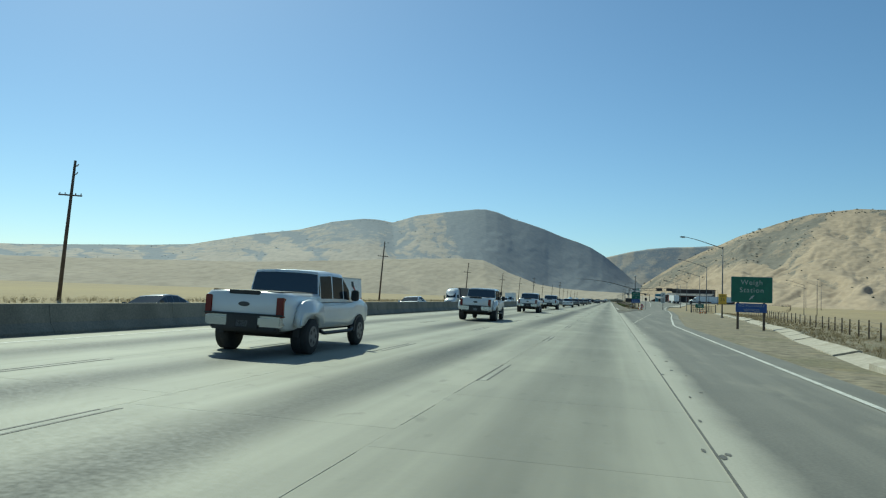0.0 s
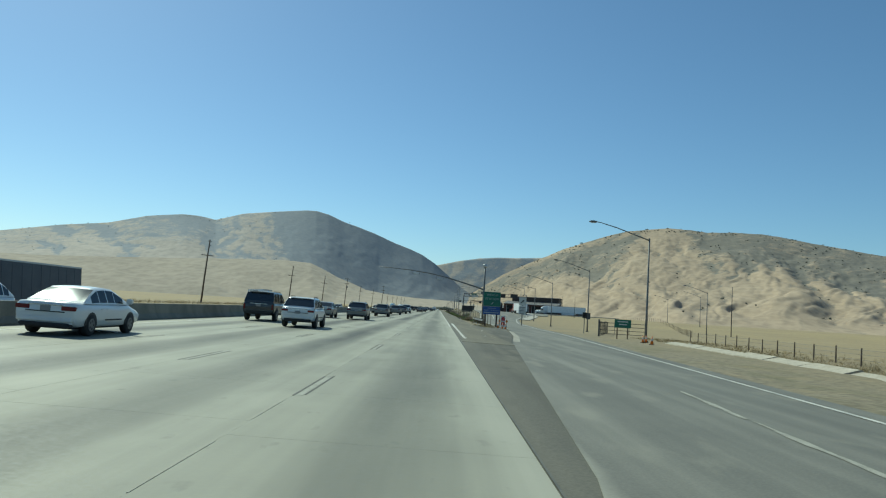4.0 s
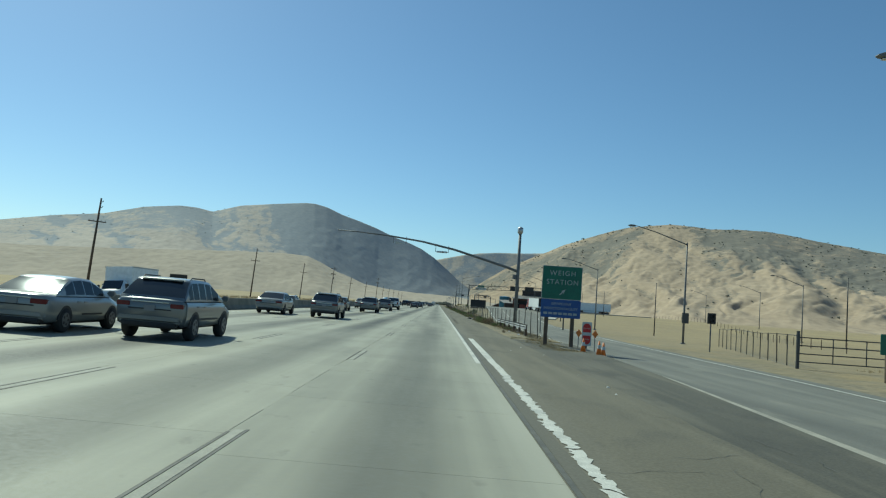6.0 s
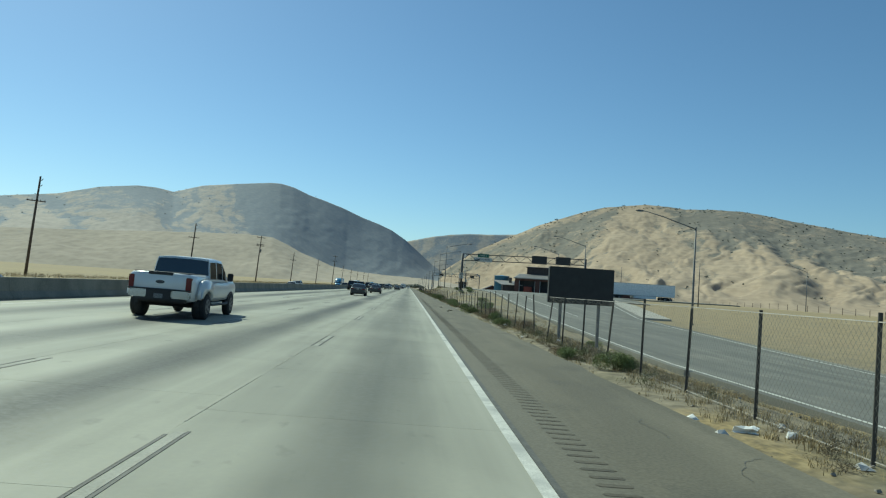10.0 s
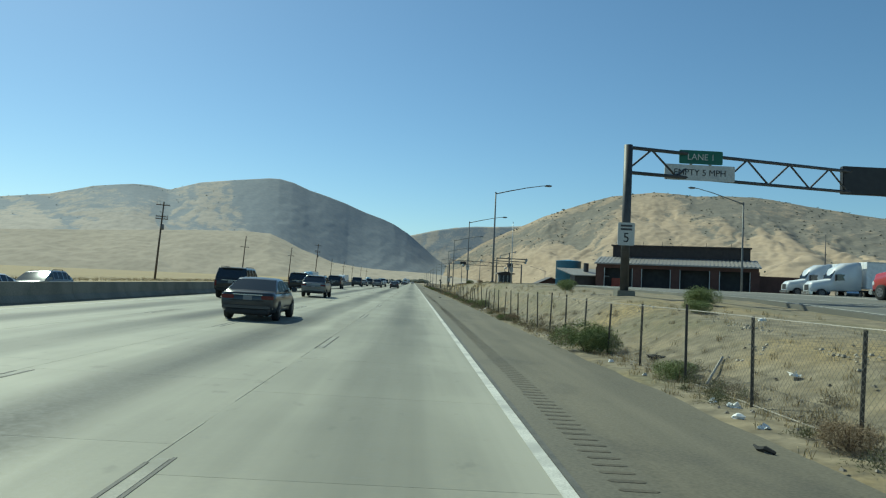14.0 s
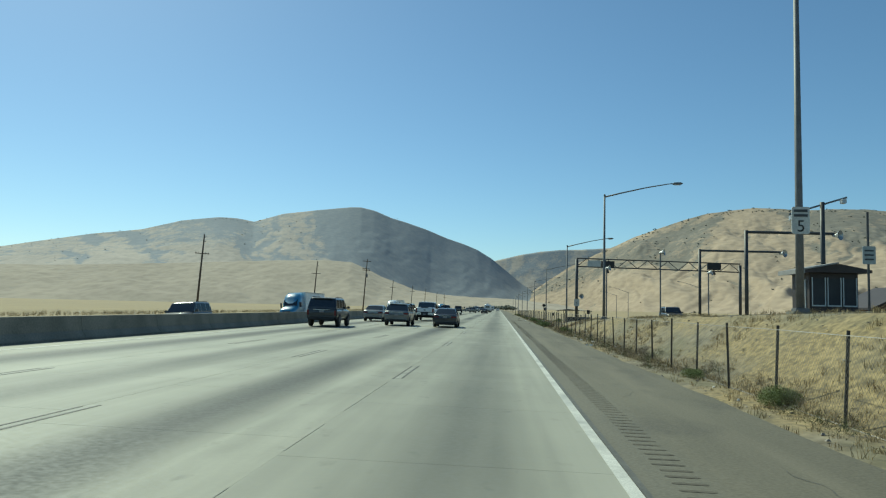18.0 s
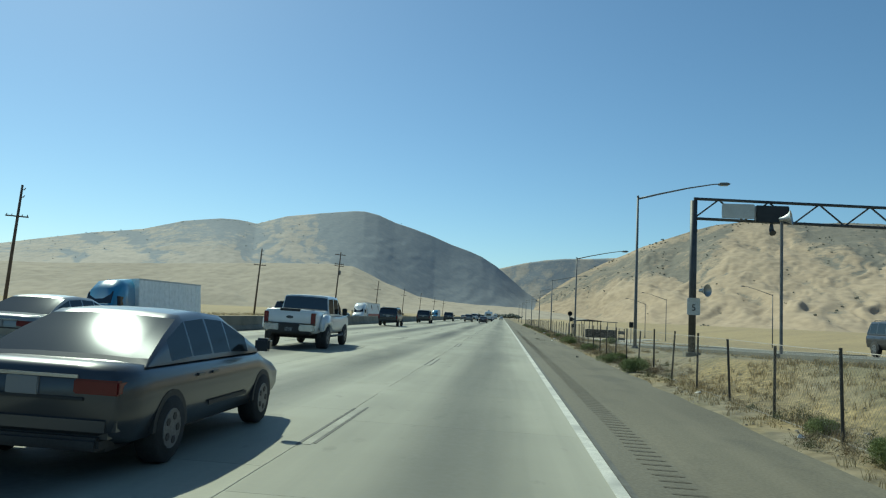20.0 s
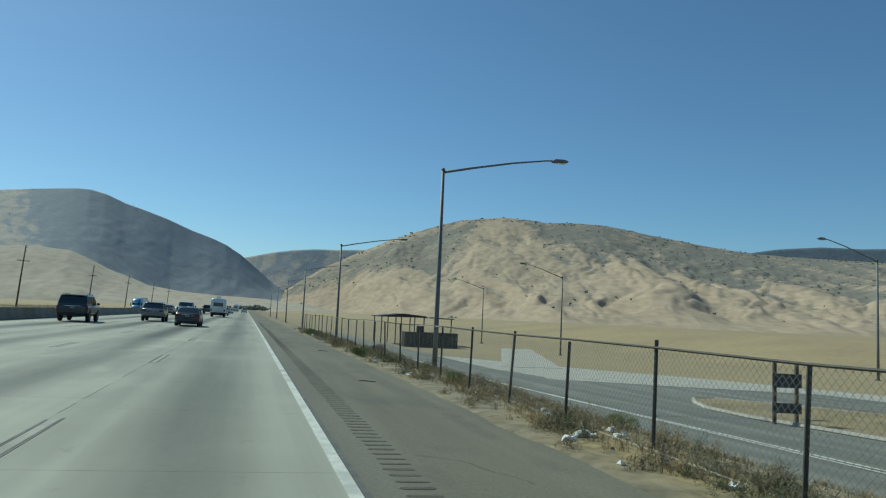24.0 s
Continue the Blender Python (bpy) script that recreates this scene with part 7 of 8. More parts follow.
# dark bitumen blots where the ramp meets the old slabs
rd = random.Random(93)
bv, bf = [], []
for q in range(90):
    y = rd.uniform(-30, 112)
    cx, hw, ln = EDGE + rd.gauss(0.12, 0.25), rd.uniform(0.02, 0.06), rd.uniform(0.04, 0.16)
    k = len(bv)
    for j in range(9):
        a = 2 * math.pi * j / 9
        px, py = cx + hw * math.cos(a) * rd.uniform(0.6, 1.2), y + ln * math.sin(a) * rd.uniform(0.7, 1.1)
        bv.append((px, py, (road_z(px) if px < EDGE else ramp_z(px, py)) + 0.006 + 0.0005 * (q % 7)))
    bf.append(tuple(range(k, k + 9)))
mesh_part("bitumen_blots", bv, bf, M_JOINT, marks)
ribbon("lane_line", [(interp(y, RAMP_L) + 4.4, y) for y in ys if y > 330], 0.13, M_PAINT, marks)
# thick white gore band, broken into flakes where the ramp leaves
rg = random.Random(77)
fv, ff = [], []
y = 150.0
while y < 181.0:
    wear = smooth_step(182, 170, y)
    ln = rg.uniform(0.15, 0.7)
    cx = EDGE + 0.43 + 0.06 * noise.noise((y * 0.5, 8, 3))
    hw = 0.13 * (1 - 0.35 * wear * abs(noise.noise((y * 0.9, 1, 6))) * 2)
    n = 11
    k = len(fv)
    for q in range(n):
        a = 2 * math.pi * q / n
        rr = 1 + 0.6 * wear * rg.uniform(-1, 0.5)
        px, py = cx + hw * rr * max(-0.9, min(0.9, 1.4 * math.cos(a))), y + 0.6 * ln * rr * math.sin(a)
        fv.append((px, py, shoulder_z(px, py) + 0.008 + 0.0004 * (len(ff) % 5)))
    ff.append(tuple(range(k, k + n)))
    y += ln * rg.uniform(0.25, 0.6 + 0.35 * wear)
strip("gore_line", EDGE + 0.3, EDGE + 0.56, 181, 195, M_PAINT, lines, -0.003)
mesh_part("gore_band", fv, ff, M_PAINT, lines)
ribbon("gore_edge", [(interp(y, RAMP_L) + 0.2, y) for y in range(152, 196, 2)], 0.65, M_DUST, marks, 0.016)
# pale concrete lane on the far side of the ramp
side_sheet("ramp_concrete", lambda y: interp(y, RAMP_R), lambda y: interp(y, RAMP_R) + 3.2, 340, 552, 4.0, lambda x, y: ramp_z(x, y) + 0.004, M_PALE, "pale concrete strip beside the ramp", "pavement")
side_sheet("ramp_margin", lambda y: interp(y, RAMP_R), lambda y: interp(y, RAMP_R) + 3.2, 552, 760, 4.0, lambda x, y: ramp_z(x, y) + 0.004, M_RAMP, "worn grey asphalt margin of the return ramp", "pavement")
side_sheet("yard", lambda y: interp(y, RAMP_R) + 3.2, lambda y: interp(y, [(385, 41.0), (422, 46.0), (436, 80.0), (512, 80.0)]), 385, 512, 4.0, lambda x, y: max(ramp_z(x, y), ground_z(x, y)) + 0.02, M_RAMP, "grey asphalt truck yard", "pavement")
def apron_z(x, y):
    r = interp(y, RAMP_R)
    w = smooth_step(r, r + 5.0, x)
    return ramp_z(x, y) * (1 - w) + (max(station_z(y), -2.6) - 0.06 if x < 50 else ground_z(x, y)) * w


# concrete apron and drive beside the return ramp, and the grass island in it
side_sheet("drive", lambda y: 21.4 + (y - 682) * 0.347, lambda y: 27.0 + (y - 682) * 0.34, 682, 738, 4.0, lambda x, y: 0.05 + apron_z(x, y) * smooth_step(702, 690, y) + (ground_z(x, y) + 0.06) * smooth_step(690, 702, y), M_PALE, "pale concrete drive running out to the field", "pavement")
side_sheet("apron", lambda y: interp(y, RAMP_R) - 0.3, lambda y: interp(y, [(610, 44.0), (660, 39.0), (672, 35.0), (685, 28.0), (712, 17.5)]), 612, 712, 2.0, lambda x, y: apron_z(x, y) + 0.012, M_RAMP, "worn asphalt apron beside the ramp", "pavement")
side_sheet("apron_concrete", lambda y: interp(y, [(610, 40.0), (660, 34.5), (664, 27.0), (668, 20.2), (712, 15.0)]), lambda y: interp(y, [(610, 44.0), (660, 39.0), (672, 35.0), (685, 28.0), (712, 17.5)]), 612, 712, 2.0, lambda x, y: apron_z(x, y) + 0.03, M_PALE, "pale concrete strip along the apron", "pavement")
isl = thing("grass_island", None, "island of dry grass with a pale kerb in the apron", "island", "", "structure")
ISL = [(20.6, 641.0), (19.9, 647.4), (20.3, 651.0), (21.3, 653.4), (22.4, 655.2), (23.7, 655.4), (25.6, 652.6), (27.5, 648.5), (29.5, 641.0), (31.0, 628.0), (28.0, 614.0), (22.0, 614.0), (20.8, 628.0)]
zi = ramp_z(22, 648) + 0.02
bm = bmesh.new()
vs = [bm.verts.new((x, y, apron_z(x, y) + 0.11)) for x, y in ISL]
bm.faces.new(vs)
part("turf", bm, M_GROUND, isl)
bm = bmesh.new()
for (xa, ya), (xb, yb) in zip(ISL, ISL[1:] + ISL[:1]):
    tube(bm, [(xa, ya, apron_z(xa, ya) + 0.06), (xb, yb, apron_z(xb, yb) + 0.06)], 0.11, 6)
part("kerb", bm, M_PALE, isl)
# rumble strip: flat dark patches stand in for the shade in milled grooves
M_GROOVE_SHADE = mottled("groove_shade_asphalt", (0.07, 0.062, 0.046), (0.12, 0.105, 0.075), 1.6, 0.9, 0, 22, 0.3)
rv, rf = [], []
rr = random.Random(61)
for i in range(1650):
    y = 225 + i * 0.305
    x = EDGE + 0.42 + 0.03 * math.sin(y * 0.05) + rr.uniform(-0.015, 0.015)
    wear = 0.5 + 0.9 * noise.noise((y * 0.07, 4, 9))
    k = len(rv)
    ln = 0.05 + 0.08 * max(0.0, min(1.0, wear)) + rr.uniform(-0.015, 0.015)
    for a, b in ((0.03, 0), (0.33, 0), (0.37, ln * 0.5), (0.33, ln), (0.03, ln), (0, ln * 0.5)):
        rv.append((x + a + rr.uniform(-0.01, 0.01), y + b, shoulder_z(x + a, y) + 0.004))
    rf.append(tuple(range(k, k + 6)))
tagged(mesh_part("rumble_strip", rv, rf, M_GROOVE_SHADE), "rumble strip along the shoulder, its groove shade as short flat dark patches", "rumble strip", "", "stuff")


# meandering sealed cracks in the gore and shoulder asphalt
rc = random.Random(55)
cv, cf = [], []
for q in range(150):
    gore_crack = q < 26
    x, y = (rc.uniform(2.2, 6.0), rc.uniform(150, 186)) if gore_crack else (rc.uniform(1.9, 4.2), rc.uniform(200, 690))
    if x > interp(y, RAMP_L) - 0.3:
        continue
    a = rc.uniform(-0.5, 0.5) + (math.pi / 2 if rc.random() < 0.6 else 0)
    for _s in range(rc.randrange(6, 18)):
        a += rc.gauss(0, 0.35)
        st = rc.uniform(0.08, 0.22)
        nx, ny = x + st * math.cos(a), y + st * math.sin(a)
        if not (EDGE + 0.8 < nx < 4.25 or gore_crack):
            break
        w = rc.uniform(0.002, 0.007)
        px, py = -math.sin(a) * w, math.cos(a) * w
        k = len(cv)
        cv += [(x - px, y - py, shoulder_z(x, y) + 0.004), (x + px, y + py, shoulder_z(x, y) + 0.004), (nx + px, ny + py, shoulder_z(nx, ny) + 0.004), (nx - px, ny - py, shoulder_z(nx, ny) + 0.004)]
        cf.append((k, k + 1, k + 2, k + 3))
        x, y = nx, ny
tagged(mesh_part("asphalt_cracks", cv, cf, M_JOINT), "thin dark cracks in the shoulder asphalt", "cracks", "", "stuff")

# ---- plants and litter ----
def leaf_material(name, a, b):
    m = principled(name, a, 0.8)
    nt = m.node_tree
    g = nt.nodes.new("ShaderNodeNewGeometry")
    base(m, ramp(m, g.outputs["Random Per Island"], [(0.0, a), (0.6, b), (1.0, tuple(v * 1.25 for v in b))]))
    return m


M_BUSH = leaf_material("grey_green_scrub", (0.105, 0.13, 0.042), (0.205, 0.24, 0.085))
M_DRYBUSH = leaf_material("dry_tumbleweed", (0.16, 0.115, 0.065), (0.28, 0.205, 0.12))
M_STRAW = leaf_material("dry_straw", (0.22, 0.17, 0.085), (0.4, 0.31, 0.16))
M_OAK = leaf_material("dark_oak_scrub", (0.075, 0.083, 0.062), (0.125, 0.134, 0.1))


def bush(seed, material, label, n=9000):
    r = random.Random(seed)
    b = thing("roadside_bush", None, label, "bush", "bushes along the fence")
    verts, faces = [], []
    lobes = [(r.uniform(-0.45, 0.45), r.uniform(-0.45, 0.45), r.uniform(0.25, 0.55), r.uniform(0.3, 0.5)) for _ in range(7)]
    for _ in range(n):
        lx, ly, lz, lr = r.choice(lobes)
        d = Vector((r.gauss(0, 1), r.gauss(0, 1), r.gauss(0.2, 0.9))).normalized() * lr * r.uniform(0.55, 1.05)
        p = Vector((lx, ly, lz)) + d
        if p.z < 0.02:
            p.z = 0.02 + 0.1 * r.random()
        a = Vector((r.gauss(0, 1), r.gauss(0, 1), r.gauss(0.5, 1))).normalized()
        w = a.cross(Vector((r.gauss(0, 1), r.gauss(0, 1), r.gauss(0, 1)))).normalized() * 0.0062
        ln = r.uniform(0.04, 0.12)
        k = len(verts)
        verts += [p - w, p + w, p + a * ln + w * 0.3, p + a * ln - w * 0.3]
        faces.append((k, k + 1, k + 2, k + 3))
    mesh_part("leaves", verts, faces, material, b)
    bm = bmesh.new()
    for _ in range(9):
        q = Vector((r.uniform(-0.6, 0.6), r.uniform(-0.6, 0.6), r.uniform(0.4, 0.8)))
        tube(bm, [(0.05 * q.x, 0.05 * q.y, -0.08), q * 0.55, q], [0.02, 0.012, 0.005], 4)
    part("woody_base", bm, M_POST, b)
    return b


bushes = [bush(1, M_BUSH, "low grey-green scrub bush"), bush(2, M_BUSH, "spreading grey-green scrub bush"), bush(3, M_DRYBUSH, "dry brown tumbleweed bush", 5000)]
spots = [(4.95, 318.5, 0.72, 0), (5.1, 384.5, 1.05, 1), (5.25, 344.5, 0.85, 0), (5.2, 577.0, 0.7, 0), (5.1, 574.5, 0.8, 1), (5.4, 421.5, 0.8, 0), (5.3, 432.0, 0.6, 1), (5.6, 330.0, 0.7, 1), (7.0, 322.0, 0.75, 2), (5.2, 342, 0.6, 0), (10.75, 390.5, 0.95, 1), (9.97, 358.5, 0.8, 0), (13.5, 428, 1.0, 1), (9.8, 410, 0.8, 0), (5.0, 240.5, 0.9, 1), (5.3, 236.0, 0.9, 2), (5.2, 402, 0.6, 2), (9.3, 345.3, 0.85, 0), (8.0, 338.3, 1.0, 1)]
for i in range(74):
    y = rnd.uniform(212, 690)
    if rnd.random() < 0.72:
        x = fence_x(y) + rnd.gauss(-0.35, 0.35)
    else:
        x = fence_x(y) + rnd.uniform(0.6, 3.6)
    spots.append((max(4.75, x), y, rnd.uniform(0.28, 0.7), rnd.choice((0, 0, 1, 1, 2))))
used = set()
for x, y, s, k in spots:
    m = pose(x, y, ground_z(x, y) - 0.03, 0, 0, rnd.uniform(0, 360))
    b = bushes[k]
    if k in used:
        nb = copy_thing(b, m)
    else:
        used.add(k)
        nb = b
        b.matrix_world = m
    nb.scale = (s * rnd.uniform(0.9, 1.3), s * rnd.uniform(0.9, 1.3), s * rnd.uniform(0.75, 1.0))


def straw(name, n, place, label, hmin, hmax, seed):
    r = random.Random(seed)
    verts, faces = [], []
    for _ in range(n):
        x, y = place(r)
        z = ground_z(x, y)
        h = r.uniform(hmin, hmax)
        for _b in range(13):
            bx, by = x + r.gauss(0, 0.06), y + r.gauss(0, 0.06)
            hh = h * r.uniform(0.5, 1.1)
            dx, dy = r.gauss(0, 0.6) * hh, r.gauss(0, 0.6) * hh
            a = r.uniform(0, 6.3)
            wx, wy = 0.005 * math.cos(a), 0.005 * math.sin(a)
            k = len(verts)
            mx, my, mz = bx + dx * 0.35, by + dy * 0.35, z + hh * 0.62
            verts += [(bx - wx, by - wy, z - 0.03), (bx + wx, by + wy, z - 0.03), (mx + wx * 0.7, my + wy * 0.7, mz), (mx - wx * 0.7, my - wy * 0.7, mz), (bx + dx, by + dy, z + hh)]
            faces += [(k, k + 1, k + 2, k + 3), (k + 3, k + 2, k + 4)]
    tagged(mesh_part(name, verts, faces, M_STRAW), label, "grass", "", "stuff")


def near_fence(r):
    y = r.uniform(200, 695)
    clump = noise.noise((y * 0.12, 1, 4))
    return max(4.6, fence_x(y) + r.gauss(0.1 + 0.5 * clump, 0.5)), y


def bank(r):
    while True:
        y = r.uniform(200, 690)
        x = fence_x(y) + abs(r.gauss(0, 3.2))
        if 345 < y < 445 and r.random() < 0.85:
            continue
        if x < interp(y, RAMP_L) - 0.3 and noise.noise((x * 0.3, y * 0.12, 9)) > 0.02:
            return x, y


def ramp_side(r):
    y = r.uniform(0, 200)
    return float(np.interp(y, [q[1] for q in DP], [q[0] for q in DP])) + 0.9 + abs(r.gauss(0, 5.0)), y


def gore_side(r):
    y = r.gauss(194, 5)
    return 6.3 + r.gauss(0, 0.8), min(203, y)


straw("dry_grass_fence", 9000, near_fence, "dry yellow grass tufts along the fence foot", 0.05, 0.2, 21)
straw("dry_grass_bank", 9000, bank, "sparse dry grass on the bank", 0.06, 0.22, 22)
straw("dry_grass_ramp", 5000, ramp_side, "dry grass beside the exit ramp", 0.1, 0.35, 23)
def left_verge(r):
    return -46.5 - abs(r.gauss(0, 3.5)), r.uniform(0, 900)


straw("dry_weeds_verge", 7000, left_verge, "tall dry weeds along the far verge", 0.25, 0.7, 25)


def island_spot(r):
    return r.uniform(20.6, 28.5), r.uniform(616, 652)


straw("dry_grass_island", 1500, island_spot, "dry golden grass on the island", 0.2, 0.4, 26)
straw("dry_grass_gore", 1800, gore_side, "straw clumps in the gore", 0.03, 0.11, 24)

# low olive weeds and dead brush that crowd the fence foot
def weeds(name, spots, material, label, seed):
    r = random.Random(seed)
    verts, faces = [], []
    for x, y, sz in spots:
        z = ground_z(x, y)
        for _ in range(int(170 + 260 * sz)):
            a, q = r.uniform(0, 6.283), abs(r.gauss(0, 0.4)) * sz
            px, py = x + q * math.cos(a), y + 1.3 * q * math.sin(a)
            h = sz * r.uniform(0.15, 0.75) * max(0.25, 1.0 - q / sz)
            c = Vector((px, py, z + h * r.uniform(0.1, 1.0)))
            d = Vector((r.gauss(0, 0.7), r.gauss(0, 0.7), abs(r.gauss(0.5, 0.5)))).normalized() * r.uniform(0.03, 0.1) * (0.5 + sz)
            w = d.cross(Vector((r.gauss(0, 1), r.gauss(0, 1), r.gauss(0, 1)))).normalized() * 0.0042
            k = len(verts)
            verts += [c - w, c + w, c + d + w * 0.3, c + d - w * 0.3]
            faces.append((k, k + 1, k + 2, k + 3))
    tagged(mesh_part(name, verts, faces, material), label, "weeds", "", "stuff")


def weed_spots(n, seed, lo, hi, spread):
    r = random.Random(seed)
    out = []
    while len(out) < n:
        y = r.uniform(lo, hi)
        if noise.noise((y * 0.09, seed, 2)) + r.uniform(-0.25, 0.35) > 0.0:
            x = fence_x(y) + r.gauss(-0.15, spread)
            if x > 4.7 and x < interp(y, RAMP_L) - 0.2:
                out.append((x, y, r.uniform(0.2, 0.62)))
    return out


M_WEED = leaf_material("olive_weeds", (0.075, 0.082, 0.036), (0.155, 0.155, 0.07))
M_DEADWEED = leaf_material("dead_grey_brush", (0.13, 0.105, 0.065), (0.25, 0.2, 0.12))
weeds("green_weeds", weed_spots(420, 71, 212, 700, 0.45), M_WEED, "low olive weeds along the fence foot", 72)
weeds("dead_weeds", weed_spots(520, 73, 206, 700, 0.8), M_DEADWEED, "dead brown brush along the fence and bank", 74)
weeds("verge_weeds", [q for q in weed_spots(420, 75, 560, 690, 2.2)], M_STRAW, "tall dry golden grass beside the return ramp", 76)

# litter and stones at the shoulder's edge
M_LITTER = leaf_material("pale_litter", (0.5, 0.48, 0.44), (0.75, 0.74, 0.7))
M_STONE = leaf_material("grey_stones", (0.16, 0.14, 0.11), (0.33, 0.29, 0.24))


def scraps(name, n, material, size, spread, label, category, seed, shift=-0.3):
    r = random.Random(seed)
    bm = bmesh.new()
    verts, faces = [], []
    for _ in range(n):
        y = r.uniform(150, 690)
        x = (4.6 if y < 204 else fence_x(y)) + r.gauss(shift, spread)
        x = max(EDGE + 1.6, x)
        z = (shoulder_z(x, y) if x < 4.4 else ground_z(x, y) + 0.02)
        s = r.uniform(*size) * (0.5 if y < 204 or x < 4.4 else 1.0)
        k = len(verts)
        for dx, dy, dz in ((-1, -1, 0), (1, -1, 0), (1, 1, 0), (-1, 1, 0), (-0.6, -0.5, 1), (0.5, -0.6, 1), (0.6, 0.6, 1), (-0.5, 0.5, 1)):
            verts.append((x + dx * s * r.uniform(0.5, 1.2), y + dy * s * r.uniform(0.5, 1.2), z - 0.01 + dz * s * r.uniform(0.3, 1.0)))
        faces += [tuple(k + j for j in f) for f in ((0, 1, 5, 4), (1, 2, 6, 5), (2, 3, 7, 6), (3, 0, 4, 7), (4, 5, 6, 7))]
    bm.free()
    tagged(mesh_part(name, verts, faces, material), label, category, "", "stuff")


scraps("litter", 150, M_LITTER, (0.03, 0.12), 0.5, "scattered pale litter along the fence", "litter", 31)
scraps("clods", 1500, leaf_material("earth_clods", (0.13, 0.112, 0.085), (0.24, 0.21, 0.16)), (0.012, 0.05), 1.3, "clods and stones on the bank behind the fence", "stones", 33, 1.9)
scraps("stones", 1300, M_STONE, (0.01, 0.04), 0.7, "loose stones at the shoulder edge", "stones", 32)
r2 = random.Random(66)
uv, uf = [], []
for _ in range(34):
    cy = r2.uniform(372, 470)
    cx = fence_x(cy) + r2.uniform(0.8, 3.4)
    for _k in range(r2.randrange(8, 30)):
        x, y = cx + r2.gauss(0, 0.22), cy + r2.gauss(0, 0.5)
        z, sz, k = ground_z(x, y), r2.uniform(0.015, 0.052), len(uv)
        for dx, dy, dz in ((-1, -1, 0), (1, -1, 0), (1, 1, 0), (-1, 1, 0), (-0.5, -0.6, 1), (0.6, -0.4, 1), (0.5, 0.6, 1), (-0.6, 0.4, 1)):
            uv.append((x + dx * sz * r2.uniform(0.5, 1.2), y + dy * sz * r2.uniform(0.5, 1.2), z - 0.01 + dz * sz * r2.uniform(0.4, 1.0)))
        uf += [tuple(k + j for j in f) for f in ((0, 1, 5, 4), (1, 2, 6, 5), (2, 3, 7, 6), (3, 0, 4, 7), (4, 5, 6, 7))]
tagged(mesh_part("rubble", uv, uf, leaf_material("pale_rubble", (0.24, 0.21, 0.16), (0.42, 0.37, 0.29))), "pale rubble heaps scattered over the bank", "rubble", "", "stuff")
# crumpled bags, cartons and sticks lying along the fence
def crumpled(name, x, y, z, size, material, label, category, seed):
    r = random.Random(seed)
    ob = thing(name, pose(x, y, z, 0, 0, r.uniform(0, 360)), label, category, "rubbish along the fence")
    bm = bmesh.new()
    bmesh.ops.create_icosphere(bm, subdivisions=2, radius=1.0)
    for v in bm.verts:
        k = 0.6 + 0.9 * noise.noise(v.co * 2.9 + Vector((seed * 3.1, 0, 0)))
        v.co = Vector((v.co.x * size * k, v.co.y * size * 0.6 * k, max(-0.15, v.co.z) * size * (0.55 * k + 0.2 * noise.noise(v.co * 5)) + 0.06 * size))
    part("film", bm, material, ob)


for k, (x, y, s) in enumerate(((4.8, 586.4, 0.2), (4.9, 582.6, 0.11), (5.1, 582.2, 0.12), (5.1, 375.2, 0.16), (5.25, 374.7, 0.17), (4.85, 373.6, 0.14), (4.85, 372.8, 0.15), (10.0, 383.8, 0.2), (7.0, 376.1, 0.2), (5.1, 632.0, 0.2), (5.6, 632.4, 0.2), (6.2, 632.4, 0.22), (5.7, 628.8, 0.16), (5.4, 651.6, 0.15), (5.1, 643.7, 0.2), (5.6, 638.6, 0.14), (5.3, 462.0, 0.16))):
    crumpled("litter_bag", x, y, ground_z(x, y), s, M_LITTER, "crumpled white plastic bag beside the fence", "litter", 200 + k)
crumpled("carton", 4.1, 578.9, shoulder_z(4.1, 579), 0.12, M_LITTER, "flattened pale drink carton on the shoulder", "litter", 230)
for k, (x, y, sz) in enumerate(((4.5, 258.2, 0.42), (4.35, 261.4, 0.3))):
    crumpled("torn_tyre", x, y, shoulder_z(x, y), sz, M_TYRE, "heap of black torn tyre rubber at the shoulder edge", "debris", 240 + k)
for k, (x, y, sz) in enumerate(((4.75, 257.9, 0.22), (4.98, 269.8, 0.25), (5.1, 608.4, 0.42), (5.35, 607.6, 0.2))):
    crumpled("litter_bag", x, y, ground_z(x, y), sz, M_LITTER, "crumpled white plastic bag beside the fence", "litter", 250 + k)
crumpled("dark_bag", 6.2, 381.5, ground_z(6.2, 381.5), 0.3, M_TYRE, "crumpled black sack below the bank", "litter", 231)
for x0, y0, x1, y1 in ((2.85, 581.8, 3.3, 581.5), (2.8, 577.7, 3.5, 577.6), (3.1, 640.5, 3.5, 640.2), (3.4, 655.0, 3.8, 654.6)):
    st = thing("tread_strip", pose(x0, y0, shoulder_z(x0, y0)), "thin black strip of rubber on the shoulder", "debris", "rubbish along the fence")
    bm = bmesh.new()
    tube(bm, [(0, 0, 0.012), ((x1 - x0) * 0.4, (y1 - y0) * 0.4 + 0.03, 0.016), (x1 - x0, y1 - y0, 0.012)], [0.008, 0.014, 0.008], 5)
    part("rubber", bm, M_TYRE, st)
wb = thing("weathered_board", pose(5.8, 377.2, ground_z(5.8, 377.2) + 0.05), "weathered grey board lying on the bank", "board", "rubbish along the fence")
bm = bmesh.new()
tube(bm, [(0, 0, 0), (1.1, 1.9, ground_z(6.9, 379.1) - ground_z(5.8, 377.2))], 0.03, 4)
part("plank", bm, M_PALE, wb)

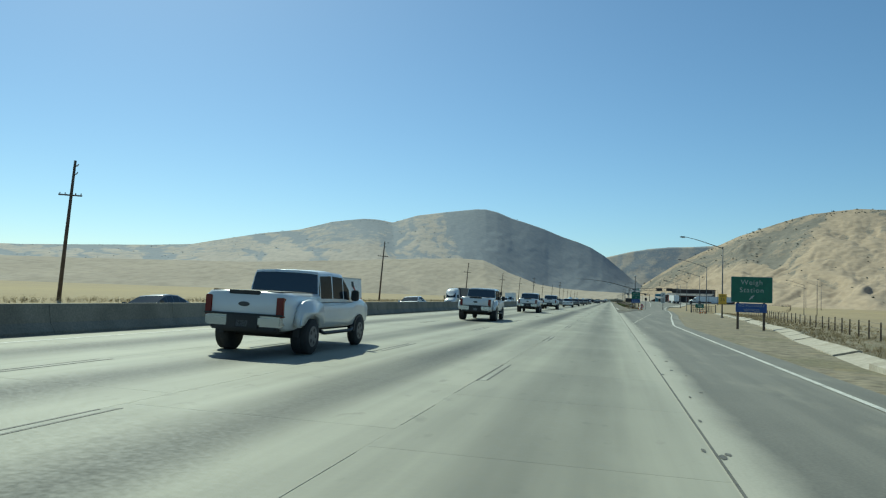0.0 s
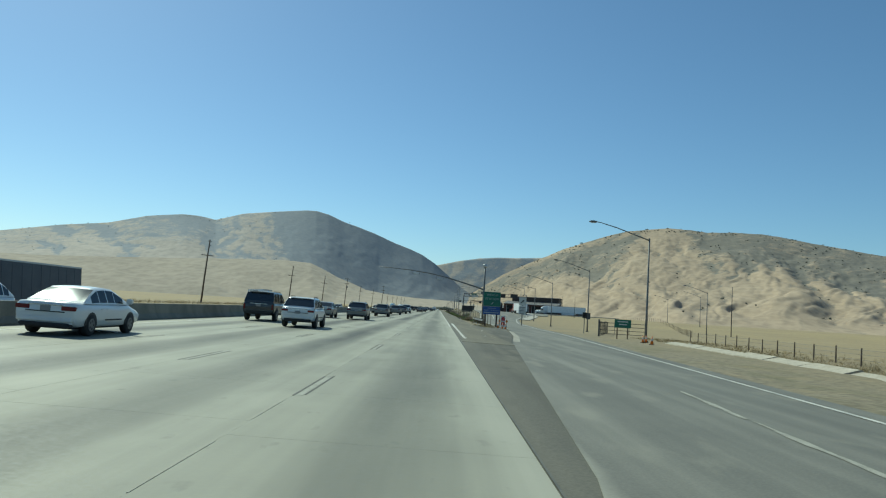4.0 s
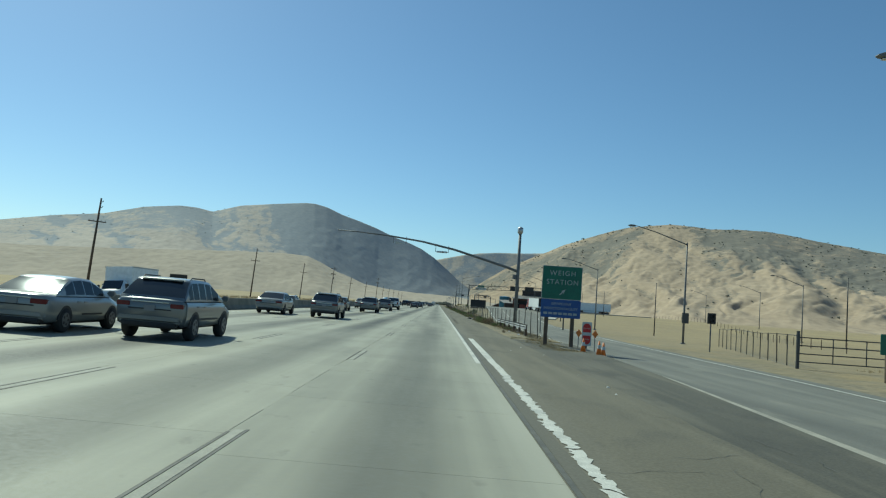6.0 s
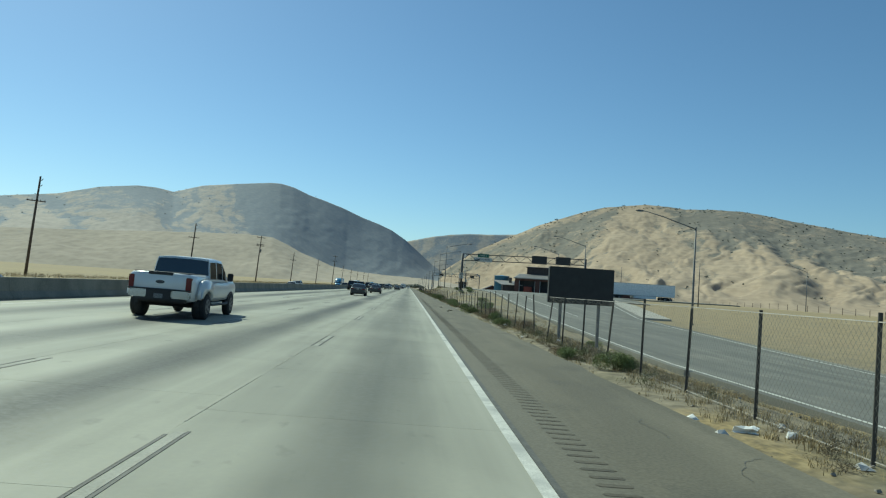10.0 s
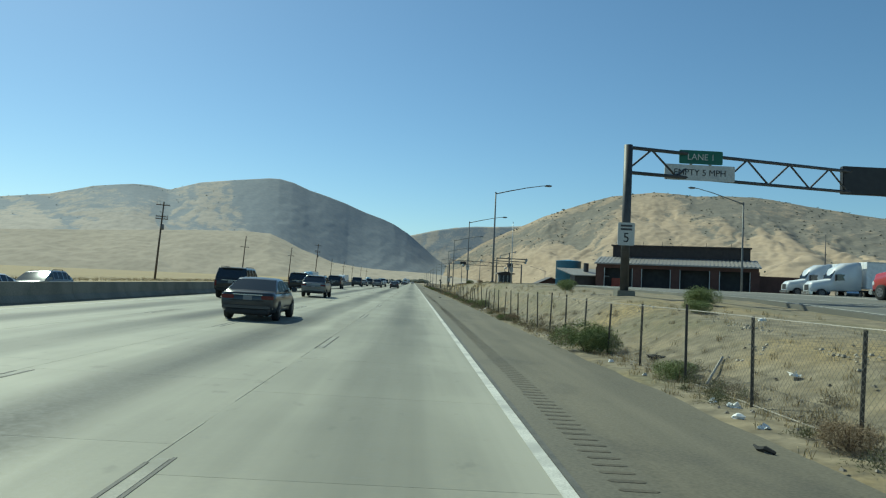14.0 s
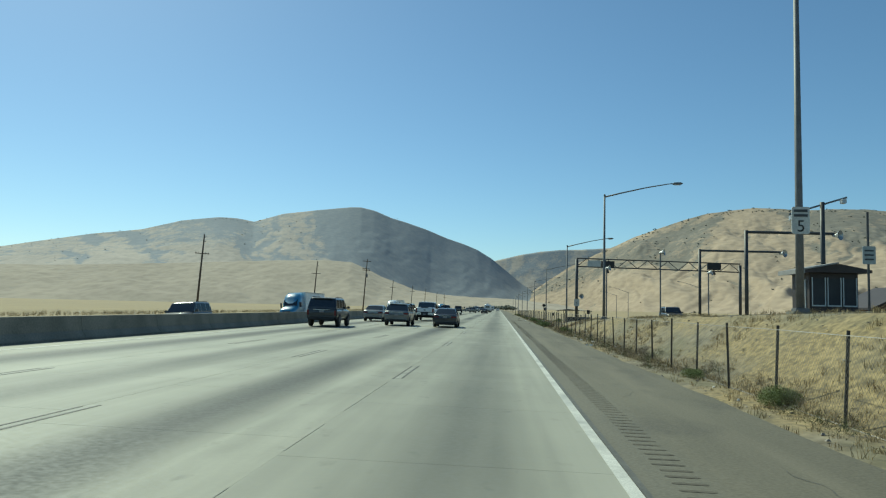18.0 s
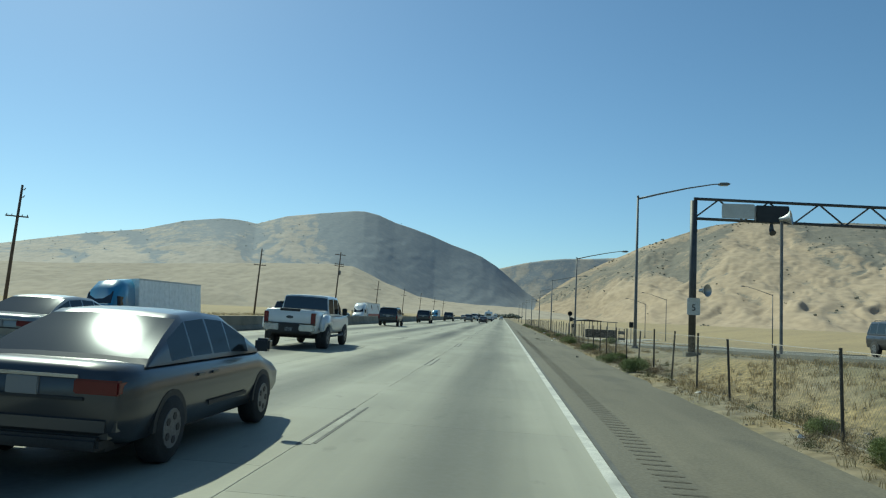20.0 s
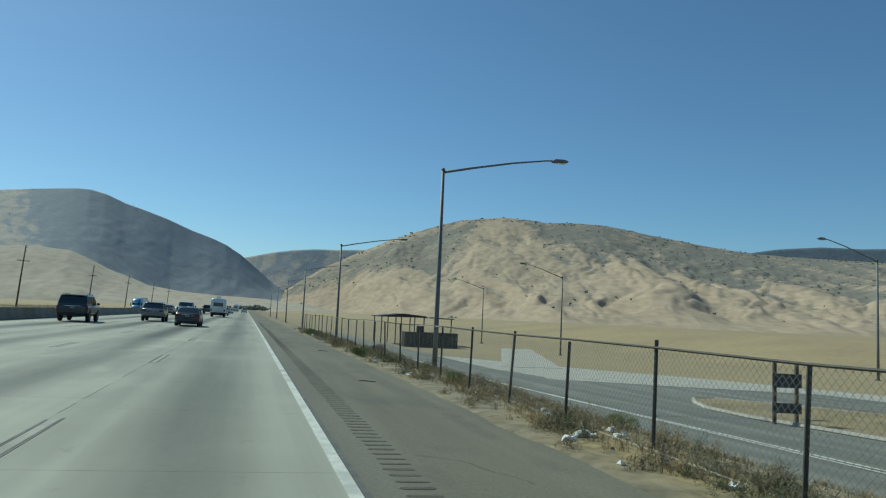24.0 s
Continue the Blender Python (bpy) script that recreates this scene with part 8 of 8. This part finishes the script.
# dark tyre scraps on the shoulder
for i, (x, y, a) in enumerate(((3.4, 319, 20), (3.1, 316.5, 70), (4.0, 371, 110), (3.2, 452, 30), (3.6, 553, 80), (3.0, 327, 140), (3.7, 600, 60))):
    sc = thing("tyre_scrap", pose(x, y, shoulder_z(x, y), 0, 0, a), "black curled strip of tyre tread on the shoulder", "debris", "tyre scraps")
    bm = bmesh.new()
    tube(bm, [(-0.17, 0, 0.02), (-0.06, 0.04, 0.05), (0.06, 0.02, 0.02), (0.18, -0.03, 0.04)], [0.02, 0.035, 0.03, 0.012], 6)
    part("tread", bm, M_TYRE, sc)


# ---- oaks and scrub on the hills, trees at the valley mouth ----
def clumps(name, spots, label, seed):
    r = random.Random(seed)
    verts, faces = [], []
    for x, y, z, s in spots:
        for _ in range(9):
            c = Vector((x + r.gauss(0, 0.45) * s, y + r.gauss(0, 0.45) * s, z + s * r.uniform(0.2, 0.9)))
            rr = s * r.uniform(0.25, 0.5)
            k = len(verts)
            for d in ((1, 0, 0), (0, 1, 0), (-1, 0, 0), (0, -1, 0), (0, 0, 1), (0, 0, -1)):
                verts.append(c + Vector(d) * rr * r.uniform(0.7, 1.25))
            faces += [(k, k + 1, k + 4), (k + 1, k + 2, k + 4), (k + 2, k + 3, k + 4), (k + 3, k, k + 4), (k + 1, k, k + 5), (k + 2, k + 1, k + 5), (k + 3, k + 2, k + 5), (k, k + 3, k + 5)]
    tagged(mesh_part(name, verts, faces, M_OAK), label, "trees", "", "stuff")


def hill_spots(ob, n, seed, pick, size):
    r = random.Random(seed)
    vs = ob.data.vertices
    cov = ob.data.attributes["brush"].data
    out = []
    while len(out) < n:
        i = r.randrange(len(vs))
        p = vs[i].co
        w = pick(math.degrees(math.atan2(p.x - CX, p.y - CY)), p.z, cov[i].value)
        if r.random() < w:
            out.append((p.x + r.gauss(0, 8), p.y, p.z - 0.4 * size[0], r.uniform(*size)))
    return out


H = bpy.data.objects
clumps("hill_oaks_right", hill_spots(H["hill_right"], 1300, 41, lambda a, z, c: (0.9 if z > 0.93 * RIGHT_CREST(a) and z > 250 else 0.0) + (0.2 if c > 0.4 else 0.012), (2.2, 5.2)), "scattered dark oaks over the hill", 51)
clumps("hill_oaks_left", hill_spots(H["hill_left"], 420, 42, lambda a, z, c: (0.6 if z > 0.95 * LEFT_CREST(a) and a < -17 else 0.0) + (0.3 if z > 0.97 * LEFT_CREST(a) and z > 280 else 0.0) + (0.1 if a < -13 and c > 0.25 else 0.0), (1.5, 3.2)), "scattered dark scrub over the hill", 52)
rt = random.Random(8)
clumps("valley_trees", [(rt.gauss(9, 7), rt.uniform(1550, 2500), 0.0, rt.uniform(2.5, 6)) for _ in range(130)] + [(rt.uniform(-70, 0), rt.uniform(1900, 2500), 0, rt.uniform(2, 5)) for _ in range(30)], "dark trees at the mouth of the valley", 53)


# ---- concrete slabs of the carriageway ----
def slab_mesh(w, l):
    bm = bmesh.new()
    box(bm, -w / 2, w / 2, 0, l, -0.045, 0.0, 0)
    for v in bm.verts:
        if v.co.z > -0.01:
            v.co.x *= 0.9998
    me = bpy.data.meshes.new("slab")
    bm.to_mesh(me)
    bm.free()
    me.materials.append(M_PAVE)
    return me


SL = 4.57
tilt = math.degrees(math.atan(FALL))
me0 = slab_mesh(LANE, SL - 0.007)
count = 0
for i in range(150):
    for k in (0, 1):
        x = LANE_X[k]
        o = new("slab", me0)
        o.parent = road
        o.matrix_basis = pose(x, -6 + i * SL + 1.1 * k, road_z(x) + 0.0, 0, tilt, 0)
sv, sf = [], []
for i in range(-6, 230):
    for k in range(4):
        y = -6 + i * SL + 1.1 * k
        if k < 2 and 0 <= i < 150:
            continue
        x = LANE_X[k]
        a, b = x - LANE / 2 + 0.007, x + LANE / 2 - 0.007
        q = len(sv)
        for yy in (y, y + SL - 0.007):
            for xx in (a, b):
                sv.append((xx, yy, road_z(xx)))
                sv.append((xx, yy, road_z(xx) - 0.045))
        sf += [(q, q + 2, q + 6, q + 4), (q, q + 1, q + 3, q + 2), (q + 4, q + 6, q + 7, q + 5), (q, q + 4, q + 5, q + 1), (q + 2, q + 3, q + 7, q + 6)]
rest = mesh_part("slabs_rest", sv, sf, M_PAVE, road)
tagged(rest, "", "", "", "stuff")
